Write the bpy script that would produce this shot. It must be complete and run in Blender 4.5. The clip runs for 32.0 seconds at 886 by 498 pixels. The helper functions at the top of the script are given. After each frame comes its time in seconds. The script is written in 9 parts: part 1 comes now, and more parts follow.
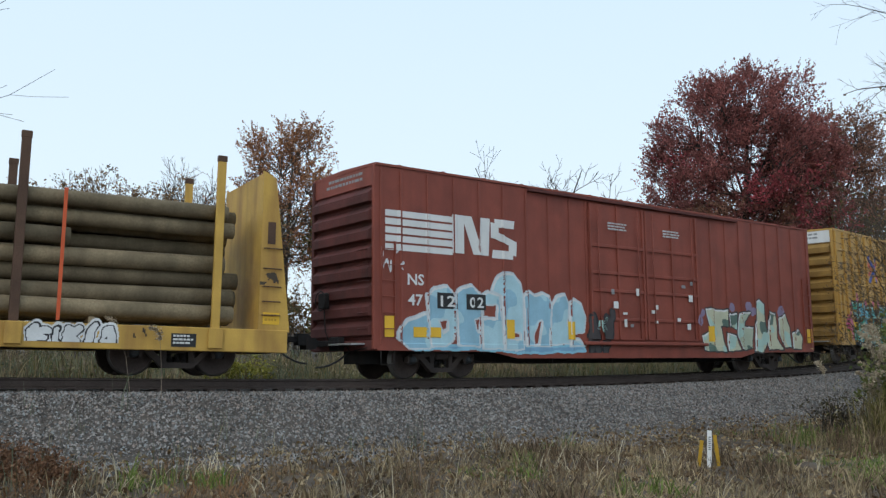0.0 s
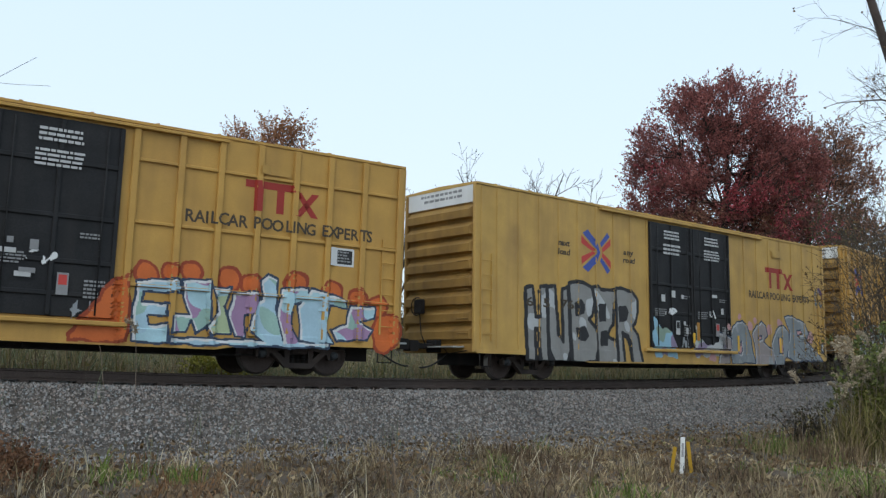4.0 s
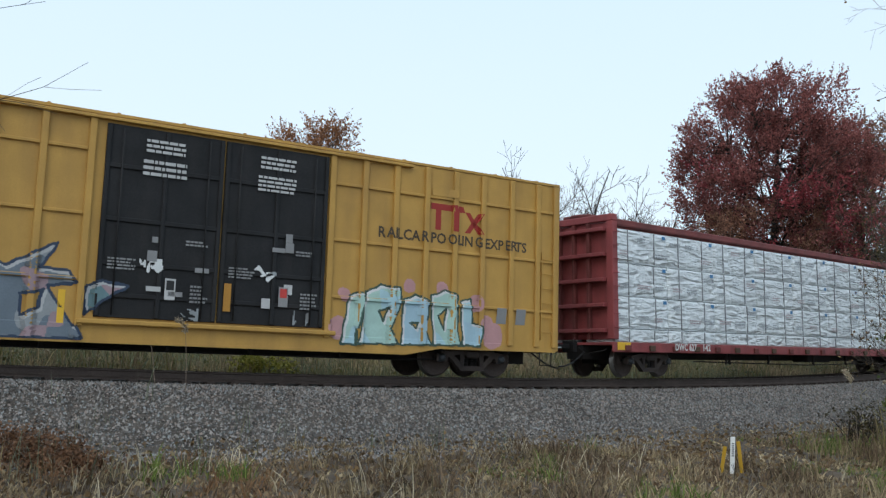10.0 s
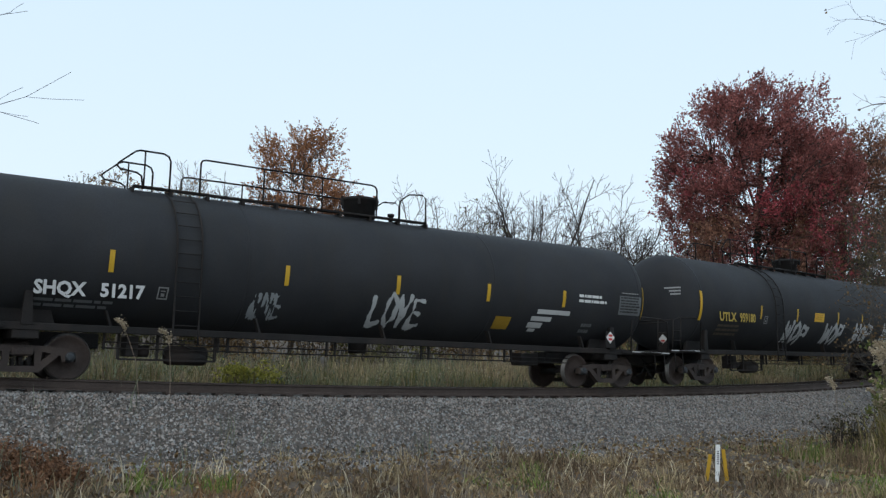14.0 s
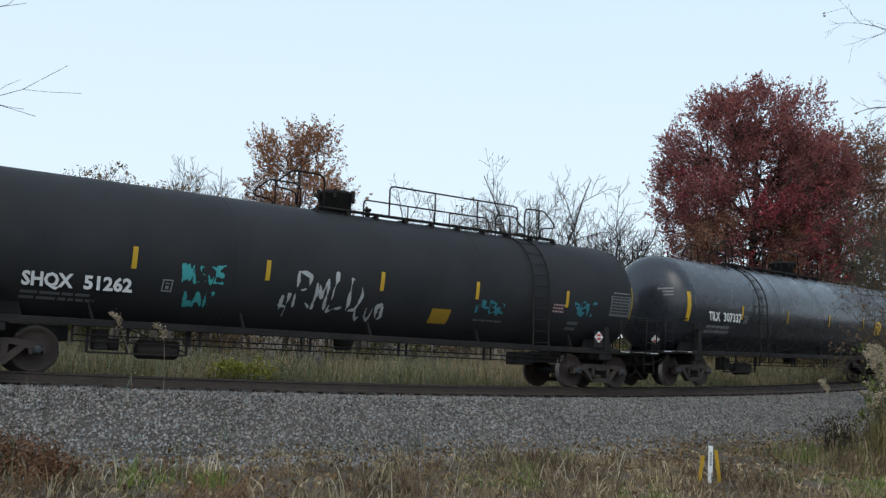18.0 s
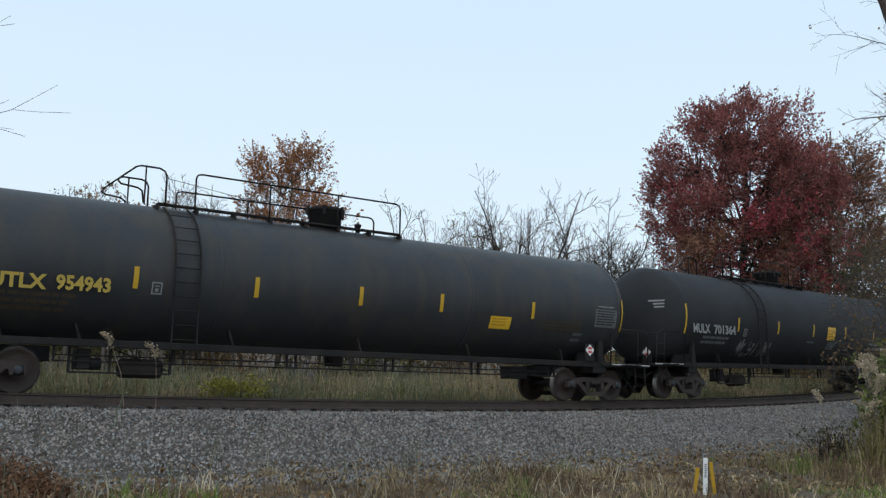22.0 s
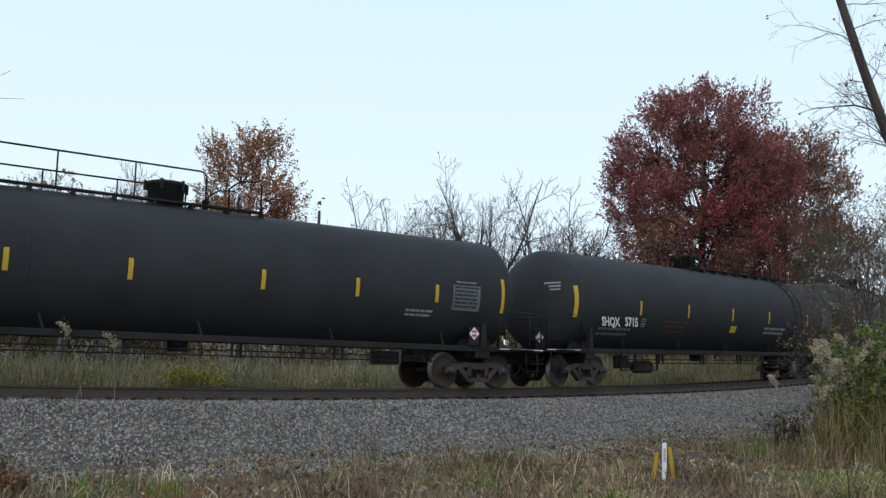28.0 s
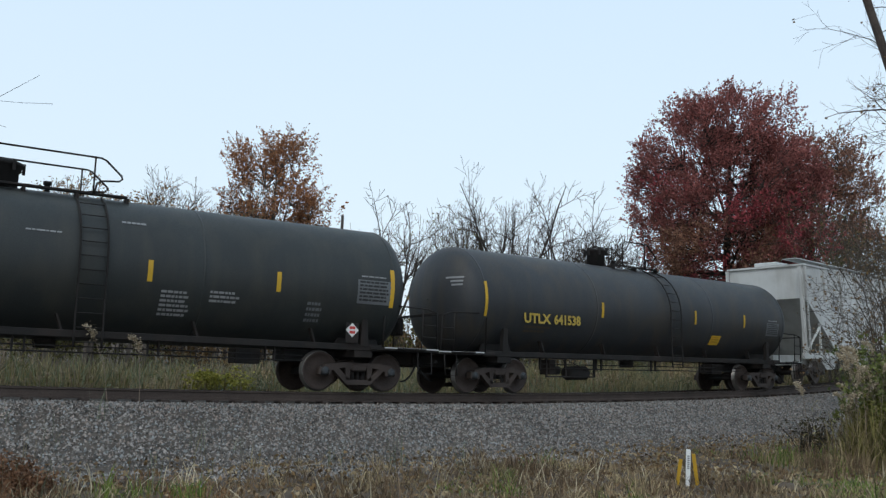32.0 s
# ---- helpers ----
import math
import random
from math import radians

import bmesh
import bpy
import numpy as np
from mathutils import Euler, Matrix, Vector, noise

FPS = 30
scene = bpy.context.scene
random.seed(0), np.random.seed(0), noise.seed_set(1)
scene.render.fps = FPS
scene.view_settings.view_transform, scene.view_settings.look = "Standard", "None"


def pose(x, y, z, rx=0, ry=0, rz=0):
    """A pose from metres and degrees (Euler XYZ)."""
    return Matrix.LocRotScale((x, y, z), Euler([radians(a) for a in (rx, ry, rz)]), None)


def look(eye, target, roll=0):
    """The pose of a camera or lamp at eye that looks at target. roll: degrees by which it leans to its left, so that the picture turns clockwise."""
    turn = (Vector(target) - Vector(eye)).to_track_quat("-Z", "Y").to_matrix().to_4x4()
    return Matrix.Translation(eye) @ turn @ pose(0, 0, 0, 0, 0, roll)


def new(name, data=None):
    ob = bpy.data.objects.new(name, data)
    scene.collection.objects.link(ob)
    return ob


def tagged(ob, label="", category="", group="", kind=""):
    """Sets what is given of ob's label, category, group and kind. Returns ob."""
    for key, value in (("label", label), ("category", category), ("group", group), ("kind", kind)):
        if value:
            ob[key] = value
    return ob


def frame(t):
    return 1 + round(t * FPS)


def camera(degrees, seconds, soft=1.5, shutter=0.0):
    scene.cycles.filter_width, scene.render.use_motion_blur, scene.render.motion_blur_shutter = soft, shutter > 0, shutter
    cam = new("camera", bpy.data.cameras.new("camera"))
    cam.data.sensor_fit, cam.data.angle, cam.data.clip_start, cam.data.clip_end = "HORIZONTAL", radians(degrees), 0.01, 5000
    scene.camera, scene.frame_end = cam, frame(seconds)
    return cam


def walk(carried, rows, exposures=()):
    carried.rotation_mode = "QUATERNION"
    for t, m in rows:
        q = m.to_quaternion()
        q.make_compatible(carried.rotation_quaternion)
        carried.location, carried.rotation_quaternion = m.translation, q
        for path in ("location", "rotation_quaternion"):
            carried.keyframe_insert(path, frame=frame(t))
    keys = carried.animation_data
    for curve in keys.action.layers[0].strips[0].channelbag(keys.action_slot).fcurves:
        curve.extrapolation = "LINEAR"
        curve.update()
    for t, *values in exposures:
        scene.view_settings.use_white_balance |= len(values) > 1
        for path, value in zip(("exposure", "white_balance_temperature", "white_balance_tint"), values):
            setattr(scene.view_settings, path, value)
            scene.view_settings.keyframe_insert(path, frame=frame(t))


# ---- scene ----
cam = camera(51.96, 32.0, soft=1.35, shutter=0.0)
# seconds, yaw, pitch, roll of the camera on its stand
TURNS = [
    (0, 0.00, 5.18, -1.39), (0.5, 0.23, 5.16, -1.63), (1, -0.08, 5.30, -2.81), (1.5, -0.32, 5.47, -2.63),
    (2, -0.75, 5.78, -2.52), (2.5, -1.07, 5.84, -2.34), (3, -1.09, 5.74, -2.37), (3.5, -1.20, 5.55, -2.68),
    (5.5, -1.88, 4.66, -2.63), (6, -2.24, 5.15, -2.13), (6.5, -2.19, 5.38, -1.99), (7, -1.97, 5.37, -2.33),
    (7.5, -0.97, 5.35, -2.83), (8, 0.40, 5.20, -2.70), (8.5, 0.82, 4.92, -2.81), (9, 1.23, 4.83, -2.73),
    (9.5, 1.35, 4.91, -2.43), (10, 1.47, 5.06, -2.73), (10.5, 1.41, 5.46, -2.20), (11, 1.12, 5.75, -2.51),
    (11.5, 1.03, 5.82, -2.24), (12, 1.20, 5.73, -2.43), (12.5, 1.42, 5.52, -2.66), (13, 1.30, 5.50, -2.72),
    (13.5, 0.73, 5.68, -2.81), (14, 0.56, 5.69, -2.46), (14.5, 0.67, 5.41, -2.48), (15, 0.81, 5.18, -2.58),
    (15.5, 0.54, 5.07, -2.62), (17.5, -0.13, 5.88, -2.67), (18, 0.23, 5.59, -3.15), (18.5, 0.28, 5.59, -3.53),
    (19, -0.32, 5.64, -2.88), (19.5, -0.86, 5.60, -3.14), (20, -0.49, 5.76, -2.13), (20.5, 0.59, 5.86, -1.93),
    (21, 0.70, 6.19, -2.40), (21.5, 0.45, 6.26, -2.31), (22, -0.21, 6.56, -2.37), (22.5, -1.24, 6.42, -2.20),
    (23, -2.28, 6.14, -2.01), (23.5, -2.91, 5.81, -2.17), (24, -3.20, 5.68, -2.18), (24.5, -3.27, 5.57, -2.09),
    (26.5, -2.45, 5.43, -2.05), (27, -2.71, 5.57, -1.81), (27.5, -2.77, 5.79, -1.61), (28, -2.58, 5.91, -2.01),
    (28.5, -2.39, 5.92, -2.33), (29, -2.21, 6.29, -2.29), (29.5, -2.07, 6.47, -2.23), (30, -1.48, 6.63, -2.07),
    (30.5, -1.21, 6.59, -2.55), (31, -1.19, 6.39, -2.50), (31.5, -1.20, 6.19, -2.55), (32, -1.17, 6.13, -2.35),
]
# seconds and stops: the clip's own exposure
EXPOSURES = [(0.0, 0.1), (1.0, 0.15), (3.0, 0.1), (6.0, 0.26), (7.0, 0.18), (9.0, 0.19), (10.0, 0.15), (11.0, -0.03), (12.0, -0.22), (13.0, -0.12), (14.0, 0.09), (15.0, 0.14), (18.0, 0.10), (20.0, 0.09), (22.0, 0.04), (23.0, 0.05), (24.0, 0.15), (27.0, 0.19), (29.0, 0.1), (31.0, 0.01), (32.0, 0.04)]
walk(cam, [(t, pose(0, 0, 0, 90 + p, r, y)) for t, y, p, r in TURNS], EXPOSURES)

# ---- light ----
world = bpy.data.worlds.new("overcast")
scene.world = world
world.use_nodes = True
_n, _l = world.node_tree.nodes, world.node_tree.links
_bg = _n["Background"]
_sky = _n.new("ShaderNodeTexSky")
_sky.sky_type, _sky.sun_disc = "NISHITA", False
_sky.sun_elevation, _sky.sun_rotation = radians(38), radians(200)
_sky.air_density, _sky.dust_density = 1.0, 3.0
_dim = _n.new("ShaderNodeMixRGB")
_dim.blend_type = "MULTIPLY"
_dim.inputs["Fac"].default_value = 1
_dim.inputs["Color2"].default_value = (0.1, 0.1, 0.1, 1)
_l.new(_sky.outputs["Color"], _dim.inputs["Color1"])
_cloud = _n.new("ShaderNodeMixRGB")
_cloud.inputs["Fac"].default_value = 0.85
_l.new(_dim.outputs["Color"], _cloud.inputs["Color1"])
# cloud deck: paler towards the horizon, with faint soft bands
_tc = _n.new("ShaderNodeTexCoord")
_sep = _n.new("ShaderNodeSeparateXYZ")
_l.new(_tc.outputs["Generated"], _sep.inputs["Vector"])
_cn = _n.new("ShaderNodeTexNoise")
_cn.inputs["Scale"].default_value, _cn.inputs["Detail"].default_value = 1.6, 3
_l.new(_tc.outputs["Generated"], _cn.inputs["Vector"])
_add = _n.new("ShaderNodeMath")
_add.operation = "MULTIPLY_ADD"
_l.new(_cn.outputs["Fac"], _add.inputs[0])
_add.inputs[1].default_value = 0.12
_l.new(_sep.outputs["Z"], _add.inputs[2])
_ramp = _n.new("ShaderNodeValToRGB")
_ramp.color_ramp.elements[0].position, _ramp.color_ramp.elements[0].color = 0.02, (0.775, 0.895, 0.985, 1)
_ramp.color_ramp.elements[1].position, _ramp.color_ramp.elements[1].color = 0.55, (0.64, 0.815, 0.985, 1)
_l.new(_add.outputs["Value"], _ramp.inputs["Fac"])
_l.new(_ramp.outputs["Color"], _cloud.inputs["Color2"])
_l.new(_cloud.outputs["Color"], _bg.inputs["Color"])
_bg.inputs["Strength"].default_value = 1.1
sun = new("sun", bpy.data.lights.new("sun", "SUN"))
sun.data.energy, sun.data.angle, sun.data.color = 0.6, radians(25), (1.0, 0.97, 0.92)
sun.matrix_world = look((-20, -40, 60), (0, 20, 0))


# ---- materials ----
def mat(name, base, rough=0.75, metal=0.0, var=0.18, scale=1.5, fine=40.0, bump=0.15, streak=None, amount=0.35, spec=0.4, island=0.0, rand=0.0):
    """Base colour with broad and fine variation, fine relief, and, if given, vertical streaks of another colour."""
    m = bpy.data.materials.new(name)
    m.use_nodes = True
    n, l = m.node_tree.nodes, m.node_tree.links
    p = n["Principled BSDF"]
    p.inputs["Metallic"].default_value = metal
    p.inputs["Specular IOR Level"].default_value = spec
    tc = n.new("ShaderNodeTexCoord")

    def noise_at(sc, detail=4, stretch=None):
        t = n.new("ShaderNodeTexNoise")
        t.inputs["Scale"].default_value, t.inputs["Detail"].default_value = sc, detail
        if stretch:
            mp = n.new("ShaderNodeMapping")
            mp.inputs["Scale"].default_value = stretch
            l.new(tc.outputs["Object"], mp.inputs["Vector"])
            l.new(mp.outputs["Vector"], t.inputs["Vector"])
        else:
            l.new(tc.outputs["Object"], t.inputs["Vector"])
        return t.outputs["Fac"]

    def mixed(fac, a, b, mode="MIX"):
        x = n.new("ShaderNodeMixRGB")
        x.blend_type = mode
        for key, val in (("Fac", fac), ("Color1", a), ("Color2", b)):
            if isinstance(val, (int, float)):
                x.inputs[key].default_value = val
            elif isinstance(val, tuple):
                x.inputs[key].default_value = (*val[:3], 1)
            else:
                l.new(val, x.inputs[key])
        return x.outputs["Color"]

    def ranged(fac, lo, hi, a=0.0, b=1.0):
        r = n.new("ShaderNodeMapRange")
        for key, val in zip(("From Min", "From Max", "To Min", "To Max"), (lo, hi, a, b)):
            r.inputs[key].default_value = val
        l.new(fac, r.inputs["Value"])
        return r.outputs["Result"]

    lo = tuple(c * (1 - var) for c in base)
    hi = tuple(min(1, c * (1 + var)) for c in base)
    big, small = noise_at(scale), noise_at(fine, 3)
    col = mixed(ranged(big, 0.3, 0.7), lo, hi)
    col = mixed(ranged(small, 0.3, 0.7, 0, 0.5), col, tuple(c * (1 - 1.4 * var) for c in base))
    if streak:
        col = mixed(ranged(noise_at(1.0, 5, (2.5, 2.5, 0.35)), 0.45, 0.75, 0, amount), col, streak)
        col = mixed(ranged(noise_at(0.9, 6), 0.55, 0.8, 0, amount), col, streak)
    if island or rand:
        g = n.new("ShaderNodeNewGeometry") if island else n.new("ShaderNodeObjectInfo")
        v = g.outputs["Random Per Island"] if island else g.outputs["Random"]
        k = island or rand
        hs = n.new("ShaderNodeHueSaturation")
        l.new(ranged(v, 0, 1, 1 - k, 1 + k), hs.inputs["Value"])
        l.new(col, hs.inputs["Color"])
        col = hs.outputs["Color"]
    l.new(col, p.inputs["Base Color"])
    l.new(ranged(small, 0.2, 0.8, max(0, rough - 0.12), min(1, rough + 0.12)), p.inputs["Roughness"])
    if bump:
        b = n.new("ShaderNodeBump")
        b.inputs["Strength"].default_value, b.inputs["Distance"].default_value = bump, 0.02
        l.new(small, b.inputs["Height"])
        l.new(b.outputs["Normal"], p.inputs["Normal"])
    return m


def leaf_mat(name, dark, light, back=0.25):
    """Leaves, blades and the like: each one its own tint, a little light coming through."""
    m = bpy.data.materials.new(name)
    m.use_nodes = True
    n, l = m.node_tree.nodes, m.node_tree.links
    p = n["Principled BSDF"]
    g = n.new("ShaderNodeNewGeometry")
    r = n.new("ShaderNodeValToRGB")
    r.color_ramp.elements[0].color, r.color_ramp.elements[1].color = (*dark, 1), (*light, 1)
    l.new(g.outputs["Random Per Island"], r.inputs["Fac"])
    tc = n.new("ShaderNodeTexCoord")
    t = n.new("ShaderNodeTexNoise")
    t.inputs["Scale"].default_value, t.inputs["Detail"].default_value = 0.45, 3
    l.new(tc.outputs["Object"], t.inputs["Vector"])
    hs = n.new("ShaderNodeHueSaturation")
    mr = n.new("ShaderNodeMapRange")
    mr.inputs["From Min"].default_value, mr.inputs["From Max"].default_value = 0.3, 0.7
    mr.inputs["To Min"].default_value, mr.inputs["To Max"].default_value = 0.7, 1.3
    l.new(t.outputs["Fac"], mr.inputs["Value"])
    l.new(mr.outputs["Result"], hs.inputs["Value"])
    l.new(r.outputs["Color"], hs.inputs["Color"])
    l.new(hs.outputs["Color"], p.inputs["Base Color"])
    p.inputs["Roughness"].default_value = 0.7
    p.inputs["Specular IOR Level"].default_value = 0.2
    tr = n.new("ShaderNodeBsdfTranslucent")
    l.new(hs.outputs["Color"], tr.inputs["Color"])
    mx = n.new("ShaderNodeMixShader")
    mx.inputs["Fac"].default_value = back
    l.new(p.outputs["BSDF"], mx.inputs[1])
    l.new(tr.outputs["BSDF"], mx.inputs[2])
    l.new(mx.outputs["Shader"], n["Material Output"].inputs["Surface"])
    return m


M = dict(
    yellow=mat("boxcar_yellow", (0.50, 0.285, 0.065), 0.6, var=0.12, streak=(0.22, 0.12, 0.045), amount=0.3),
    yellow_old=mat("boxcar_yellow_faded", (0.52, 0.32, 0.085), 0.65, var=0.14, streak=(0.24, 0.14, 0.06), amount=0.4),
    # end yellow darkened from the side paint: shade put into the colour, under brown streaks
    yellow_end=mat("end_yellow_shaded_grimy", (0.36, 0.205, 0.05), 0.75, var=0.2, streak=(0.12, 0.07, 0.03), amount=0.6),
    deck_yellow=mat("flatcar_yellow", (0.56, 0.34, 0.07), 0.65, var=0.15, streak=(0.16, 0.06, 0.03), amount=0.6),
    red=mat("boxcar_oxide", (0.245, 0.058, 0.036), 0.65, var=0.16, streak=(0.10, 0.025, 0.018), amount=0.35),
    # about half as bright as the side oxide, with near-black streaks
    red_end=mat("end_oxide_dark_streaked", (0.125, 0.034, 0.028), 0.8, var=0.25, streak=(0.03, 0.018, 0.016), amount=0.6),
    pink=mat("flatcar_red", (0.29, 0.062, 0.062), 0.65, var=0.2, streak=(0.08, 0.03, 0.03), amount=0.45),
    maroon=mat("beam_maroon", (0.16, 0.035, 0.03), 0.7, var=0.25, streak=(0.05, 0.02, 0.02), amount=0.4),
    black_door=mat("door_black", (0.017, 0.017, 0.018), 0.6, var=0.3, streak=(0.045, 0.04, 0.036), amount=0.25, spec=0.25),
    roof=mat("galvanised_roof", (0.45, 0.46, 0.45), 0.5, 0.3, var=0.15, streak=(0.3, 0.25, 0.18), amount=0.3),
    white=mat("white_paint", (0.72, 0.72, 0.70), 0.6, var=0.06, streak=(0.45, 0.42, 0.36), amount=0.3, bump=0.03),
    sign_yellow=mat("yellow_sheeting", (0.75, 0.44, 0.03), 0.5, var=0.08, bump=0.03),
    bar_yellow=mat("reflective_tape", (0.55, 0.33, 0.02), 0.5, var=0.12, bump=0.02),
    plate_print=mat("worn_plate_printing", (0.50, 0.27, 0.02), 0.55, var=0.1, bump=0.0),
    mark_black=mat("black_lettering", (0.02, 0.02, 0.02), 0.6, var=0.1, bump=0.0),
    mark_brown=mat("faded_lettering", (0.062, 0.044, 0.026), 0.6, var=0.1, bump=0.0),
    mark_white=mat("white_lettering", (0.66, 0.66, 0.64), 0.6, var=0.08, bump=0.0),
    mark_grey=mat("grey_lettering", (0.25, 0.25, 0.25), 0.6, var=0.15, bump=0.0),
    mark_dim=mat("dull_grey_stencil", (0.13, 0.135, 0.14), 0.6, var=0.15, bump=0.0),
    rose_mark=mat("faded_pink_label", (0.42, 0.27, 0.27), 0.6, var=0.15, bump=0.0),
    red_dim=mat("faded_red_stencil", (0.065, 0.024, 0.022), 0.6, var=0.1, bump=0.0),
    plate_worn=mat("worn_yellow_sheeting", (0.36, 0.215, 0.02), 0.6, var=0.15, bump=0.02),
    mark_yellow=mat("yellow_lettering", (0.40, 0.28, 0.045), 0.6, var=0.1, bump=0.0),
    mark_red=mat("red_lettering", (0.33, 0.03, 0.02), 0.6, var=0.1, bump=0.0),
    stencil=mat("white_stencil", (0.50, 0.50, 0.49), 0.6, var=0.12, bump=0.0),
    tape=mat("dull_orange_tape", (0.42, 0.20, 0.03), 0.6, var=0.15, bump=0.0),
    blue=mat("blue_emblem", (0.055, 0.09, 0.33), 0.6, var=0.1, bump=0.0),
    red_mark=mat("red_emblem", (0.52, 0.055, 0.045), 0.6, var=0.1, bump=0.0),
    tank=mat("tank_black", (0.0345, 0.0355, 0.0385), 0.68, var=0.2, scale=0.7, streak=(0.036, 0.034, 0.031), amount=0.5, spec=0.12),
    tank_brown=mat("tank_black_oil_stained", (0.029, 0.031, 0.034), 0.55, var=0.22, scale=0.6, streak=(0.062, 0.047, 0.03), amount=0.55),
    tank_green=mat("tank_dark_green_grey", (0.0235, 0.027, 0.0265), 0.55, var=0.2, scale=0.6, streak=(0.05, 0.045, 0.035), amount=0.5),
    iron=mat("underframe_iron", (0.020, 0.0185, 0.018), 0.8, 0.0, var=0.3, streak=(0.042, 0.03, 0.024), amount=0.4, spec=0.2),
    truck=mat("truck_casting", (0.043, 0.032, 0.028), 0.8, 0.0, var=0.3, streak=(0.07, 0.05, 0.038), amount=0.5),
    wheel=mat("wheel_rusty", (0.064, 0.046, 0.039), 0.7, 0.3, var=0.3, fine=25),
    tread=mat("wheel_tread", (0.22, 0.21, 0.20), 0.4, 0.8, var=0.1),
    cap=mat("bearing_cap", (0.05, 0.055, 0.06), 0.5, 0.4, var=0.2),
    rubber=mat("hose_rubber", (0.02, 0.02, 0.02), 0.7, var=0.2),
    rail=mat("rail_rust", (0.070, 0.052, 0.044), 0.75, 0.3, var=0.25, streak=(0.04, 0.03, 0.025), amount=0.4),
    railtop=mat("rail_head", (0.20, 0.18, 0.165), 0.4, 0.7, var=0.1),
    tie=mat("creosoted_tie", (0.055, 0.046, 0.040), 0.9, var=0.35, fine=18, streak=(0.03, 0.025, 0.02), rand=0.3),
    stone=mat("ballast_stone", (0.196, 0.177, 0.160), 0.9, var=0.16, scale=0.6, fine=14, bump=0.0, island=0.88),
    stone_cool=mat("ballast_stone_blue_grey", (0.19, 0.196, 0.19), 0.9, var=0.16, scale=0.6, fine=14, bump=0.0, island=0.8),
    stone_warm=mat("ballast_stone_brown", (0.195, 0.155, 0.130), 0.9, var=0.16, scale=0.6, fine=14, bump=0.0, island=0.85),
    ballast_bed=mat("ballast_bed", (0.098, 0.083, 0.069), 0.95, var=0.4, scale=0.8, fine=16, bump=0.9),
    wrap_grey=mat("wrap_printing", (0.36, 0.38, 0.40), 0.5, var=0.2, bump=0.0),
    wrap_red=mat("wrap_red_printing", (0.50, 0.42, 0.43), 0.5, var=0.15, bump=0.0),
    wrap_blue=mat("wrap_blue_tag", (0.05, 0.21, 0.42), 0.5, var=0.1, bump=0.0),
    strap=mat("steel_strap", (0.32, 0.33, 0.34), 0.5, 0.5, var=0.2),
    pole_wood=mat("treated_pole", (0.225, 0.172, 0.102), 0.85, var=0.3, scale=2, fine=22, streak=(0.075, 0.06, 0.035), amount=0.6, rand=0.3),
    orange=mat("orange_strap", (0.60, 0.10, 0.03), 0.6, var=0.1),
    stake=mat("stake_rusty", (0.10, 0.055, 0.035), 0.8, var=0.3),
    hopper=mat("hopper_grey_white", (0.55, 0.55, 0.53), 0.6, var=0.08, streak=(0.3, 0.28, 0.25), amount=0.5),
    post_white=mat("marker_white", (0.78, 0.78, 0.76), 0.5, var=0.04, bump=0.02),
    post_yellow=mat("marker_yellow", (0.50, 0.29, 0.02), 0.5, var=0.15, bump=0.05),
    creosote=mat("pole_dark", (0.055, 0.045, 0.04), 0.9, var=0.2),
    bark=mat("bark_grey", (0.10, 0.083, 0.068), 0.9, var=0.3, fine=20, bump=0.5),
    bark_olive=mat("bark_olive_grey", (0.088, 0.070, 0.052), 0.9, var=0.3, fine=20, bump=0.3),
    bark_brown=mat("bark_brown", (0.085, 0.065, 0.055), 0.9, var=0.35, fine=16, bump=0.6, streak=(0.05, 0.04, 0.035), amount=0.5),
    bark_dark=mat("bark_dark", (0.055, 0.046, 0.04), 0.9, var=0.3, fine=20, bump=0.5),
    twig=mat("twig_tan", (0.26, 0.20, 0.15), 0.9, var=0.25, bump=0.0),
    leaf_red=leaf_mat("maple_red", (0.19, 0.072, 0.066), (0.46, 0.17, 0.145), 0.42),
    leaf_crimson=leaf_mat("maple_crimson", (0.24, 0.052, 0.062), (0.54, 0.115, 0.125), 0.42),
    leaf_dull=leaf_mat("maple_dull_red", (0.17, 0.085, 0.062), (0.40, 0.205, 0.13), 0.42),
    leaf_orange=leaf_mat("leaf_orange", (0.20, 0.085, 0.04), (0.50, 0.235, 0.115), 0.4),
    leaf_brown=leaf_mat("leaf_brown", (0.10, 0.06, 0.03), (0.30, 0.19, 0.09)),
    leaf_rust=leaf_mat("leaf_rust", (0.105, 0.052, 0.03), (0.29, 0.155, 0.085)),
    leaf_tan=leaf_mat("leaf_tan", (0.13, 0.085, 0.05), (0.36, 0.235, 0.13), 0.35),
    leaf_olive=leaf_mat("leaf_olive", (0.045, 0.05, 0.015), (0.19, 0.17, 0.06)),
    leaf_green=leaf_mat("leaf_green", (0.06, 0.085, 0.025), (0.25, 0.27, 0.085)),
    leaf_yellowgreen=leaf_mat("leaf_yellow_green", (0.13, 0.14, 0.022), (0.44, 0.39, 0.085)),
    leaf_light=leaf_mat("leaf_light_green", (0.07, 0.09, 0.02), (0.27, 0.26, 0.075)),
    leaf_dark=leaf_mat("leaf_dark_dry", (0.035, 0.03, 0.018), (0.12, 0.10, 0.05)),
    reed_leaf=leaf_mat("reed_leaf", (0.10, 0.095, 0.03), (0.36, 0.30, 0.11)),
    straw=leaf_mat("pale_straw", (0.34, 0.28, 0.18), (0.70, 0.60, 0.42)),
    grass_rust=leaf_mat("grass_rust", (0.12, 0.068, 0.035), (0.34, 0.19, 0.095)),
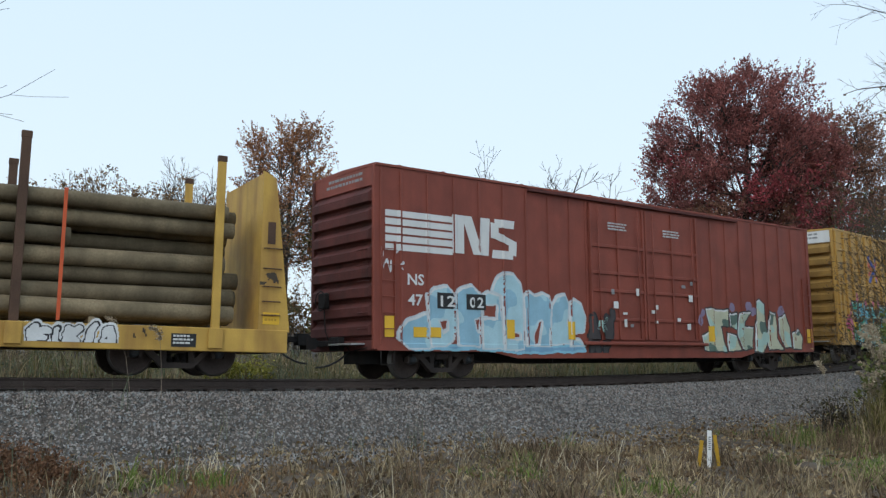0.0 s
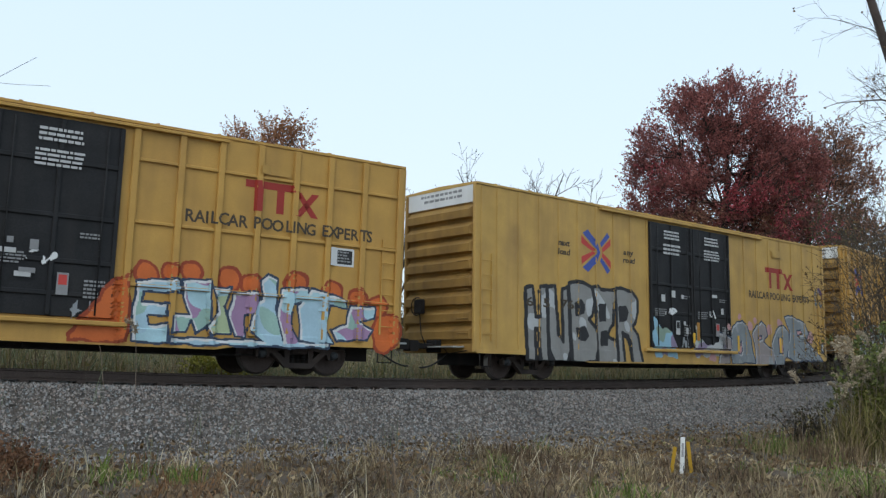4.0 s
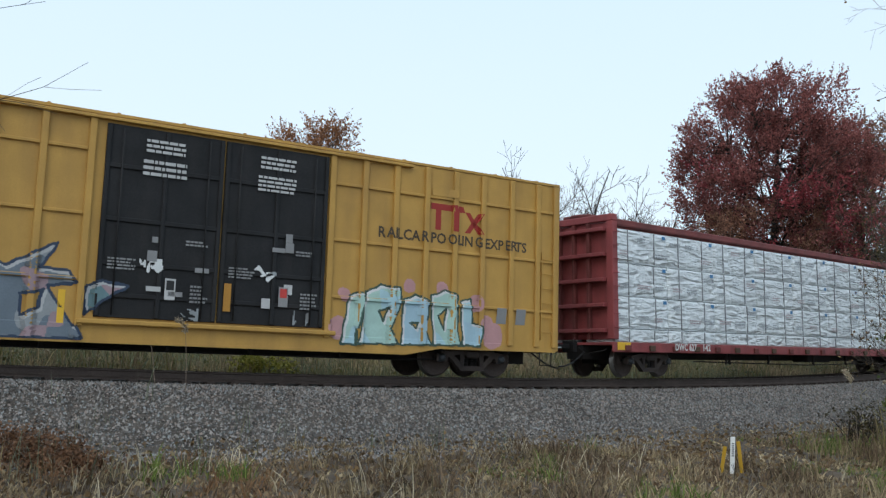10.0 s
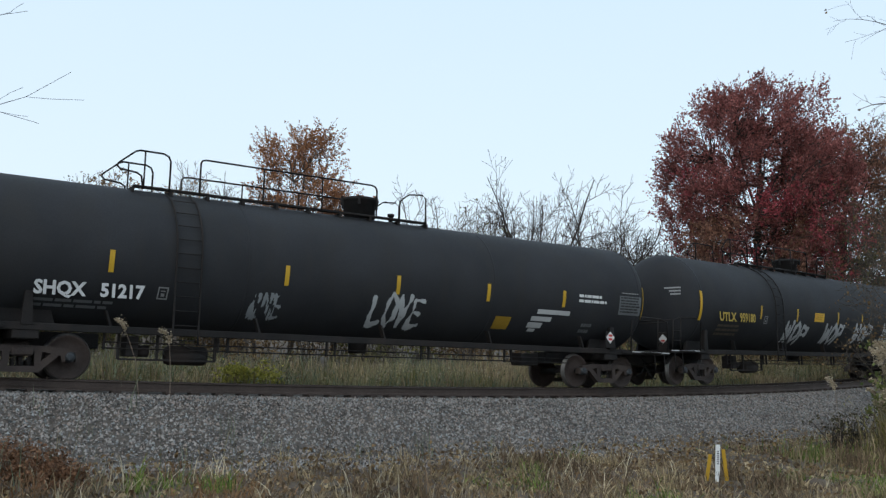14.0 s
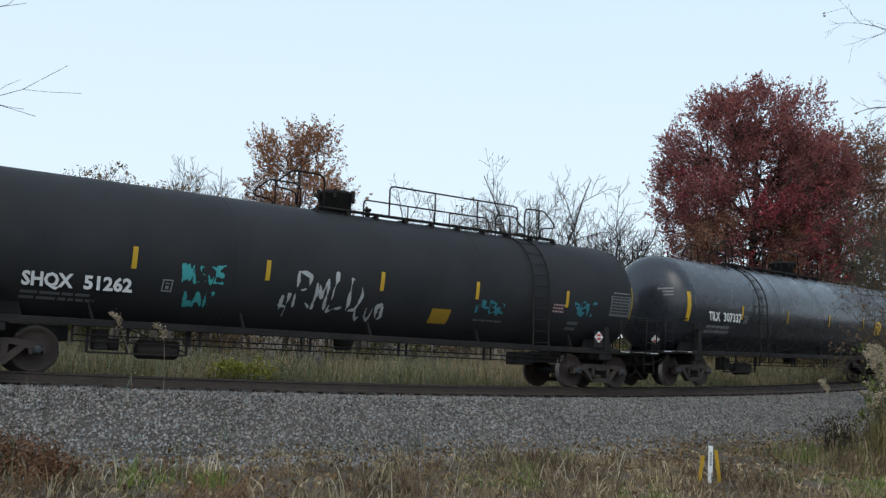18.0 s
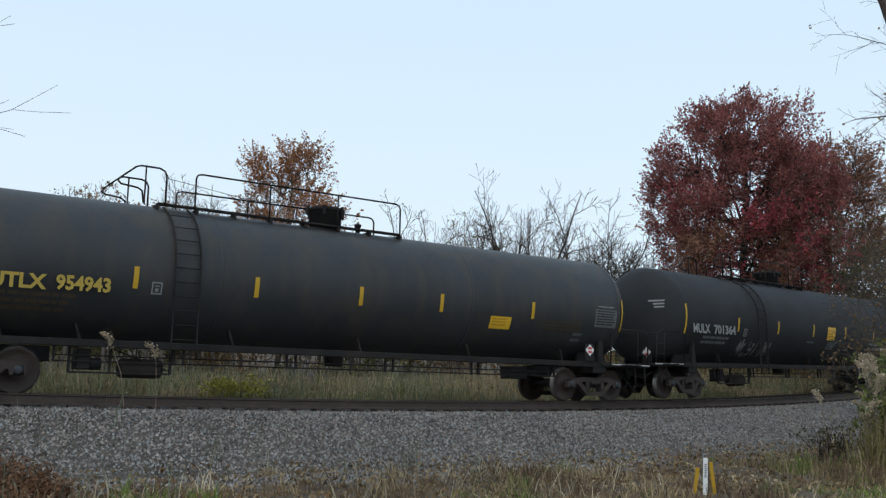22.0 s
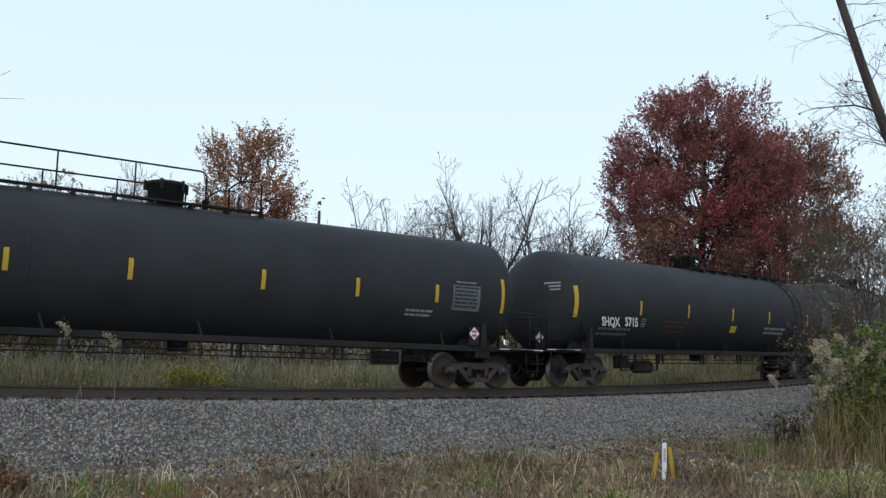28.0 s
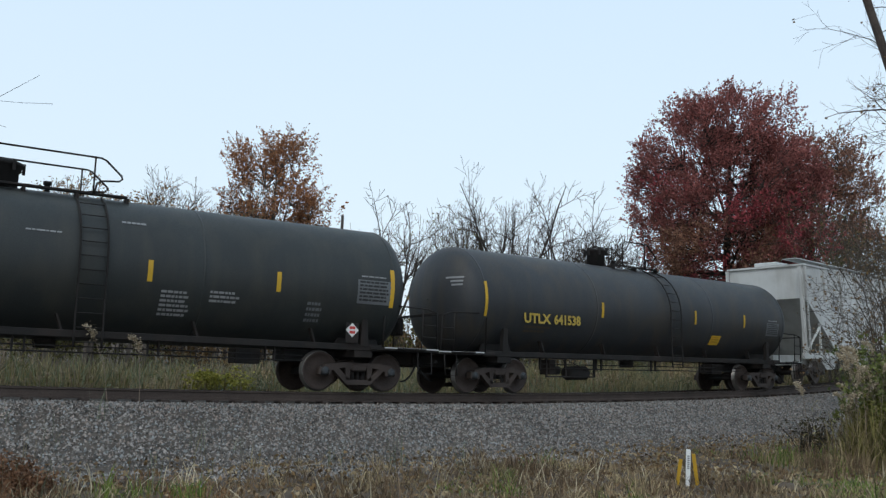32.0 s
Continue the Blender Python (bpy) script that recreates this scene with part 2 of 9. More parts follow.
    weed_grey=leaf_mat("weed_grey_green", (0.07, 0.085, 0.05), (0.22, 0.25, 0.16)),
    plume_dull=leaf_mat("seed_head_dull", (0.16, 0.13, 0.08), (0.38, 0.32, 0.22)),
    grass_dry=leaf_mat("grass_dry", (0.15, 0.112, 0.064), (0.50, 0.385, 0.225)),
    grass_brown=leaf_mat("grass_brown", (0.075, 0.054, 0.036), (0.28, 0.19, 0.115)),
    grass_green=leaf_mat("grass_green", (0.05, 0.085, 0.015), (0.24, 0.30, 0.075)),
    weed_tan=leaf_mat("weed_tan", (0.085, 0.074, 0.036), (0.36, 0.305, 0.165)),
    plume=leaf_mat("reed_plume", (0.34, 0.27, 0.185), (0.62, 0.52, 0.38)),
)


def soil_material():
    """Bare soil and leaf litter under the grass."""
    m = mat("soil_and_litter", (0.098, 0.072, 0.052), 0.95, var=0.45, scale=0.5, fine=9, bump=1.0, streak=(0.15, 0.115, 0.078), amount=0.6)
    return m


M["soil"] = soil_material()


def wrap_material():
    """Taut white plastic sheet full of sharp slanting creases."""
    m = mat("lumber_wrap", (0.74, 0.78, 0.79), 0.38, var=0.06, scale=1.4, fine=20, bump=0.0, streak=(0.62, 0.65, 0.67), amount=0.35)
    n, l = m.node_tree.nodes, m.node_tree.links
    tc = n.new("ShaderNodeTexCoord")
    total = None
    for turn, stretch, sc, gain in ((0.6, (0.6, 1, 2.8), 1.15, 1.0), (-0.7, (0.6, 1, 3.2), 1.45, 0.95), (0.2, (0.8, 1, 3.4), 2.4, 0.4)):
        mp = n.new("ShaderNodeMapping")
        mp.inputs["Rotation"].default_value[1] = turn
        mp.inputs["Scale"].default_value = stretch
        l.new(tc.outputs["Object"], mp.inputs["Vector"])
        t = n.new("ShaderNodeTexNoise")
        t.inputs["Scale"].default_value, t.inputs["Detail"].default_value, t.inputs["Distortion"].default_value = sc, 0.6, 0.9
        l.new(mp.outputs["Vector"], t.inputs["Vector"])
        d = n.new("ShaderNodeMath")
        d.operation = "SUBTRACT"
        d.inputs[1].default_value = 0.5
        l.new(t.outputs["Fac"], d.inputs[0])
        a = n.new("ShaderNodeMath")
        a.operation = "ABSOLUTE"
        l.new(d.outputs["Value"], a.inputs[0])
        g = n.new("ShaderNodeMath")
        g.operation = "MULTIPLY_ADD"
        g.inputs[1].default_value = -gain
        l.new(a.outputs["Value"], g.inputs[0])
        if total is not None:
            l.new(total, g.inputs[2])
        total = g.outputs["Value"]
    b = n.new("ShaderNodeBump")
    b.inputs["Strength"].default_value, b.inputs["Distance"].default_value = 1.0, 0.17
    l.new(total, b.inputs["Height"])
    l.new(b.outputs["Normal"], n["Principled BSDF"].inputs["Normal"])
    return m


M["wrap"] = wrap_material()


def gloss_material():
    """Glossy black tank paint with pale dried drips below the filling platform."""
    m = mat("tank_black_glossy", (0.026, 0.029, 0.037), 0.30, var=0.15, scale=0.7, fine=3, bump=0.0, streak=(0.032, 0.034, 0.038), amount=0.4, spec=0.6)
    n, l = m.node_tree.nodes, m.node_tree.links
    p = n["Principled BSDF"]
    tc = n.new("ShaderNodeTexCoord")
    xyz = n.new("ShaderNodeSeparateXYZ")
    l.new(tc.outputs["Object"], xyz.inputs["Vector"])

    def span(socket, a, b, lo=0.0, hi=1.0):
        r = n.new("ShaderNodeMapRange")
        for key, val in zip(("From Min", "From Max", "To Min", "To Max"), (a, b, lo, hi)):
            r.inputs[key].default_value = val
        l.new(socket, r.inputs["Value"])
        return r.outputs["Result"]

    def times(a, b):
        q = n.new("ShaderNodeMath")
        q.operation = "MULTIPLY"
        l.new(a, q.inputs[0])
        l.new(b, q.inputs[1])
        return q.outputs["Value"]
    mp = n.new("ShaderNodeMapping")
    mp.inputs["Scale"].default_value = (2.2, 0.25, 0.12)
    l.new(tc.outputs["Object"], mp.inputs["Vector"])
    t = n.new("ShaderNodeTexNoise")
    t.inputs["Scale"].default_value, t.inputs["Detail"].default_value = 1.0, 4
    l.new(mp.outputs["Vector"], t.inputs["Vector"])
    drip = times(span(t.outputs["Fac"], 0.40, 0.72, 0.12, 0.9), span(xyz.outputs["Z"], 2.55, 3.9))
    drip = times(times(drip, span(xyz.outputs["X"], -5.7, -5.3)), span(xyz.outputs["X"], 1.75, 1.45))
    mix = n.new("ShaderNodeMixRGB")
    l.new(drip, mix.inputs["Fac"])
    l.new(p.inputs["Base Color"].links[0].from_socket, mix.inputs["Color1"])
    mix.inputs["Color2"].default_value = (0.17, 0.20, 0.23, 1)
    l.new(mix.outputs["Color"], p.inputs["Base Color"])
    return m


M["tank_gloss"] = gloss_material()


# ---- mesh building ----
class Build:
    """Collects vertices and faces of one part."""

    def __init__(self):
        self.v, self.f, self.mi, self.sm = [], [], [], []

    def add(self, verts, faces, mi=0, smooth=False):
        o = len(self.v)
        self.v.extend(verts)
        for fc in faces:
            self.f.append(tuple(i + o for i in fc))
            self.mi.append(mi)
            self.sm.append(smooth)
        return self

    def box(self, x0, x1, y0, y1, z0, z1, c=0.0, mi=0):
        """A box, its edges chamfered by c."""
        cx, cy, cz = (x0 + x1) / 2, (y0 + y1) / 2, (z0 + z1) / 2
        hx, hy, hz = abs(x1 - x0) / 2, abs(y1 - y0) / 2, abs(z1 - z0) / 2
        if c <= 0 or c >= min(hx, hy, hz):
            vs = [(cx + sx * hx, cy + sy * hy, cz + sz * hz) for sx in (-1, 1) for sy in (-1, 1) for sz in (-1, 1)]
            return self.add(vs, [(0, 1, 3, 2), (4, 6, 7, 5), (0, 4, 5, 1), (2, 3, 7, 6), (0, 2, 6, 4), (1, 5, 7, 3)], mi)
        vs, idx = [], {}
        for sx in (-1, 1):
            for sy in (-1, 1):
                for sz in (-1, 1):
                    for ax in range(3):
                        p = [sx * (hx - c), sy * (hy - c), sz * (hz - c)]
                        p[ax] = (sx * hx, sy * hy, sz * hz)[ax]
                        idx[sx, sy, sz, ax] = len(vs)
                        vs.append((cx + p[0], cy + p[1], cz + p[2]))
        fs = []
        sg = (-1, 1)
        for s in sg:
            fs.append([idx[s, a, b, 0] for a, b in ((-1, -1), (1, -1), (1, 1), (-1, 1))])
            fs.append([idx[a, s, b, 1] for a, b in ((-1, -1), (1, -1), (1, 1), (-1, 1))])
            fs.append([idx[a, b, s, 2] for a, b in ((-1, -1), (1, -1), (1, 1), (-1, 1))])
        for a in sg:
            for b in sg:
                fs.append([idx[-1, a, b, 1], idx[1, a, b, 1], idx[1, a, b, 2], idx[-1, a, b, 2]])
                fs.append([idx[a, -1, b, 0], idx[a, 1, b, 0], idx[a, 1, b, 2], idx[a, -1, b, 2]])
                fs.append([idx[a, b, -1, 0], idx[a, b, 1, 0], idx[a, b, 1, 1], idx[a, b, -1, 1]])
                for e in sg:
                    fs.append([idx[a, b, e, 0], idx[a, b, e, 1], idx[a, b, e, 2]])
        out = []
        for fc in fs:
            p = [Vector(vs[i]) for i in fc]
            nrm = (p[1] - p[0]).cross(p[2] - p[0])
            mid = sum(p, Vector()) / len(p) - Vector((cx, cy, cz))
            out.append(tuple(fc) if nrm.dot(mid) > 0 else tuple(reversed(fc)))
        return self.add(vs, out, mi)

    def tube(self, path, r, n=6, mi=0, caps=True, smooth=True):
        """A tube along points; r is a radius or one for each point."""
        pts = [Vector(p) for p in path]
        rs = r if isinstance(r, (list, tuple)) else [r] * len(pts)
        vs, fs = [], []
        up = None
        for i, p in enumerate(pts):
            t = (pts[min(i + 1, len(pts) - 1)] - pts[max(i - 1, 0)]).normalized()
            if up is None or abs(up.dot(t)) > 0.95:
                up = Vector((0, 0, 1)) if abs(t.z) < 0.9 else Vector((1, 0, 0))
            a = t.cross(up).normalized()
            b = a.cross(t)
            up = b
            for k in range(n):
                w = 2 * math.pi * k / n
                q = p + (a * math.cos(w) + b * math.sin(w)) * rs[i]
                vs.append((q.x, q.y, q.z))
        for i in range(len(pts) - 1):
            for k in range(n):
                k2 = (k + 1) % n
                fs.append((i * n + k, (i + 1) * n + k, (i + 1) * n + k2, i * n + k2))
        self.add(vs, fs, mi, smooth)
        if caps:
            o = len(self.v) - len(vs)
            self.f.append(tuple(o + k for k in range(n)))
            self.f.append(tuple(o + len(vs) - n + k for k in reversed(range(n))))
            self.mi += [mi, mi]
            self.sm += [False, False]
        return self

    def lathe(self, prof, n=24, axis="y", at=(0, 0, 0), mi=0, smooth=True):
        """Turns (along, radius) about an axis through at."""
        vs, fs = [], []
        for a, r in prof:
            for k in range(n):
                w = 2 * math.pi * k / n
                c, s = r * math.cos(w), r * math.sin(w)
                p = (c, a, s) if axis == "y" else ((a, c, s) if axis == "x" else (c, s, a))
                vs.append((p[0] + at[0], p[1] + at[1], p[2] + at[2]))
        m = len(prof)
        flip = axis == "y"
        for i in range(m - 1):
            for k in range(n):
                k2 = (k + 1) % n
                q = (i * n + k, i * n + k2, (i + 1) * n + k2, (i + 1) * n + k)
                fs.append(tuple(reversed(q)) if not flip else q)
        return self.add(vs, fs, mi, smooth)

    def prism(self, outline, y0, y1, mi=0):
        """An outline in x, z pushed from y0 to y1."""
        n = len(outline)
        vs = [(x, y0, z) for x, z in outline] + [(x, y1, z) for x, z in outline]
        fs = [tuple(range(n)), tuple(reversed(range(n, 2 * n)))]
        fs += [(i, i + n, (i + 1) % n + n, (i + 1) % n) for i in range(n)]
        return self.add(vs, fs, mi)

    def mesh(self, name, mats):
        me = bpy.data.meshes.new(name)
        me.from_pydata(self.v, [], self.f)
        for m in (mats if isinstance(mats, (list, tuple)) else [mats]):
            me.materials.append(m)
        me.polygons.foreach_set("material_index", self.mi)
        me.polygons.foreach_set("use_smooth", self.sm)
        me.update()
        return me


def part(name, b, material, parent, label=""):
    """One mesh object under a thing or a part. b: a Build or a mesh."""
    me = b if isinstance(b, bpy.types.Mesh) else b.mesh(name, material)
    ob = new(name, me)
    ob.parent = parent
    return tagged(ob, label)


def thing(name, label, category, group="", kind=""):
    return tagged(new(name), label, category, group, kind)


# ---- the line of the track ----
Y0, A0, K, K2, H0, GRADE, KV, CANT = 24.465, 0.6186, 0.00703, 0.000082, -1.3172, 0.01488, 0.00143, 0.0488
STEP, S_LO = 0.5, -140.0


def track_table():
    """Plan of the track by arc length: x, y and heading, the bend tightening slowly."""
    s = np.arange(S_LO, 160.01, STEP)
    u = np.clip(s, -25, 40)
    a = A0 + K * u + 0.5 * K2 * u * u + (s - u) * 0.006
    c, w = np.cos(a), np.sin(a)
    x = np.concatenate([[0], np.cumsum((c[1:] + c[:-1]) / 2 * STEP)])
    y = np.concatenate([[0], np.cumsum((w[1:] + w[:-1]) / 2 * STEP)])
    i = int(round(-S_LO / STEP))
    return s, x - x[i], y - y[i] + Y0, a


TS, TX, TY, TA = track_table()


def line(s):
    """Centre of the track at arc length s (rail height, before the cant) and its heading."""
    k = (s - S_LO) / STEP
    i = min(max(int(k), 0), len(TS) - 2)
    t = k - i
    u = min(max(s, -30.0), 42.0)
    z = H0 + GRADE * u + 0.5 * KV * (u - 12) ** 2 + (s - u) * (GRADE + KV * (u - 12)) * 0.3
    return Vector((TX[i] * (1 - t) + TX[i + 1] * t, TY[i] * (1 - t) + TY[i + 1] * t, z)), TA[i] * (1 - t) + TA[i + 1] * t


def frame_at(s):
    """Axes at s: x along, y across and away from the camera, z up off the canted track."""
    o, a = line(s)
    n = Vector((-math.sin(a), math.cos(a), 0))
    return canted(o, Vector((math.cos(a), math.sin(a), 0)), n)


def canted(o, u, n):
    ce, se = math.cos(CANT), math.sin(CANT)
    z = Vector((0, 0, 1))
    y, w = n * ce - z * se, n * se + z * ce
    o = o + n * (0.75 * ce - 0.75) - z * 0.75 * se
    m = Matrix.Identity(4)
    for i in range(3):
        m[i][0], m[i][1], m[i][2], m[i][3] = u[i], y[i], w[i], o[i]
    return m


def on_track(s, lat, z):
    return frame_at(s) @ Vector((lat * 0, lat, z))


def car_pose(c, spread):
    """Pose of a car with its middle at c, both trucks on the track."""
    a, b = line(c - spread / 2)[0], line(c + spread / 2)[0]
    u = (b - a).normalized()
    n = Vector((-u.y, u.x, 0)).normalized()
    u = Vector(u)
    m = canted((a + b) / 2, u, n)
    return m


def along_across(x, y):
    """Arc length of the nearest point of the track, and the distance across it (negative on the camera's side)."""
    i = int(np.argmin((TX - x) ** 2 + (TY - y) ** 2))
    dx, dy = x - TX[i], y - TY[i]
    c, w = math.cos(TA[i]), math.sin(TA[i])
    return float(TS[i] + dx * c + dy * w), float(-dx * w + dy * c)


def smooth(a, b, x):
    t = min(1, max(0, (x - a) / (b - a)))
    return t * t * (3 - 2 * t)


def ground_z(x, y):
    """Height of the ground: ballast shoulder, ditch, and the lawn up to the camera."""
    return height_at(*along_across(x, y), x, y)


def height_at(s, lat, x, y):
    zr = line(min(max(s, -60), 90))[0].z
    if lat < 0:
        near = -2.42 + 0.72 * smooth(6, 19, -lat) + 0.25 * smooth(8, 40, s)
        top = zr - 0.265
        w = smooth(1.7, 3.9, -lat)
        lin = min(1, max(0, (-lat - 1.6) / 2.2))
        k = 0.5 * w + 0.5 * lin
        z = top * (1 - k) + near * k
    else:
        far = zr - 0.9 + 0.15 * smooth(6, 30, lat)
        k = smooth(1.9, 3.6, lat)
        z = (zr - 0.30 - 0.03 * lat) * (1 - k) + far * k
    z += 0.05 * noise.noise((x * 0.5, y * 0.5, 0)) * (1 if abs(lat) > 4 else 0.3)
    return z


# ---- ground and track ----
def ground():
    """One sheet, fine near the track and the camera, coarse to the horizon."""
    def steps(lo, hi, fine_lo, fine_hi, step):
        out = list(np.arange(fine_lo, fine_hi + 1e-6, step))
        w, x = step, fine_hi
        while x < hi:
            w *= 1.35
            x += w
            out.append(min(x, hi))
        w, x = step, fine_lo
        while x > lo:
            w *= 1.35
            x -= w
            out.insert(0, max(x, lo))
        return out
    ss = steps(-1500, 1500, -30, 60, 0.7)
    ls = steps(-700, 110, -20, 14, 0.35)
    vs, fs = [], []
    n = len(ls)
    for s in ss:
        t = min(max(s, -130), 150)
        o, a = line(t)
        cx, cy = o.x + (s - t) * math.cos(a), o.y + (s - t) * math.sin(a)
        for l in ls:
            x, y = cx - math.sin(a) * l, cy + math.cos(a) * l
            vs.append((x, y, ground_z(x, y)))
    for i in range(len(ss) - 1):
        for j in range(n - 1):
            fs.append((i * n + j, (i + 1) * n + j, (i + 1) * n + j + 1, i * n + j + 1))
    b = Build().add(vs, fs, 0, True)
    for k, fc in enumerate(fs):
        mid = ls[k % (n - 1)]
        if -4.2 < mid < 3.0:
            b.mi[k] = 1
    ob = new("ground", b.mesh("ground", [M["soil"], M["ballast_bed"]]))
    return tagged(ob, "brown autumn soil and litter with a grey ballast bed", "ground", kind="structure")


def place(s, lat):
    """Plan position at arc length s, lat metres across the track."""
    o, a = line(s)
    return o.x - math.sin(a) * lat, o.y + math.cos(a) * lat


def ballast():
    """Crushed stone on the near shoulder and between the ties."""
    rng = np.random.RandomState(5)
    base = np.array([(1, 0, -0.3), (0, 1, -0.3), (-1, 0, -0.3), (0, -1, -0.3), (0.2, 0.1, 0.85)], float)
    faces = [(0, 1, 4), (1, 2, 4), (2, 3, 4), (3, 0, 4)]
    S, L = [], []
    for s0 in np.arange(-20, 50, 0.5):
        dens = 1900 if s0 < 22 else 700
        S.append(s0 + rng.rand(dens) * 0.5)
        L.append(-1.05 - (4.9 - 1.1 * smooth(0, 6, s0)) * rng.rand(dens) ** 0.95)
    S, L = np.concatenate(S), np.concatenate(L)
    foot = 3.85 - 1.1 * np.clip(S / 6, 0, 1) + 0.35 * np.sin(S * 0.9) + 0.2 * np.sin(S * 2.3)
    keep = rng.rand(len(S)) > np.clip((-L - foot) / 1.6, 0, 0.97)
    S, L = S[keep], L[keep]
    n = len(S)
    C = np.empty((n, 3))
    for k in range(n):
        x, y = place(S[k], L[k])
        C[k] = x, y, height_at(S[k], L[k], x, y)
    r = 0.014 + 0.024 * rng.rand(n) ** 1.5
    r = r * np.where(S < 22, 1, 1.3)
    p = base[None] * (r[:, None, None] * (0.7 + 0.6 * rng.rand(n, 5, 1))) + rng.randn(n, 5, 3) * r[:, None, None] * 0.22
    q = rng.rand(n) * 6.3
    c, w = np.cos(q)[:, None], np.sin(q)[:, None]
    p = np.stack([p[:, :, 0] * c - p[:, :, 1] * w, p[:, :, 0] * w + p[:, :, 1] * c, p[:, :, 2]], axis=2)
    p += C[:, None, :]
    p[:, :, 2] += (r * 0.3)[:, None]
    me = quads_mesh("ballast", p, [M["stone"], M["stone_cool"], M["stone_warm"]], rng.choice(3, n, p=(0.55, 0.2, 0.25)), 5, faces)
    return tagged(new("ballast", me), "grey crushed stone on the railway embankment", "ballast", kind="stuff")


def rails():
    prof = [(-0.075, -0.215), (0.075, -0.215), (0.075, -0.19), (0.012, -0.15), (0.012, -0.05), (0.037, -0.035),
            (0.037, -0.005), (0.028, 0.0), (-0.028, 0.0), (-0.037, -0.005), (-0.037, -0.035), (-0.012, -0.05), (-0.012, -0.15), (-0.075, -0.19)]
    for lat in (-0.755, 0.755):
        b = Build()
        ss = np.arange(-60, 130, 1.5)
        m = len(prof)
        vs = []
        for s in ss:
            fr = frame_at(s)
            vs += [tuple(fr @ Vector((0, lat + p, z))) for p, z in prof]
        fs, mi = [], []
        for i in range(len(ss) - 1):
            for k in range(m):
                k2 = (k + 1) % m
                fs.append((i * m + k, i * m + k2, (i + 1) * m + k2, (i + 1) * m + k))
                mi.append(1 if k == 7 else 0)
        b.add(vs, fs)
        b.mi = mi
        tagged(new("rail", b.mesh("rail", [M["rail"], M["railtop"]])), "rusty steel rail curving along the embankment", "rail", "rails", "structure")


def ties():
    """Timber ties under the rails, one object each, near stretch only."""
    holder = tagged(new("track_ties"), "dark creosoted timber ties in the ballast", "railway tie", kind="structure")
    me = Build().box(-0.115, 0.115, -1.28, 1.28, -0.45, -0.272, 0.012).mesh("tie", M["tie"])
    plate = Build().box(-0.09, 0.09, -0.95, -0.60, -0.273, -0.206, 0.004).mesh("tie_plate", M["rail"])
    for i in range(150):
        s = -25 + i * 0.54
        t = new("tie", me)
        t.parent, t.matrix_basis = holder, frame_at(s) @ pose(0, random.uniform(-0.04, 0.04), 0, 0, 0, random.uniform(-1, 1))
        q = new("tie_plate", plate)
        q.parent = t


ground()
rails()


# ---- running gear ----
def truck_meshes():
    sf = Build()
    # cast side frame: top chord, sloping tension arms, bolster opening, pedestal jaws
    sf.prism([(-0.98, 0.50), (-0.90, 0.60), (-0.45, 0.66), (0.45, 0.66), (0.90, 0.60), (0.98, 0.50), (0.70, 0.47), (0.42, 0.54), (-0.42, 0.54), (-0.70, 0.47)], -1.11, -0.93)
    sf.prism([(-0.72, 0.52), (-0.58, 0.56), (-0.24, 0.26), (0.24, 0.26), (0.58, 0.56), (0.72, 0.52), (0.32, 0.14), (-0.32, 0.14)], -1.10, -0.95)
    for sx in (-1, 1):
        sf.prism([(sx * 0.24, 0.24), (sx * 0.34, 0.24), (sx * 0.36, 0.56), (sx * 0.22, 0.56)][::sx], -1.10, -0.94)
        sf.prism([(sx * 0.74, 0.36), (sx * 0.80, 0.36), (sx * 0.80, 0.52), (sx * 0.70, 0.52)][::sx], -1.10, -0.94)
        sf.prism([(sx * 1.00, 0.36), (sx * 1.05, 0.38), (sx * 1.03, 0.54), (sx * 0.98, 0.54)][::sx], -1.10, -0.94)
    side = sf.mesh("side_frame", M["truck"])
    sp = Build()
    for x in (-0.14, 0.0, 0.14):
        for k in range(6):
            sp.lathe([(0.262 + k * 0.03, 0.048), (0.272 + k * 0.03, 0.06), (0.282 + k * 0.03, 0.048)], 8, "z", (x, -1.03, 0))
    springs = sp.mesh("spring", M["iron"])
    bo = Build().box(-0.2, 0.2, -1.14, 1.14, 0.46, 0.64, 0.03)
    bo.box(-0.25, 0.25, -0.35, 0.35, 0.64, 0.76, 0.03)
    bolster = bo.mesh("bolster", M["truck"])
    r = 0.457
    prof = [(-0.80, 0.08), (-0.80, 0.16), (-0.775, 0.20), (-0.765, 0.36), (-0.80, 0.40), (-0.80, r - 0.01), (-0.79, r), (-0.70, r + 0.005), (-0.688, r + 0.03), (-0.665, r + 0.03), (-0.665, 0.40), (-0.72, 0.34), (-0.72, 0.14), (-0.665, 0.10)]
    w = Build().lathe(prof, 28, "y")
    for k in range(28 * 5, 28 * 8):
        w.mi[k] = 1
    wheel = w.mesh("wheel", [M["wheel"], M["tread"]])
    w2 = Build().lathe([(-a, q) for a, q in reversed(prof)], 28, "y")
    wheel_far = w2.mesh("wheel", [M["wheel"], M["tread"]])
    axle = Build().lathe([(-1.06, 0.02), (-1.06, 0.07), (-0.8, 0.085), (0.8, 0.085), (1.06, 0.07), (1.06, 0.02)], 14, "y").mesh("wheelset", M["iron"])
    c = Build().lathe([(-1.15, 0.0), (-1.15, 0.055), (-1.13, 0.095), (-1.02, 0.115), (-0.92, 0.115)], 16, "y")
    for k in range(3):
        q = 2 * math.pi * k / 3
        c.lathe([(-1.165, 0.0), (-1.165, 0.016), (-1.14, 0.016)], 6, "y", (0.06 * math.cos(q), 0, 0.06 * math.sin(q)))
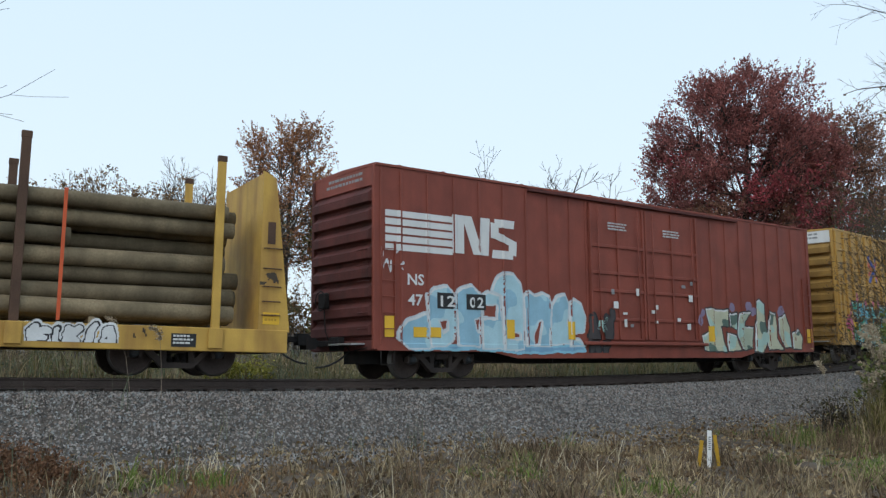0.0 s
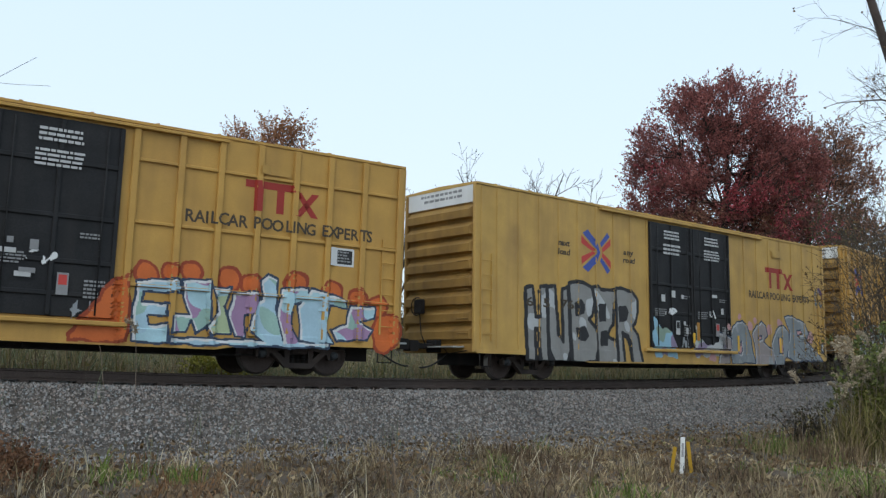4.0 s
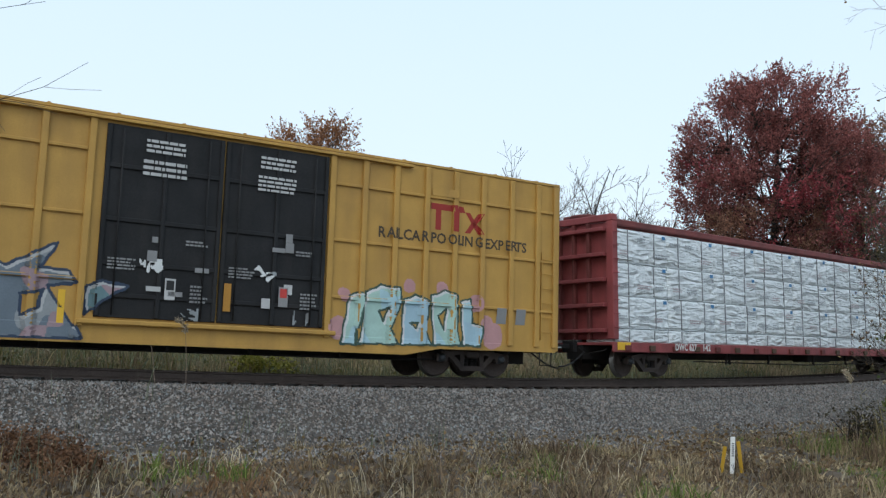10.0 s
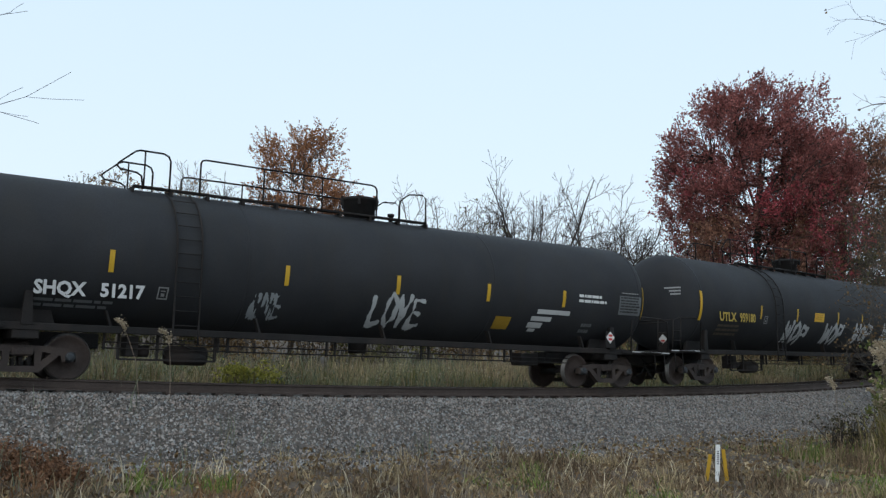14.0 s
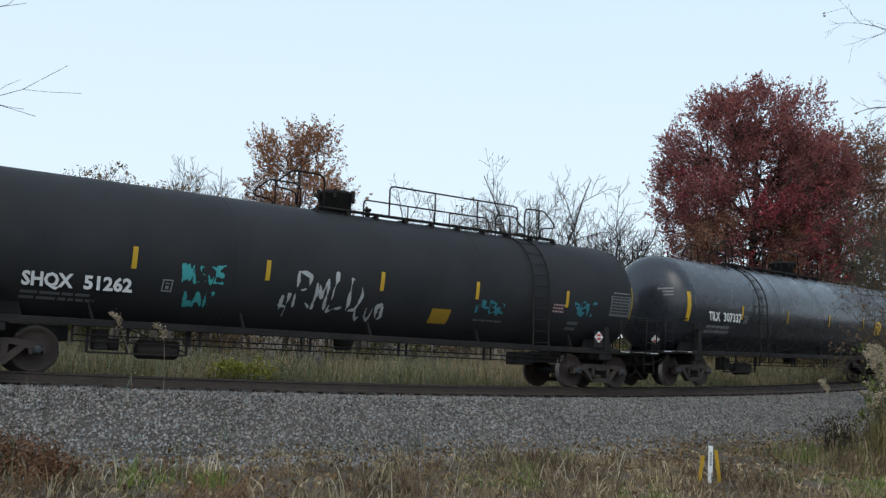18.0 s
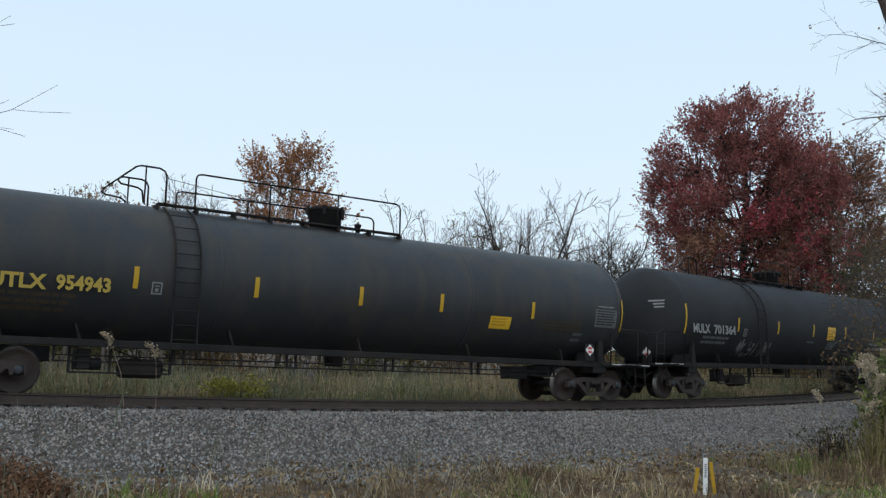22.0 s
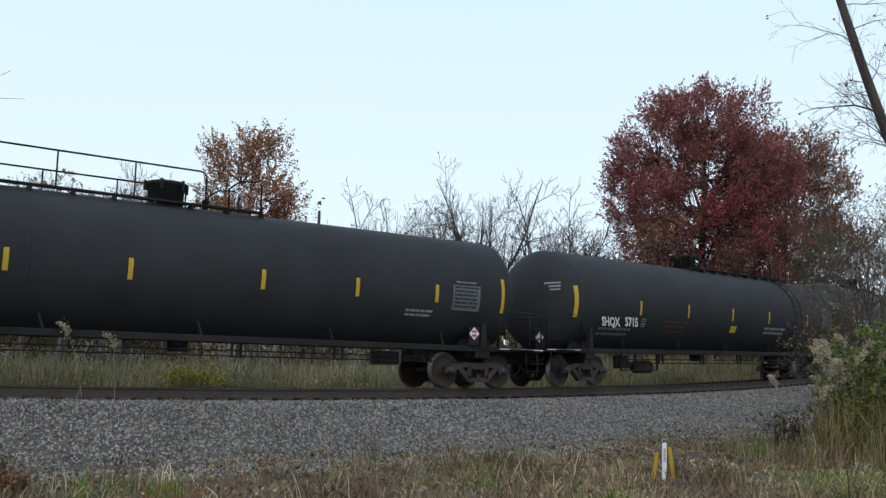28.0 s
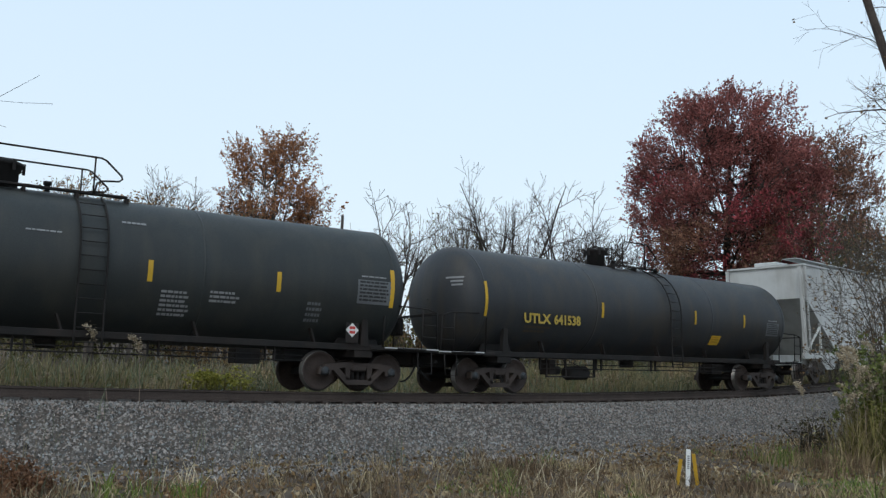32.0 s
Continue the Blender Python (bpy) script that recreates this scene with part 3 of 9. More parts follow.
    cap = c.mesh("bearing_cap", M["cap"])
    return dict(side=side, springs=springs, bolster=bolster, wheel=wheel, wheel_far=wheel_far, axle=axle, cap=cap)


GEAR = truck_meshes()
WHEELSETS = []
FLIP = Matrix.Rotation(math.pi, 4, "Z")


def trucks(car, spread, centre, extra=0.0):
    for x in (-spread / 2, spread / 2 + extra):
        for side in (0, 1):
            o = part("side_frame", GEAR["side"], None, car, "cast steel truck side frame")
            o.matrix_basis = pose(x, 0, 0) @ (FLIP if side else Matrix.Identity(4))
            g = part("spring", GEAR["springs"], None, o)
        o = part("bolster", GEAR["bolster"], None, car)
        o.matrix_basis = pose(x, 0, 0)
        for dx in (-0.89, 0.89):
            ws = part("wheelset", GEAR["axle"], None, car, "rusty steel wheelset")
            ws.matrix_basis = pose(x + dx, 0, 0.457)
            part("wheel", GEAR["wheel"], None, ws)
            part("wheel", GEAR["wheel_far"], None, ws)
            cap = part("bearing_cap", GEAR["cap"], None, ws)
            WHEELSETS.append((ws, x + dx, centre))


def coupler(car, x_end, sign, reach, z=0.86):
    """Draft gear, coupler head and hanging air hose at one end."""
    b = Build()
    b.box(x_end - 0.3, x_end + sign * 0.12, -0.22, 0.22, z - 0.17, z + 0.17, 0.02)
    b.box(min(x_end, x_end + sign * reach), max(x_end, x_end + sign * reach), -0.075, 0.075, z - 0.07, z + 0.07, 0.015)
    xe = x_end + sign * reach
    b.prism([(xe - 0.16, z - 0.14), (xe + 0.10, z - 0.14), (xe + 0.16, z - 0.05), (xe + 0.16, z + 0.08), (xe + 0.08, z + 0.14), (xe - 0.16, z + 0.14)], -0.17, 0.13)
    part("coupler", b, M["iron"], car)
    h = Build()
    pts = []
    for i in range(11):
        t = i / 10
        pts.append((x_end + sign * reach * t, -0.35 - 0.05 * math.sin(t * 3), z - 0.15 - 0.42 * math.sin(math.pi * 0.52 * t)))
    h.tube(pts, 0.024, 6)
    part("air_hose", h, M["rubber"], car, "black rubber air hose")
    p = Build().tube([(x_end, -1.2, z - 0.05), (x_end + sign * 0.12, -1.2, z - 0.12), (x_end + sign * 0.14, -0.5, z - 0.2), (x_end + sign * 0.1, -0.25, z - 0.02)], 0.014, 5)
    part("uncoupling_lever", p, M["iron"], car)


def ladder(car, x0, x1, z0, z1, y, rungs, material, name="ladder", stiles=True):
    b = Build()
    for i in range(rungs):
        z = z0 + (z1 - z0) * (i + 0.5) / rungs
        b.tube([(x0, y + 0.05, z), (x0, y - 0.03, z), (x1, y - 0.03, z), (x1, y + 0.05, z)], 0.012, 5)
    if stiles:
        b.box(x0 - 0.02, x0 + 0.02, y - 0.02, y + 0.04, z0, z1)
        b.box(x1 - 0.02, x1 + 0.02, y - 0.02, y + 0.04, z0, z1)
    return part(name, b, material, car)


# ---- lettering and paint ----
_TEXT = {}


def text_points(txt, size, bold=0.0, spacing=1.0):
    """Filled flat outlines of a line of text, as vertices and faces in x, z."""
    key = (txt, size, bold, spacing)
    if key not in _TEXT:
        cu = bpy.data.curves.new("lettering", "FONT")
        cu.body, cu.size, cu.offset, cu.space_character, cu.resolution_u = txt, size, bold, spacing, 2
        ob = bpy.data.objects.new("lettering", cu)
        me = bpy.data.meshes.new_from_object(ob)
        v = np.empty(len(me.vertices) * 3)
        me.vertices.foreach_get("co", v)
        f = [tuple(p.vertices) for p in me.polygons]
        bpy.data.objects.remove(ob)
        bpy.data.curves.remove(cu)
        bpy.data.meshes.remove(me)
        _TEXT[key] = (v.reshape(-1, 3), f)
    return _TEXT[key]


def letter(car, txt, x, z, height, material, surf, name="lettering", width=None, bold=0.008, slant=0.0):
    """Text on a surface: surf(x, z) gives the depth of the face there. height: of a capital; width: fits the line to it."""
    v, f = text_points(txt, height / 0.72, bold)
    v = v.copy()
    w = v[:, 0].max() - v[:, 0].min()
    if width:
        v[:, 0] *= width / w
    v[:, 0] -= v[:, 0].min()
    own = list(range(len(v)))

    def root(k):
        while own[k] != k:
            own[k] = own[own[k]]
            k = own[k]
        return k
    for fc in f:
        for k in fc[1:]:
            own[root(k)] = root(fc[0])
    depth = {}
    for k, pt in enumerate(v):
        r = root(k)
        depth[r] = min(depth.get(r, 9), surf(x + pt[0], z + pt[1]))
    # each letter is a part of its own
    at = {k: (x + pt[0] + slant * pt[1], depth[root(k)], z + pt[1]) for k, pt in enumerate(v)}
    glyphs = {}
    for fc in f:
        glyphs.setdefault(root(fc[0]), []).append(fc)
    for fcs in glyphs.values():
        idx = {}
        for fc in fcs:
            for k in fc:
                idx.setdefault(k, len(idx))
        part(name, Build().add([at[k] for k in idx], [tuple(idx[k] for k in fc) for fc in fcs]), material, car)


def bars(car, x, z, w, h, rows, material, surf, name="stencil", seed=1, fill=0.8):
    """Small writing that cannot be read, as plain bars."""
    rng = random.Random(seed)
    b = Build()
    step = h / rows
    for i in range(rows):
        z1 = z + h - i * step
        z0 = z1 - step * 0.54
        at = x
        end = x + w * (fill + (1 - fill) * rng.random())
        while at < end - 0.02:
            ln = min(end - at, max(0.05, w * rng.uniform(0.06, 0.24)))
            n = max(1, int(ln / 0.25))
            for k in range(n):
                a0, a1 = at + ln * k / n, at + ln * (k + 1) / n
                b.add([(a0, surf(a0, z0), z0), (a1, surf(a1, z0), z0), (a1, surf(a1, z1), z1), (a0, surf(a0, z1), z1)], [(0, 1, 2, 3)])
            at += ln + max(0.018, w * 0.025)
    ob = part(name, b, material, car)
    ob["kind"] = "stuff"
    return ob


def panel(car, x0, x1, z0, z1, material, surf, name="decal", n=3):
    """A plain patch that follows the face."""
    b = Build()
    vs, fs = [], []
    for i in range(n + 1):
        for j in range(n + 1):
            x, z = x0 + (x1 - x0) * i / n, z0 + (z1 - z0) * j / n
            vs.append((x, surf(x, z), z))
    for i in range(n):
        for j in range(n):
            fs.append((i * (n + 1) + j, (i + 1) * (n + 1) + j, (i + 1) * (n + 1) + j + 1, i * (n + 1) + j + 1))
    b.add(vs, fs)
    return part(name, b, material, car)


def quad(car, pts, material, surf, name="emblem"):
    b = Build()
    (ax, az), (bx, bz), (cx, cz), (dx, dz) = pts
    n = 4 if abs(bx - ax) < 0.5 else min(24, int(abs(bx - ax) / 0.05))
    vs, fs = [], []
    for i in range(n + 1):
        for j in range(n + 1):
            u, w = i / n, j / n
            x = (ax * (1 - u) + bx * u) * (1 - w) + (dx * (1 - u) + cx * u) * w
            z = (az * (1 - u) + bz * u) * (1 - w) + (dz * (1 - u) + cz * u) * w
            vs.append((x, surf(x, z), z))
    for i in range(n):
        for j in range(n):
            fs.append((i * (n + 1) + j, (i + 1) * (n + 1) + j, (i + 1) * (n + 1) + j + 1, i * (n + 1) + j + 1))
    b.add(vs, fs)
    return part(name, b, material, car)


STROKES = {
    "A": [[(0, 0), (0.5, 1), (1, 0)], [(0.2, 0.4), (0.8, 0.4)]], "B": [[(0, 0), (0, 1), (0.8, 0.85), (0.7, 0.55), (0.1, 0.5), (0.9, 0.4), (0.8, 0.05), (0, 0)]],
    "E": [[(1, 1), (0.1, 0.95), (0, 0), (1, 0.05)], [(0.05, 0.5), (0.8, 0.5)]], "F": [[(0.95, 1), (0.05, 0.95), (0, 0)], [(0.05, 0.5), (0.8, 0.5)]],
    "I": [[(0.5, 0), (0.5, 1)]], "K": [[(0, 0), (0, 1)], [(1, 1), (0.1, 0.5), (1, 0)]], "L": [[(0.1, 1), (0, 0), (0.9, 0.05)]],
    "M": [[(0, 0), (0.15, 1), (0.5, 0.4), (0.85, 1), (1, 0)]], "N": [[(0, 0), (0.05, 1), (0.9, 0), (1, 1)]],
    "O": [[(0.5, 0), (0.05, 0.3), (0.05, 0.7), (0.5, 1), (0.95, 0.7), (0.95, 0.3), (0.5, 0)]], "P": [[(0, 0), (0.05, 1), (0.85, 0.9), (0.85, 0.5), (0.05, 0.45)]],
    "R": [[(0, 0), (0.05, 1), (0.85, 0.9), (0.85, 0.55), (0.05, 0.45), (1, 0)]], "S": [[(0.95, 0.9), (0.4, 1), (0.05, 0.7), (0.9, 0.35), (0.6, 0), (0.0, 0.1)]],
    "T": [[(0, 1), (1, 0.95)], [(0.5, 0.97), (0.5, 0)]], "U": [[(0, 1), (0.05, 0.2), (0.5, 0), (0.95, 0.2), (1, 1)]], "V": [[(0, 1), (0.45, 0), (1, 1)]],
    "W": [[(0, 1), (0.2, 0), (0.5, 0.7), (0.8, 0), (1, 1)]], "X": [[(0, 0), (1, 1)], [(0, 1), (1, 0)]], "Y": [[(0, 1), (0.5, 0.5), (1, 1)], [(0.5, 0.5), (0.45, 0)]],
    "H": [[(0, 0), (0.05, 1)], [(0.95, 0), (1, 1)], [(0.05, 0.5), (0.95, 0.5)]], "C": [[(0.95, 0.9), (0.3, 1), (0, 0.5), (0.3, 0), (0.95, 0.1)]],
    "G": [[(0.95, 0.85), (0.4, 1), (0.03, 0.5), (0.4, 0), (0.95, 0.15), (0.95, 0.45), (0.55, 0.45)]], "D": [[(0, 0), (0, 1), (0.7, 0.9), (0.95, 0.5), (0.7, 0.08), (0, 0)]],
}


SHAPES = [STROKES[k] for k in sorted(STROKES) if k not in "IOLXYT"]

def painted(name, vs, fs, mi, mats, car, label):
    """Each connected patch of paint as a part; the smallest specks together."""
    root = list(range(len(vs)))

    def find(a):
        while root[a] != a:
            root[a] = root[root[a]]
            a = root[a]
        return a
    for f in fs:
        a = find(f[0])
        for k in f[1:]:
            root[find(k)] = a
    patches = {}
    for f, m in zip(fs, mi):
        patches.setdefault(find(f[0]), []).append((f, m))
    specks = []

    def build(items):
        used = sorted({k for f, m in items for k in f})
        at = {k: i for i, k in enumerate(used)}
        b = Build().add([vs[k] for k in used], [tuple(at[k] for k in f) for f, m in items])
        b.mi = [m for f, m in items]
        return b
    for items in patches.values():
        if len(items) < 14:
            specks += items
        else:
            part(name, build(items), mats, car, label)
    if specks:
        part("paint_specks", build(specks), mats, car, "specks of spray paint")["kind"] = "stuff"


def graffiti(car, txt, x0, x1, z0, z1, fat, colors, surf, seed, cell=0.03, rim=0.05, halo=0.0, name="graffiti", label="", wild=0.06):
    """Spray-painted letters on a face. colors: fill, second fill, outline, halo, highlight; None leaves one out."""
    rng = random.Random(seed)
    segs = []
    n = len(txt)
    wd = (x1 - x0) / n
    for i, ch in enumerate(txt):
        hi = z0 + (z1 - z0) * rng.uniform(0.86, 1.0)
        mx, mz = (rng.random() < 0.5, rng.random() < 0.55) if ch == "*" else (False, False)
        for st in (rng.choice(SHAPES) if ch == "*" else STROKES[ch]):
            pts = []
            for px_, pz in st:
                px_, pz = 1 - px_ if mx else px_, 1 - pz if mz else pz
                pts.append((x0 + wd * (i + 0.12 + 0.76 * px_) + rng.uniform(-wild, wild) + 0.15 * (pz - 0.5) * fat,
                            z0 + fat + (hi - z0 - 2 * fat) * pz + rng.uniform(-wild, wild)))
            segs += [(pts[k], pts[k + 1], i) for k in range(len(pts) - 1)]
    pad = fat + rim + halo + 0.05
    gx = np.arange(x0 - pad, x1 + pad, cell)
    gz = np.arange(max(z0 - pad, 0.5), z1 + pad, cell)
    X, Z = np.meshgrid(gx + cell / 2, gz + cell / 2, indexing="ij")
    wob = 0.03 * np.sin(X * 7.1 + seed) * np.cos(Z * 6.3 + seed) + 0.018 * np.sin(X * 17 + Z * 13)
    D = np.full(X.shape, 9.0)
    own = np.zeros(X.shape, int)
    for (a, b, i) in segs:
        dx, dz = b[0] - a[0], b[1] - a[1]
        t = np.clip(((X - a[0]) * dx + (Z - a[1]) * dz) / (dx * dx + dz * dz + 1e-9), 0, 1)
        d = np.hypot(X - a[0] - t * dx, Z - a[1] - t * dz)
        own = np.where(d < D, i, own)
        D = np.minimum(D, d)
    D = D + wob
    layer = np.full(X.shape, -1)
    if halo:
        layer[D < fat + rim + halo] = 3
    if rim:
        layer[D < fat + rim] = 2
    band = np.sin(X * 2.3 + Z * 4.1 + seed) + 0.6 * np.sin(X * 5.7 - Z * 3.3 + 2 * seed)
    layer[(D < fat)] = 0
    layer[(D < fat) & (band > 0.35 + (0.5 * (Z - z0) / (z1 - z0) - 0.25))] = 1
    if len(colors) > 4 and colors[4] is not None:
        layer[(np.abs(D - fat * 0.55) < 0.02) & (band < 0.1)] = 4
    # neighbouring letters are parted by the outline
    edge = np.zeros(X.shape, bool)
    edge[1:, :] |= (own[1:, :] != own[:-1, :])
    edge[:, 1:] |= (own[:, 1:] != own[:, :-1])
    e2 = edge.copy()
    e2[1:, :] |= edge[:-1, :]
    if rim:
        layer[e2 & (D < fat)] = 2
    layer[Z < 0.62] = -1
    for k in range(5):
        if k < len(colors) and colors[k] is None:
            layer[layer == k] = -1
    mats = [c if c is not None else M["mark_black"] for c in colors] + [M["mark_black"]] * (5 - len(colors))
    nx, nz = layer.shape
    group = np.where(layer == 3, -1, own)
    tools = {}
    for j in range(nz):
        i = 0
        while i < nx:
            k = layer[i, j]
            if k < 0:
                i += 1
                continue
            g = group[i, j]
            run = 1
            while run < 4 and i + run < nx and layer[i + run, j] == k and group[i + run, j] == g:
                run += 1
            vs, idx, fs, mi = tools.setdefault(g, ([], {}, [], []))
            q = []
            for a, c in ((i, j), (i + run, j), (i + run, j + 1), (i, j + 1)):
                if (a, c) not in idx:
                    idx[a, c] = len(vs)
                    x, z = gx[0] + a * cell, gz[0] + c * cell
                    vs.append((x, surf(x, z), z))
                q.append(idx[a, c])
            fs.append(tuple(q))
            mi.append(int(k))
            i += run
    for g in sorted(tools):
        vs, idx, fs, mi = tools[g]
        painted(name, vs, fs, mi, mats, car, label or "spray-painted graffiti letter")


def inside_distance(X, Z, pts):
    """Distance to a closed outline, negative inside."""
    d = np.full(X.shape, 9.0)
    odd = np.zeros(X.shape, bool)
    for (ax, az), (bx, bz) in zip(pts, pts[1:] + pts[:1]):
        dx, dz = bx - ax, bz - az
        t = np.clip(((X - ax) * dx + (Z - az) * dz) / (dx * dx + dz * dz + 1e-9), 0, 1)
        d = np.minimum(d, np.hypot(X - ax - t * dx, Z - az - t * dz))
        if abs(dz) > 1e-9:
            odd ^= ((az > Z) != (bz > Z)) & (X < ax + (Z - az) * dx / dz)
    return np.where(odd, -d, d)


class Mural:
    """A painted piece: letters with outline, shine and patches of colour, and what is sprayed behind them."""

    def __init__(self, car, surf, label, rim=0.035, cell=0.02, floor=0.52):
        self.car, self.surf, self.label, self.rim, self.cell, self.floor = car, surf, label, rim, cell, floor
        self.letters, self.puffs, self.blocks, self.strokes = [], [], [], []

    def letter(self, tint, outline, *holes):
        self.letters.append((tint, outline, holes))

    def puff(self, x, z, r):
        self.puffs.append((x, z, r))

    def block(self, outline):
        self.blocks.append(outline)

    def stroke(self, half, line_pts):
        self.strokes.append((half, line_pts))

    def paint(self, tints, patches, edge, shine=None, back=None, back_edge=None, line_paint=None, rough=0.02, shine_w=0.03, seed=1, hole_fill=None, drop=0.0):
        """tints: colour by letter; patches: colours of the drifting spots; edge: outline; back: what is behind."""
        c = self.cell
        xs = [p[0] for _, o, _ in self.letters for p in o] + [q[0] + s * q[2] for q in self.puffs for s in (-1, 1)] + [p[0] for o in self.blocks for p in o]
        zs = [p[1] for _, o, _ in self.letters for p in o] + [q[1] + q[2] for q in self.puffs] + [p[1] for o in self.blocks for p in o]
        gx = np.arange(min(xs) - 0.12, max(xs) + 0.12, c)
        gz = np.arange(max(self.floor, min(zs) - 0.12), max(zs) + 0.12, c)
        X, Z = np.meshgrid(gx + c / 2, gz + c / 2, indexing="ij")
        wob = rough * (np.sin(X * 6.1 + seed) * np.cos(Z * 5.3 + 2 * seed) + 0.5 * np.sin(X * 15 + Z * 11))
        best, own = np.full(X.shape, 9.0), np.full(X.shape, -1)
        for k, (tint, o, holes) in enumerate(self.letters):
            d = inside_distance(X, Z, o)
            for hl in holes:
                d = np.maximum(d, -inside_distance(X, Z, hl))
            d = d + wob
            own = np.where(d < best, k, own)
            best = np.minimum(best, d)
        mats = [m for m in list(tints) + list(patches) + [edge, shine or edge, back or edge, back_edge or edge, line_paint or edge, hole_fill or edge]]
        nt, npch = len(tints), len(patches)
        e_, s_, b_, be_, l_, h_ = range(nt + npch, nt + npch + 6)
        layer = np.full(X.shape, -1)
        behind = np.full(X.shape, 9.0)
        for x, z, r in self.puffs:
            behind = np.minimum(behind, np.hypot(X - x, Z - z) - r)
        for o in self.blocks:
            behind = np.minimum(behind, inside_distance(X, Z, o))
        behind = behind + wob * 1.5
        if back is not None:
            layer[behind < 0] = b_
            if back_edge is not None:
                layer[(behind < 0) & (behind > -0.07)] = be_
        if hole_fill is not None:
            for tint, o, holes in self.letters:
                for hl in holes:
                    layer[inside_distance(X, Z, hl) + wob < 0] = h_
        rim = self.rim
        if drop:
            k = max(1, int(round(drop / c)))
            sh = np.full(X.shape, 9.0)
            for i in range(1, k + 1):
                sh[:-i, :-i] = np.minimum(sh[:-i, :-i], best[i:, i:])
            layer[sh < 0] = e_
        layer[best < rim] = e_
        fill = best < -rim * 0.6
        tint_of = np.array([t for t, _, _ in self.letters] + [0])[own] % nt
        layer[fill] = tint_of[fill]
        for j in range(npch):
            spot = np.sin(X * (2.9 + j) + 1.7 * np.sin(Z * 2.3 + j) + seed * (j + 1)) + np.sin(Z * (4.1 + 0.7 * j) + 1.3 * np.sin(X * 3.1) + 2.1 * j) + 0.5 * np.sin(X * 9 + Z * 7 + j)
            layer[fill & (spot > 1.05)] = nt + j
        if shine is not None:
            k = max(1, int(round(shine_w / c)))
            up = np.full(X.shape, 9.0)
            up[k:, :-k] = best[:-k, k:]
            layer[fill & (up > -rim * 0.6 - 0.01)] = s_
        if line_paint is not None:
            for half, pts in self.strokes:
                d = np.full(X.shape, 9.0)
                for (ax, az), (bx, bz) in zip(pts[:-1], pts[1:]):
                    dx, dz = bx - ax, bz - az
                    t = np.clip(((X - ax) * dx + (Z - az) * dz) / (dx * dx + dz * dz + 1e-9), 0, 1)
                    d = np.minimum(d, np.hypot(X - ax - t * dx, Z - az - t * dz) - half * (1.9 - 0.6 * t))
                d = d + wob * 0.5
                layer[(d < 0.02) & (layer >= 0)] = e_
                layer[d < 0] = l_
        group = np.where((layer == b_) | (layer == be_), -1, own)
        tools = {}
        for j in range(layer.shape[1]):
            i = 0
            while i < layer.shape[0]:
                k = layer[i, j]
                if k < 0:
                    i += 1
                    continue
                g = group[i, j]
                run = 1
                while run < 4 and i + run < layer.shape[0] and layer[i + run, j] == k and group[i + run, j] == g:
                    run += 1
                vs, idx, fs, mi = tools.setdefault(g, ([], {}, [], []))
                q = []
                for a, b in ((i, j), (i + run, j), (i + run, j + 1), (i, j + 1)):
                    if (a, b) not in idx:
                        idx[a, b] = len(vs)
                        x, z = gx[0] + a * c, gz[0] + b * c
                        vs.append((x, self.surf(x, z), z))
                    q.append(idx[a, b])
                fs.append(tuple(q))
                mi.append(int(k))
                i += run
        for g in sorted(tools):
            vs, idx, fs, mi = tools[g]
            painted("graffiti_cloud" if g < 0 else "graffiti_letter", vs, fs, mi, mats, self.car, self.label[0] if g >= 0 else self.label[1])


def spray(name, c):
    return mat("spray_" + name, c, 0.55, var=0.12, scale=2.2, fine=30, bump=0.0, streak=tuple(0.6 * q for q in c), amount=0.25)


SP = {k: spray(k, c) for k, c in dict(
    teal=(0.06, 0.36, 0.36), teal_dark=(0.035, 0.20, 0.24), cyan=(0.12, 0.50, 0.56), sky_pale=(0.24, 0.50, 0.62), ice_pale=(0.40, 0.60, 0.66), mint_pale=(0.40, 0.58, 0.52), pale=(0.45, 0.46, 0.46), moss=(0.10, 0.16, 0.13), smoke_blue=(0.09, 0.10, 0.13), smoke=(0.05, 0.042, 0.042), pink=(0.55, 0.10, 0.20), rose=(0.52, 0.28, 0.28), black=(0.018, 0.018, 0.02), ink=(0.03, 0.05, 0.09),
    white=(0.66, 0.67, 0.66), ice=(0.38, 0.55, 0.64), sky=(0.18, 0.36, 0.52), silver=(0.28, 0.30, 0.31), steel=(0.16, 0.19, 0.215), grey=(0.20, 0.20, 0.195), orange=(0.58, 0.13, 0.025), mint=(0.30, 0.46, 0.40),
    teal_mid=(0.075, 0.33, 0.35), sky_teal=(0.14, 0.38, 0.48), teal_green=(0.07, 0.36, 0.26), pink_dark=(0.42, 0.07, 0.14), mauve=(0.36, 0.22, 0.36), lime_pale=(0.42, 0.50, 0.30), rust=(0.30, 0.05, 0.015), pale_grey=(0.255, 0.25, 0.235), steel_mid=(0.21, 0.235, 0.25), mauve_grey=(0.29, 0.25, 0.24), green_mid=(0.10, 0.155, 0.12), rose_dull=(0.33, 0.16, 0.15), cyan_deep=(0.07, 0.34, 0.44), slate=(0.145, 0.18, 0.215), rose_grey=(0.34, 0.24, 0.26), teal_grey=(0.13, 0.22, 0.24), pink_pale=(0.50, 0.27, 0.27), ice_blue=(0.27, 0.47, 0.58), white_soft=(0.55, 0.60, 0.62), cream_green=(0.42, 0.48, 0.36), cream_pale=(0.52, 0.53, 0.38), mint_dull=(0.24, 0.33, 0.26), tan=(0.28, 0.19, 0.11),
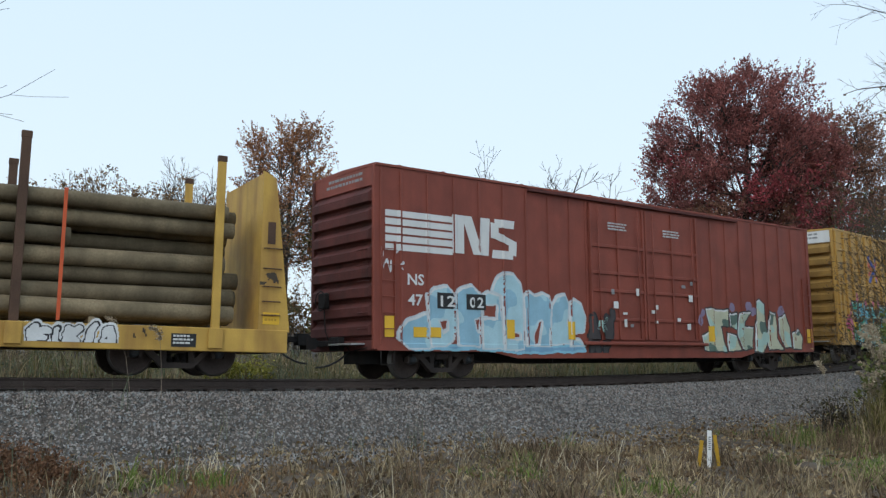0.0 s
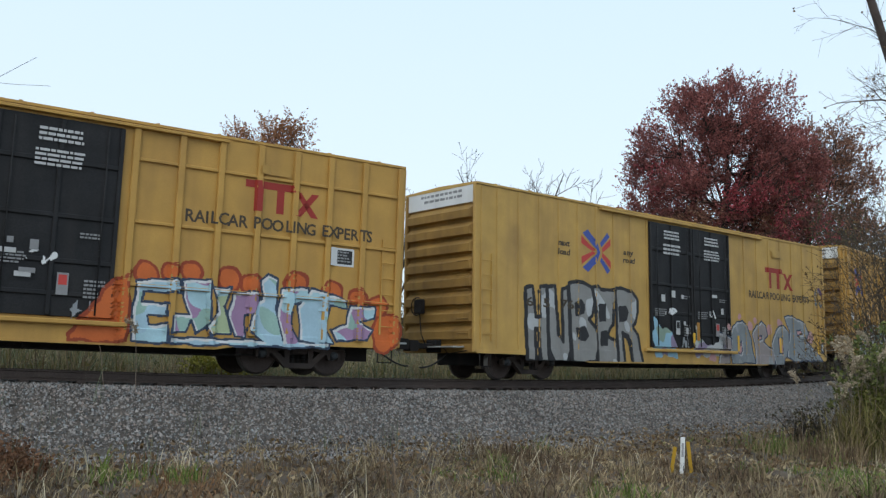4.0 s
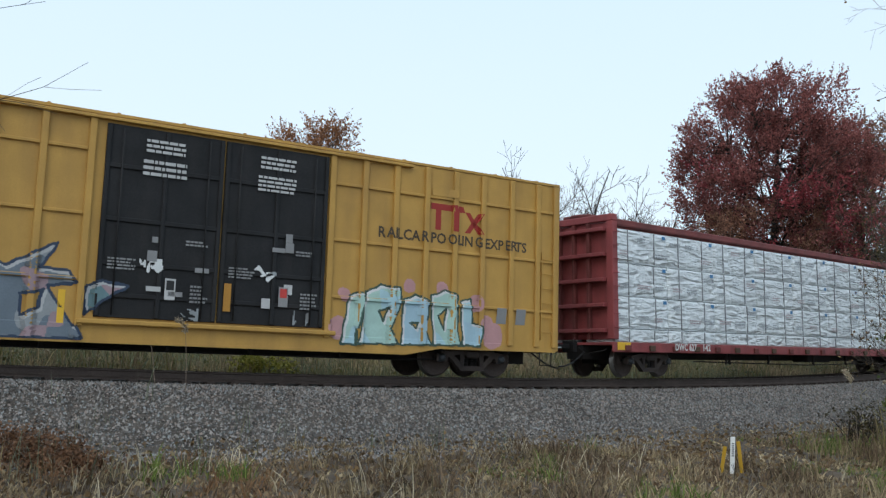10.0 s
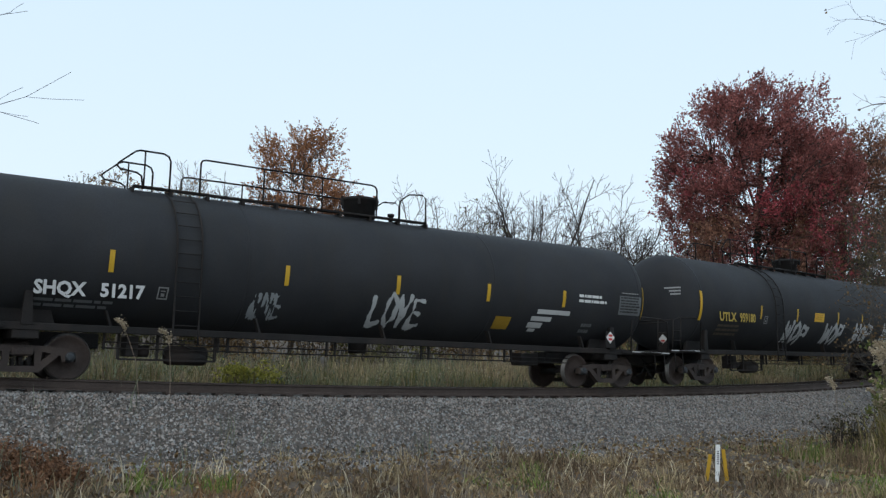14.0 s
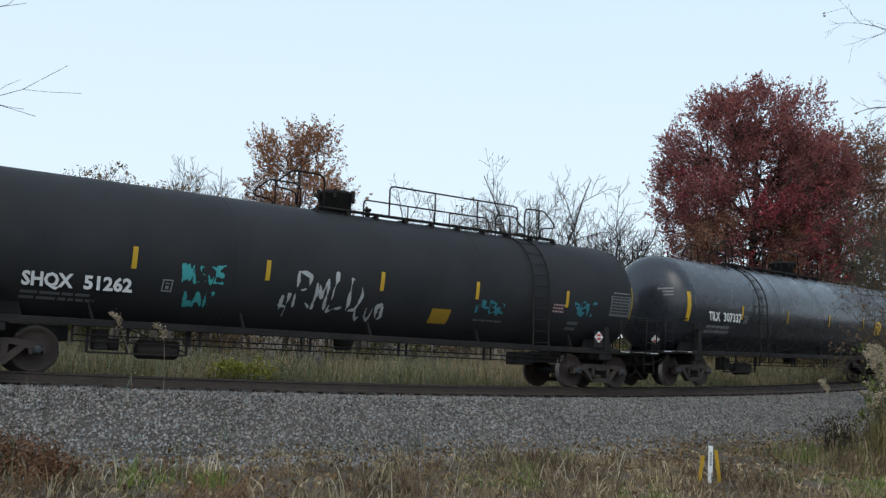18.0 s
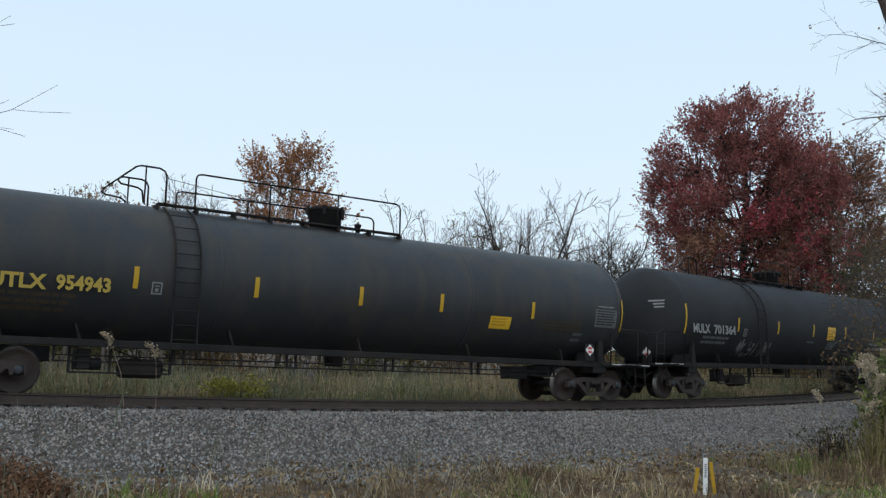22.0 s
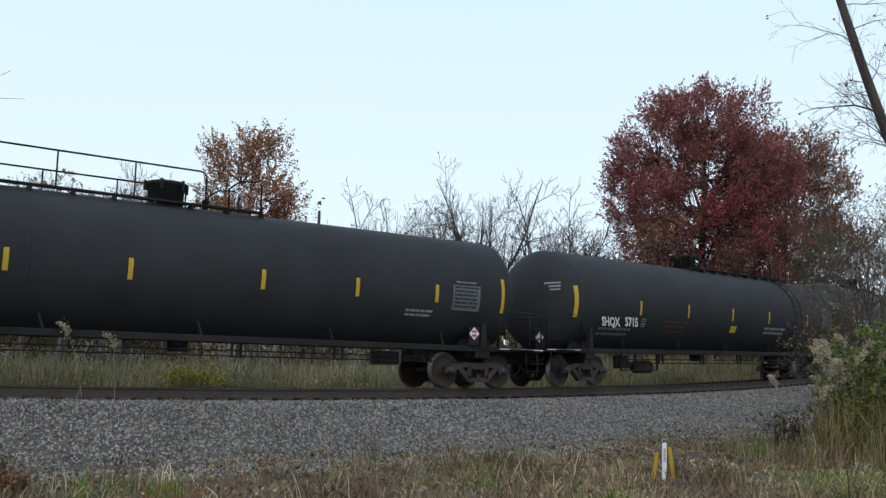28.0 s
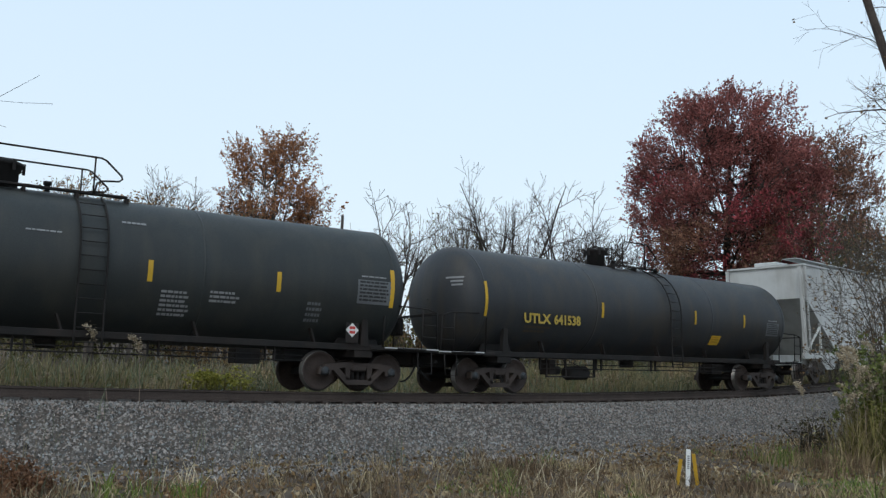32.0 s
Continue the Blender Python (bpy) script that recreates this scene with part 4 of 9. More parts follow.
    cream=(0.50, 0.51, 0.32), lime=(0.33, 0.42, 0.16), green=(0.045, 0.085, 0.065), purple=(0.075, 0.025, 0.11), lilac=(0.25, 0.20, 0.30)).items()}


# ---- boxcars ----
HALF, SIDE, SILL, EAVE = 9.42, 1.47, 0.70, 5.19


def box_shell(car, half0, half1, paint, end_paint, roof_paint, fascia):
    """Side walls with thickness, both corrugated ends, roof and floor frame."""
    for y, nm in ((-SIDE, "side_wall"), (SIDE - 0.06, "side_wall")):
        part(nm, Build().box(half0, half1, y, y + 0.06, SILL + 0.05, EAVE - 0.06, 0.008), paint, car)
    e = None
    for x, sg in ((half0, -1), (half1, 1)):
        e = Build()
        zs = [SILL + 0.05]
        prof = []
        n = 8
        z0, z1 = 0.95, 4.62
        prof.append((0.0, SILL))
        for k in range(n):
            a, st = z0 + (z1 - z0) * k / n, (z1 - z0) / n
            prof += [(0.0, a + st * 0.14), (0.15, a + st * 0.22), (0.16, a + st * 0.66), (0.0, a + st * 0.98)]
        prof.append((0.0, EAVE - 0.06))
        ys = (-SIDE + 0.10, -SIDE + 0.16, SIDE - 0.16, SIDE - 0.10)
        vs, fs = [], []
        for j, y in enumerate(ys):
            for p, z in prof:
                vs.append((x + sg * (p if 0 < j < 3 else 0), y, z))
        m = len(prof)
        for j in range(3):
            for i in range(m - 1):
                q = (j * m + i, (j + 1) * m + i, (j + 1) * m + i + 1, j * m + i + 1)
                fs.append(q if sg > 0 else tuple(reversed(q)))
        e.add(vs, fs)
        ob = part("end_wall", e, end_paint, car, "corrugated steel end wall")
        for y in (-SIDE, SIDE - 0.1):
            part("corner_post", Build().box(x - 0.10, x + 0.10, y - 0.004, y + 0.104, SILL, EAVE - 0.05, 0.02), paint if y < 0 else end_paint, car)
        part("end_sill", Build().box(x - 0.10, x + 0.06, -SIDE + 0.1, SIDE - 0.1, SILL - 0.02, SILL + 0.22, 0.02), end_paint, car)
        if sg < 0:
            fb = Build()
            er = random.Random(int(half1 * 100))
            for row in (4.84, 4.98):
                y = -0.9
                while y < 0.7:
                    w = er.uniform(0.06, 0.2)
                    fb.add([(x - 0.054, y, row), (x - 0.054, y + w, row), (x - 0.054, y + w, row + 0.07), (x - 0.054, y, row + 0.07)], [(3, 2, 1, 0)])
                    y += w + 0.04
                if row > 4.9:
                    break
            part("stencil", fb, M["mark_grey"], car)["kind"] = "stuff"
        part("end_fascia", Build().box(x + (0.004 if sg > 0 else -0.05), x + (0.05 if sg > 0 else -0.004), -SIDE + 0.08, SIDE - 0.08, 4.66, EAVE - 0.02, 0.01), fascia, car)
    r = Build()
    n = 14
    r.add([(half0 - 0.06, -SIDE - 0.03, EAVE - 0.06), (half1 + 0.06, -SIDE - 0.03, EAVE - 0.06), (half1 + 0.06, -SIDE - 0.03, EAVE), (half0 - 0.06, -SIDE - 0.03, EAVE),
           (half0 - 0.06, 0, EAVE + 0.05), (half1 + 0.06, 0, EAVE + 0.05), (half0 - 0.06, SIDE + 0.03, EAVE), (half1 + 0.06, SIDE + 0.03, EAVE), (half0 - 0.06, SIDE + 0.03, EAVE - 0.06), (half1 + 0.06, SIDE + 0.03, EAVE - 0.06)],
          [(0, 1, 2, 3), (3, 2, 5, 4), (4, 5, 7, 6), (6, 7, 9, 8), (1, 0, 8, 9), (0, 3, 4, 6, 8), (1, 9, 7, 5, 2)])
    roof = part("roof", r, roof_paint, car)
    for k in range(n):
        x = half0 + (half1 - half0) * (k + 0.5) / n
        part("roof_rib", Build().add([(x - 0.04, -SIDE, EAVE + 0.004), (x + 0.04, -SIDE, EAVE + 0.004), (x + 0.04, 0, EAVE + 0.055), (x - 0.04, 0, EAVE + 0.055), (x - 0.03, -SIDE, EAVE + 0.03), (x + 0.03, -SIDE, EAVE + 0.03), (x + 0.03, 0, EAVE + 0.085), (x - 0.03, 0, EAVE + 0.085)],
                                    [(4, 5, 6, 7), (0, 1, 5, 4), (3, 7, 6, 2), (1, 2, 6, 5), (0, 4, 7, 3)]), roof_paint, roof)
    f = Build().box(half0 + 0.05, half1 - 0.05, -SIDE + 0.06, SIDE - 0.06, SILL, SILL + 0.16, 0.0)
    f.box(half0 + 0.2, half1 - 0.2, -0.32, 0.32, SILL - 0.34, SILL, 0.0)
    for k in range(9):
        x = half0 + 1.4 + (half1 - half0 - 2.8) * k / 8
        f.box(x - 0.06, x + 0.06, -SIDE + 0.1, SIDE - 0.1, SILL - 0.1, SILL, 0.0)
    part("floor_frame", f, M["iron"], car)
    # fish-belly side sill between the trucks
    q = Build()
    a, b = half0 + 3.6, half1 - 3.6
    q.prism([(half0, SILL - 0.02), (a, SILL - 0.05), (a + 0.9, SILL - 0.22), (b - 0.9, SILL - 0.22), (b, SILL - 0.05), (half1, SILL - 0.02), (half1, SILL + 0.14), (half0, SILL + 0.14)], -SIDE - 0.012, -SIDE + 0.05)
    part("side_sill", q, paint, car)
    # under-floor brake gear
    u = Build()
    u.lathe([(-2.2, 0.02), (-2.2, 0.2), (-1.4, 0.2), (-1.4, 0.02)], 12, "x", (0, -0.5, 0.62))
    u.tube([(half0 + 3, -1.0, 0.42), (half0 + 5, -1.0, 0.36), (half1 - 5, -1.0, 0.36), (half1 - 3, -1.0, 0.42)], 0.02, 5)
    for x in (-3.1, -0.6, 1.2, 3.4):
        u.box(x - 0.03, x + 0.03, -1.1, -1.0, 0.36, SILL)
    part("brake_rigging", u, M["iron"], car)
    # end ladders, steps and crossover platform
    for x0, x1 in ((half0 + 0.12, half0 + 0.5), (half1 - 0.5, half1 - 0.12)):
        ladder(car, x0, x1, SILL + 0.3, SILL + 2.6, -SIDE - 0.03, 6, paint)
        s = Build().tube([(x0, -SIDE + 0.02, SILL), (x0, -SIDE + 0.02, SILL - 0.36), (x1, -SIDE + 0.02, SILL - 0.36), (x1, -SIDE + 0.02, SILL)], 0.018, 5)
        part("sill_step", s, M["iron"], car)
    for x, sg in ((half0, -1), (half1, 1)):
        pf = Build().box(min(x + sg * 0.1, x + sg * 0.5), max(x + sg * 0.1, x + sg * 0.5), -1.1, 1.1, SILL + 0.12, SILL + 0.16)
        part("crossover_platform", pf, M["roof"], car)
        ew = Build()
        for i in range(6):
            z = SILL + 0.5 + i * 0.38
            ew.tube([(x + sg * 0.1, -SIDE + 0.2, z), (x + sg * 0.17, -SIDE + 0.2, z), (x + sg * 0.17, -SIDE + 0.62, z), (x + sg * 0.1, -SIDE + 0.62, z)], 0.012, 5)
        part("end_ladder", ew, end_paint, car)
        if sg < 0:
            hb = part("hand_brake", Build().box(x - 0.30, x - 0.165, 0.42, 0.78, 1.75, 2.15, 0.03), M["iron"], car)
            part("brake_wheel", Build().lathe([(0, 0.24), (0.015, 0.26), (0.03, 0.24), (0.015, 0.225), (0, 0.24)], 18, "x", (x - 0.34, 0.6, 1.95)), M["iron"], hb)
            part("brake_chain", Build().tube([(x - 0.22, 0.6, 1.76), (x - 0.24, 0.5, 1.2), (x - 0.2, 0.3, 0.8)], 0.015, 5), M["iron"], hb)


def door_leaf(car, x0, x1, paint, ribs, handles=True):
    d = part("door", Build().box(x0 + 0.02, x1 - 0.02, -SIDE - 0.045, -SIDE - 0.008, SILL + 0.30, EAVE - 0.22, 0.01), paint, car, "")
    for z in ribs:
        part("door_rib", Build().box(x0 + 0.05, x1 - 0.05, -SIDE - 0.085, -SIDE - 0.046, z - 0.05, z + 0.05, 0.015), paint, d)
    for x in (x0 + 0.07, x1 - 0.07, (x0 + x1) / 2):
        part("door_post", Build().box(x - 0.045, x + 0.045, -SIDE - 0.092, -SIDE - 0.047, SILL + 0.32, EAVE - 0.24, 0.012), paint, d)
    for x in (x0 + 0.35, x1 - 0.35):
        part("lock_rod", Build().tube([(x, -SIDE - 0.11, SILL + 0.35), (x, -SIDE - 0.11, EAVE - 0.3)], 0.018, 6), paint, d)
    return d


def make_boxcar(label, centre, half0, half1, paint, end_paint, door_paint, fascia, post_xs, rib_zs, doors, door_ribs, roof_paint, post_depth=0.085, post_w=0.07, extra=0.0):
    car = thing("boxcar", label, "boxcar", "boxcars in the train")
    box_shell(car, half0, half1, paint, end_paint, roof_paint, fascia)
    for x in post_xs:
        part("side_post", Build().box(x - post_w, x + post_w, -SIDE - post_depth, -SIDE + 0.002, SILL + 0.1, EAVE - 0.09, 0.015), paint, car)
    xs = sorted(post_xs)
    for z in rib_zs:
        for a, b in zip(xs[:-1], xs[1:]):
            if b - a < 1.6 and not (a < doors[0] + 0.3 and b > doors[-1] - 0.3):
                part("side_rib", Build().box(a + post_w, b - post_w, -SIDE - 0.055, -SIDE + 0.002, z - 0.035, z + 0.035, 0.012), paint, car)
    for a, b in zip(doors[:-1], doors[1:]):
        door_leaf(car, a, b, door_paint, door_ribs)
    a, b = doors[0], doors[-1]
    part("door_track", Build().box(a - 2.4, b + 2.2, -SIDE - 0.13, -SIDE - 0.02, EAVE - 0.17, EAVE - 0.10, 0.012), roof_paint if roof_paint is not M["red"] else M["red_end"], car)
    part("door_rail", Build().box(a - 0.3, b + 0.3, -SIDE - 0.14, -SIDE - 0.014, SILL + 0.15, SILL + 0.25, 0.02), paint, car)
    trucks(car, 14.1, centre, extra)
    coupler(car, half0, -1, 1.0)
    coupler(car, half1, 1, 1.0)

    def surf(x, z):
        y = -SIDE - 0.006
        for p in post_xs:
            if abs(x - p) <= post_w + 0.012:
                y = -SIDE - post_depth - 0.006
        for zr in rib_zs:
            if abs(z - zr) < 0.04:
                y = min(y, -SIDE - 0.062)
        if doors[0] < x < doors[-1] and z > SILL + 0.3:
            y = -SIDE - 0.10
        if z < SILL + 0.15:
            y = min(y, -SIDE - 0.02)
        return y
    return car, surf


def next_load_emblem(car, surf, x, z, s):
    """A cross of four arms, blue on the outside and red within, the left pair joined by a bow."""
    arms = (
        ("blue", (-0.92, 0.82), (-0.55, 1.02), (0.12, 0.42), (-0.02, 0.14)),
        ("blue", (-0.02, 0.14), (0.12, 0.42), (0.30, 0.0), (0.06, 0.0)),
        ("red_mark", (-1.0, 0.70), (-1.0, 0.32), (-0.24, 0.0), (-0.06, 0.06)),
        ("blue", (0.28, 0.44), (0.80, 1.0), (1.0, 0.82), (0.38, 0.24)),
        ("red_mark", (0.42, 0.20), (1.04, 0.74), (1.04, 0.38), (0.46, 0.0)),
    )
    for m, *pts in arms:
        for b in (-1, 1):
            q = [(x + s * u, z + b * s * 0.94 * w) for u, w in pts]
            quad(car, q if b > 0 else q[::-1], M[m], surf)


def pool_emblem(car, surf, x, z, w, h):
    """The owner's mark as plain red bars."""
    t = h * 0.24
    quad(car, [(x, z + h), (x + w * 0.62, z + h), (x + w * 0.66, z + h - t), (x, z + h - t)], M["mark_red"], surf)
    for a in (0.12, 0.42):
        quad(car, [(x + w * a, z + h - t), (x + w * (a + 0.1), z + h - t), (x + w * (a + 0.1), z), (x + w * a, z)], M["mark_red"], surf)
    quad(car, [(x + w * 0.66, z + h * 0.8), (x + w * 0.75, z + h * 0.8), (x + w, z), (x + w * 0.9, z)], M["mark_red"], surf)
    quad(car, [(x + w * 0.9, z + h * 0.8), (x + w, z + h * 0.8), (x + w * 0.76, z), (x + w * 0.66, z)], M["mark_red"], surf)


def door_stencils(car, surf, d, seed, white=None):
    """Stencilled notes, placard boards, lamps and scrawls on a pair of doors."""
    rng = random.Random(seed)
    white = white or M["stencil"]
    lift = lambda x, z: surf(x, z) - 0.012
    for k, (a, b) in enumerate(zip(d[:-1], d[1:])):
        m = (a + b) / 2
        bars(car, m - 0.44, 4.42, 0.86, 0.32, 3, white, surf, seed=seed + k, fill=0.9)
        bars(car, m - 0.48, 3.92, 0.94, 0.38, 3 + k, white, surf, seed=seed + k + 3, fill=0.92)
        bars(car, a + 0.2, 1.95, 0.62, 0.26, 4, M["mark_grey"], surf, seed=seed + k + 5, fill=0.7)
        bars(car, b - 0.75, 2.55, 0.5, 0.14, 2, M["mark_grey"], surf, seed=seed + k + 6, fill=0.7)
        bars(car, b - 0.6, 1.35, 0.42, 0.4, 5, M["mark_grey"], surf, seed=seed + k + 8, fill=0.6)
        for j in range(5):
            x, z = rng.uniform(a + 0.25, b - 0.5), rng.uniform(1.35, 2.9)
            w, h = rng.choice([(0.3, 0.1), (0.16, 0.2), (0.2, 0.22), (0.12, 0.12)])
            panel(car, x, x + w, z, z + h, rng.choice([M["stencil"], M["stencil"], M["mark_grey"]]), lift, "placard", 1)
        pl = panel(car, m + 0.12, m + 0.34, 1.42, 1.86, M["mark_grey"] if k else M["stencil"], lift, "placard_board", 1)
        panel(pl, m + 0.15, m + 0.31, 1.62, 1.82, M["red_mark"] if k else M["mark_black"], lambda x, z: surf(x, z) - 0.016, "placard_face", 1)
        graffiti(car, "**", a + 0.75, a + 1.3, 2.02, 2.25, 0.026, [SP["white"], SP["silver"], None, None, None], surf, seed + k, 0.022, 0, 0)
        graffiti(car, "*", m + 0.45, m + 0.85, 0.98, 1.4, 0.028, [SP["silver"], SP["grey"], None, None, None], surf, seed + k + 2, 0.022, 0, 0)
        if k:
            panel(car, a + 0.12, a + 0.28, 1.25, 1.85, M["tape"], lift, "door_tape", 1)


POSTS = [-9.34, -8.74, -7.86, -7.0, -6.1, -5.22, -4.31, -3.4, -2.5, 2.82, 3.66, 4.5, 5.36, 6.19, 7.02, 7.92, 8.76, 9.34]
POSTS_B = [-9.34, -8.38, -7.56, -6.68, -5.76, -4.85, -3.94, -3.02, -2.36, 2.95, 3.92, 4.8, 5.7, 6.58, 7.45, 8.36, 9.34]
RIBS = [4.38, 3.06, 1.74]
DOORS = [-2.25, 0.25, 2.72]
DRIBS = [4.1, 3.0, 2.1, 1.45]


def reflectors(car, surf, xs, zs=(1.05, 1.55)):
    for x in xs:
        panel(car, x, x + 0.13, zs[0], zs[1], M["sign_yellow"], surf, "reflector", 2)


def new_boxcar(centre, label, posts=None):
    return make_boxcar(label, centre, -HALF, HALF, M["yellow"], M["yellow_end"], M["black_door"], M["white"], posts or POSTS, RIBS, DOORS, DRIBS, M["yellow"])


TRAIN = []


def car_two():
    c = 27.6
    car, surf = new_boxcar(c, "mustard yellow boxcar with black doors and turquoise graffiti", POSTS_B)
    for tx, x, z, w in (("TB", -8.95, 3.62, 0.36), ("OX", -8.16, 3.63, 0.4), ("64", -8.94, 3.2, 0.36), ("40", -8.18, 3.18, 0.4), ("02", -7.32, 3.18, 0.38)):
        letter(car, tx, x, z, 0.26, M["mark_brown"], surf, width=w)
    for tx, x, z, w in (("next", -6.52, 3.82, 0.52), ("load", -6.53, 3.56, 0.55), ("any", -3.79, 3.8, 0.46), ("road", -3.81, 3.56, 0.58)):
        letter(car, tx, x, z, 0.17, M["mark_brown"], surf, width=w, slant=0.15)
    next_load_emblem(car, surf, -4.92, 3.76, 0.63)
    pool_emblem(car, surf, 5.38, 3.6, 1.8, 0.7)
    letter(car, "RAILCAR POOLING EXPERTS", 4.08, 3.2, 0.27, M["mark_brown"], surf, width=4.55)
    for x in (-5.72, 5.7):
        panel(car, x, x + 0.72, 4.46, 4.66, M["yellow"], lambda x, z: surf(x, z) - 0.05, "route_board")
    g = Mural(car, surf, ("turquoise block letter with black outline", "pink sprayed cloud"), 0.05)
    g.letter(0, [(-7.9, 2.38), (-7.2, 2.38), (-7.2, 1.58), (-7.1, 1.52), (-7.06, 2.36), (-6.7, 2.36), (-6.72, 1.36), (-6.62, 0.76), (-7.12, 0.72), (-7.42, 1), (-7.46, 0.8), (-7.7, 0.8), (-7.8, 0.9), (-7.8, 1.4), (-7.6, 1.3), (-7.46, 1.28), (-7.68, 1.86)])
    g.letter(1, [(-6.58, 2.38), (-6.3, 2.38), (-6.24, 2.16), (-5.74, 2.22), (-5.74, 1.9), (-5.86, 1.6), (-6.14, 1.64), (-5.98, 1.26), (-5.72, 1.4), (-5.5, 0.96), (-5.58, 0.6), (-6.06, 0.6), (-6.4, 0.74), (-6.56, 0.76), (-6.72, 1.16), (-6.48, 1.36), (-6.42, 1.56), (-6.62, 1.74)])
    g.letter(0, [(-5.6, 1.9), (-5.32, 2.28), (-5.02, 1.98), (-4.98, 1.84), (-4.84, 2.26), (-4.78, 1.66), (-5.18, 1.72), (-5.24, 1.42), (-4.82, 1.52), (-4.52, 1.26), (-4.62, 0.98), (-4.78, 0.64), (-5.4, 0.6), (-5.58, 0.82), (-5.44, 1.08), (-5.02, 0.98), (-5.3, 1.3), (-5.56, 1.48)])
    g.letter(1, [(-4.52, 1.98), (-4.28, 2.26), (-3.46, 2.24), (-3.38, 1.8), (-3.24, 1.46), (-3.26, 1.04), (-3.12, 0.72), (-3.62, 0.72), (-3.72, 1.06), (-3.94, 1.04), (-4, 0.7), (-4.6, 0.68), (-4.62, 0.86), (-4.32, 1.54), (-4.22, 1.68), (-4.56, 1.7)])
    g.letter(0, [(-3.24, 1.54), (-3.06, 2.24), (-2.7, 2.24), (-2.76, 1.66), (-2.6, 1.64), (-2.5, 2.18), (-1.96, 2.18), (-1.88, 1.82), (-1.76, 1.24), (-1.5, 1.36), (-1.44, 0.74), (-2.04, 0.72), (-2.38, 0.92), (-2.34, 1.26), (-2.78, 1.24), (-2.74, 0.74), (-3.2, 0.72), (-3.1, 1.18)])
    g.letter(1, [(-7.76, 0.84), (-6.2, 0.64), (-4.72, 0.66), (-1.48, 0.66), (-1.46, 0.56), (-6.2, 0.54), (-7.76, 0.76)])
    g.puff(-7.26, 2.54, 0.22)
    g.puff(-6.16, 2.28, 0.16)
    g.puff(-5.56, 2.3, 0.16)
    g.puff(-5.16, 2.34, 0.14)
    g.puff(-4.52, 2.36, 0.22)
    g.puff(-3.26, 2.3, 0.18)
    g.puff(-2.56, 2.34, 0.24)
    g.block([(-8, 2.32), (-8.54, 1.74), (-8.72, 1.46), (-8.5, 1.2), (-7.98, 0.78), (-7.88, 1.48)])
    g.block([(-1.88, 2.26), (-1.4, 1.92), (-1.04, 1.5), (-0.64, 1.14), (-0.62, 0.62), (-1.54, 0.56), (-1.66, 1.84)])
    g.paint([SP["teal"], SP["teal_mid"]], [SP["sky_teal"], SP["teal_green"]], SP["black"], SP["mint_pale"], SP["pink"], SP["pink_dark"], seed=3, drop=0.08)
    g = Mural(car, surf, ("pale pastel graffiti letter", "orange painted flames"), 0.03)
    g.letter(0, [(3.16, 1.84), (4.08, 1.94), (4.12, 1.64), (3.32, 1.64), (3.3, 1.4), (3.84, 1.4), (3.84, 1.14), (3.46, 1.12), (3.48, 0.94), (3.84, 0.98), (3.88, 0.58), (3.14, 0.58)])
    g.letter(1, [(4.1, 1.94), (4.72, 1.96), (4.74, 1.52), (4.8, 1.04), (4.48, 0.8), (4.36, 1.08), (4.24, 0.82), (3.96, 0.8), (3.98, 1.16), (4.32, 1.2), (4.16, 1.56)])
    g.letter(2, [(4.8, 1.8), (5.22, 1.86), (5.18, 1.64), (5.06, 1.42), (5.26, 0.84), (4.8, 0.8), (4.68, 0.98), (4.94, 1.28)])
    g.letter(1, [(5.24, 1.74), (5.82, 1.78), (5.9, 1.32), (5.56, 1.26), (5.56, 0.78), (5.34, 0.78), (5.18, 1.24)])
    g.letter(0, [(5.88, 2.04), (6.04, 2.2), (6.26, 2.1), (6.3, 1.78), (6.26, 1.46), (6.48, 0.66), (6.12, 0.62), (5.9, 0.76), (5.6, 0.94), (5.74, 1.44), (5.92, 1.64)])
    g.letter(1, [(6.36, 1.9), (7.04, 1.98), (7.08, 1.68), (6.66, 1.6), (6.62, 1.16), (6.88, 0.66), (6.52, 0.62), (6.3, 1.28)])
    g.letter(0, [(7.1, 1.98), (8, 1.76), (8.06, 1.56), (7.58, 1.64), (7.52, 1.06), (7.7, 0.74), (7.14, 0.7), (6.88, 0.78), (6.8, 1.54)])
    g.letter(1, [(8.1, 1.66), (8.78, 1.62), (8.78, 1.36), (8.34, 1.28), (8.76, 1.1), (8.62, 0.86), (7.8, 0.8), (7.62, 1.06), (8.04, 1.2)])
    g.letter(0, [(3.92, 0.7), (7.62, 0.74), (7.6, 0.62), (3.92, 0.56)])
    g.puff(3.36, 2, 0.28)
    g.puff(3.84, 2.08, 0.22)
    g.puff(4.32, 2.1, 0.26)
    g.puff(5.14, 2, 0.3)
    g.puff(5.66, 1.94, 0.28)
    g.puff(6.72, 2.06, 0.32)
    g.puff(7.64, 1.94, 0.3)
    g.puff(8.3, 1.8, 0.28)
    g.puff(8.88, 1.66, 0.28)
    g.puff(9.12, 1.1, 0.44)
    g.puff(9.06, 0.84, 0.32)
    g.block([(3.06, 2.04), (2.64, 1.78), (2.2, 1.14), (1.88, 0.68), (1.88, 0.5), (3.1, 0.52)])
    g.paint([SP["ice"], SP["mauve"], SP["lime_pale"]], [SP["ice_pale"], SP["mint"]], SP["ink"], SP["white"], SP["orange"], SP["rust"], seed=8)
    door_stencils(car, surf, DOORS, 11)
    reflectors(car, surf, (-7.75,), (1.3, 1.55))
    pl = panel(car, 7.52, 8.16, 2.55, 2.98, M["mark_white"], surf, "data_plate")
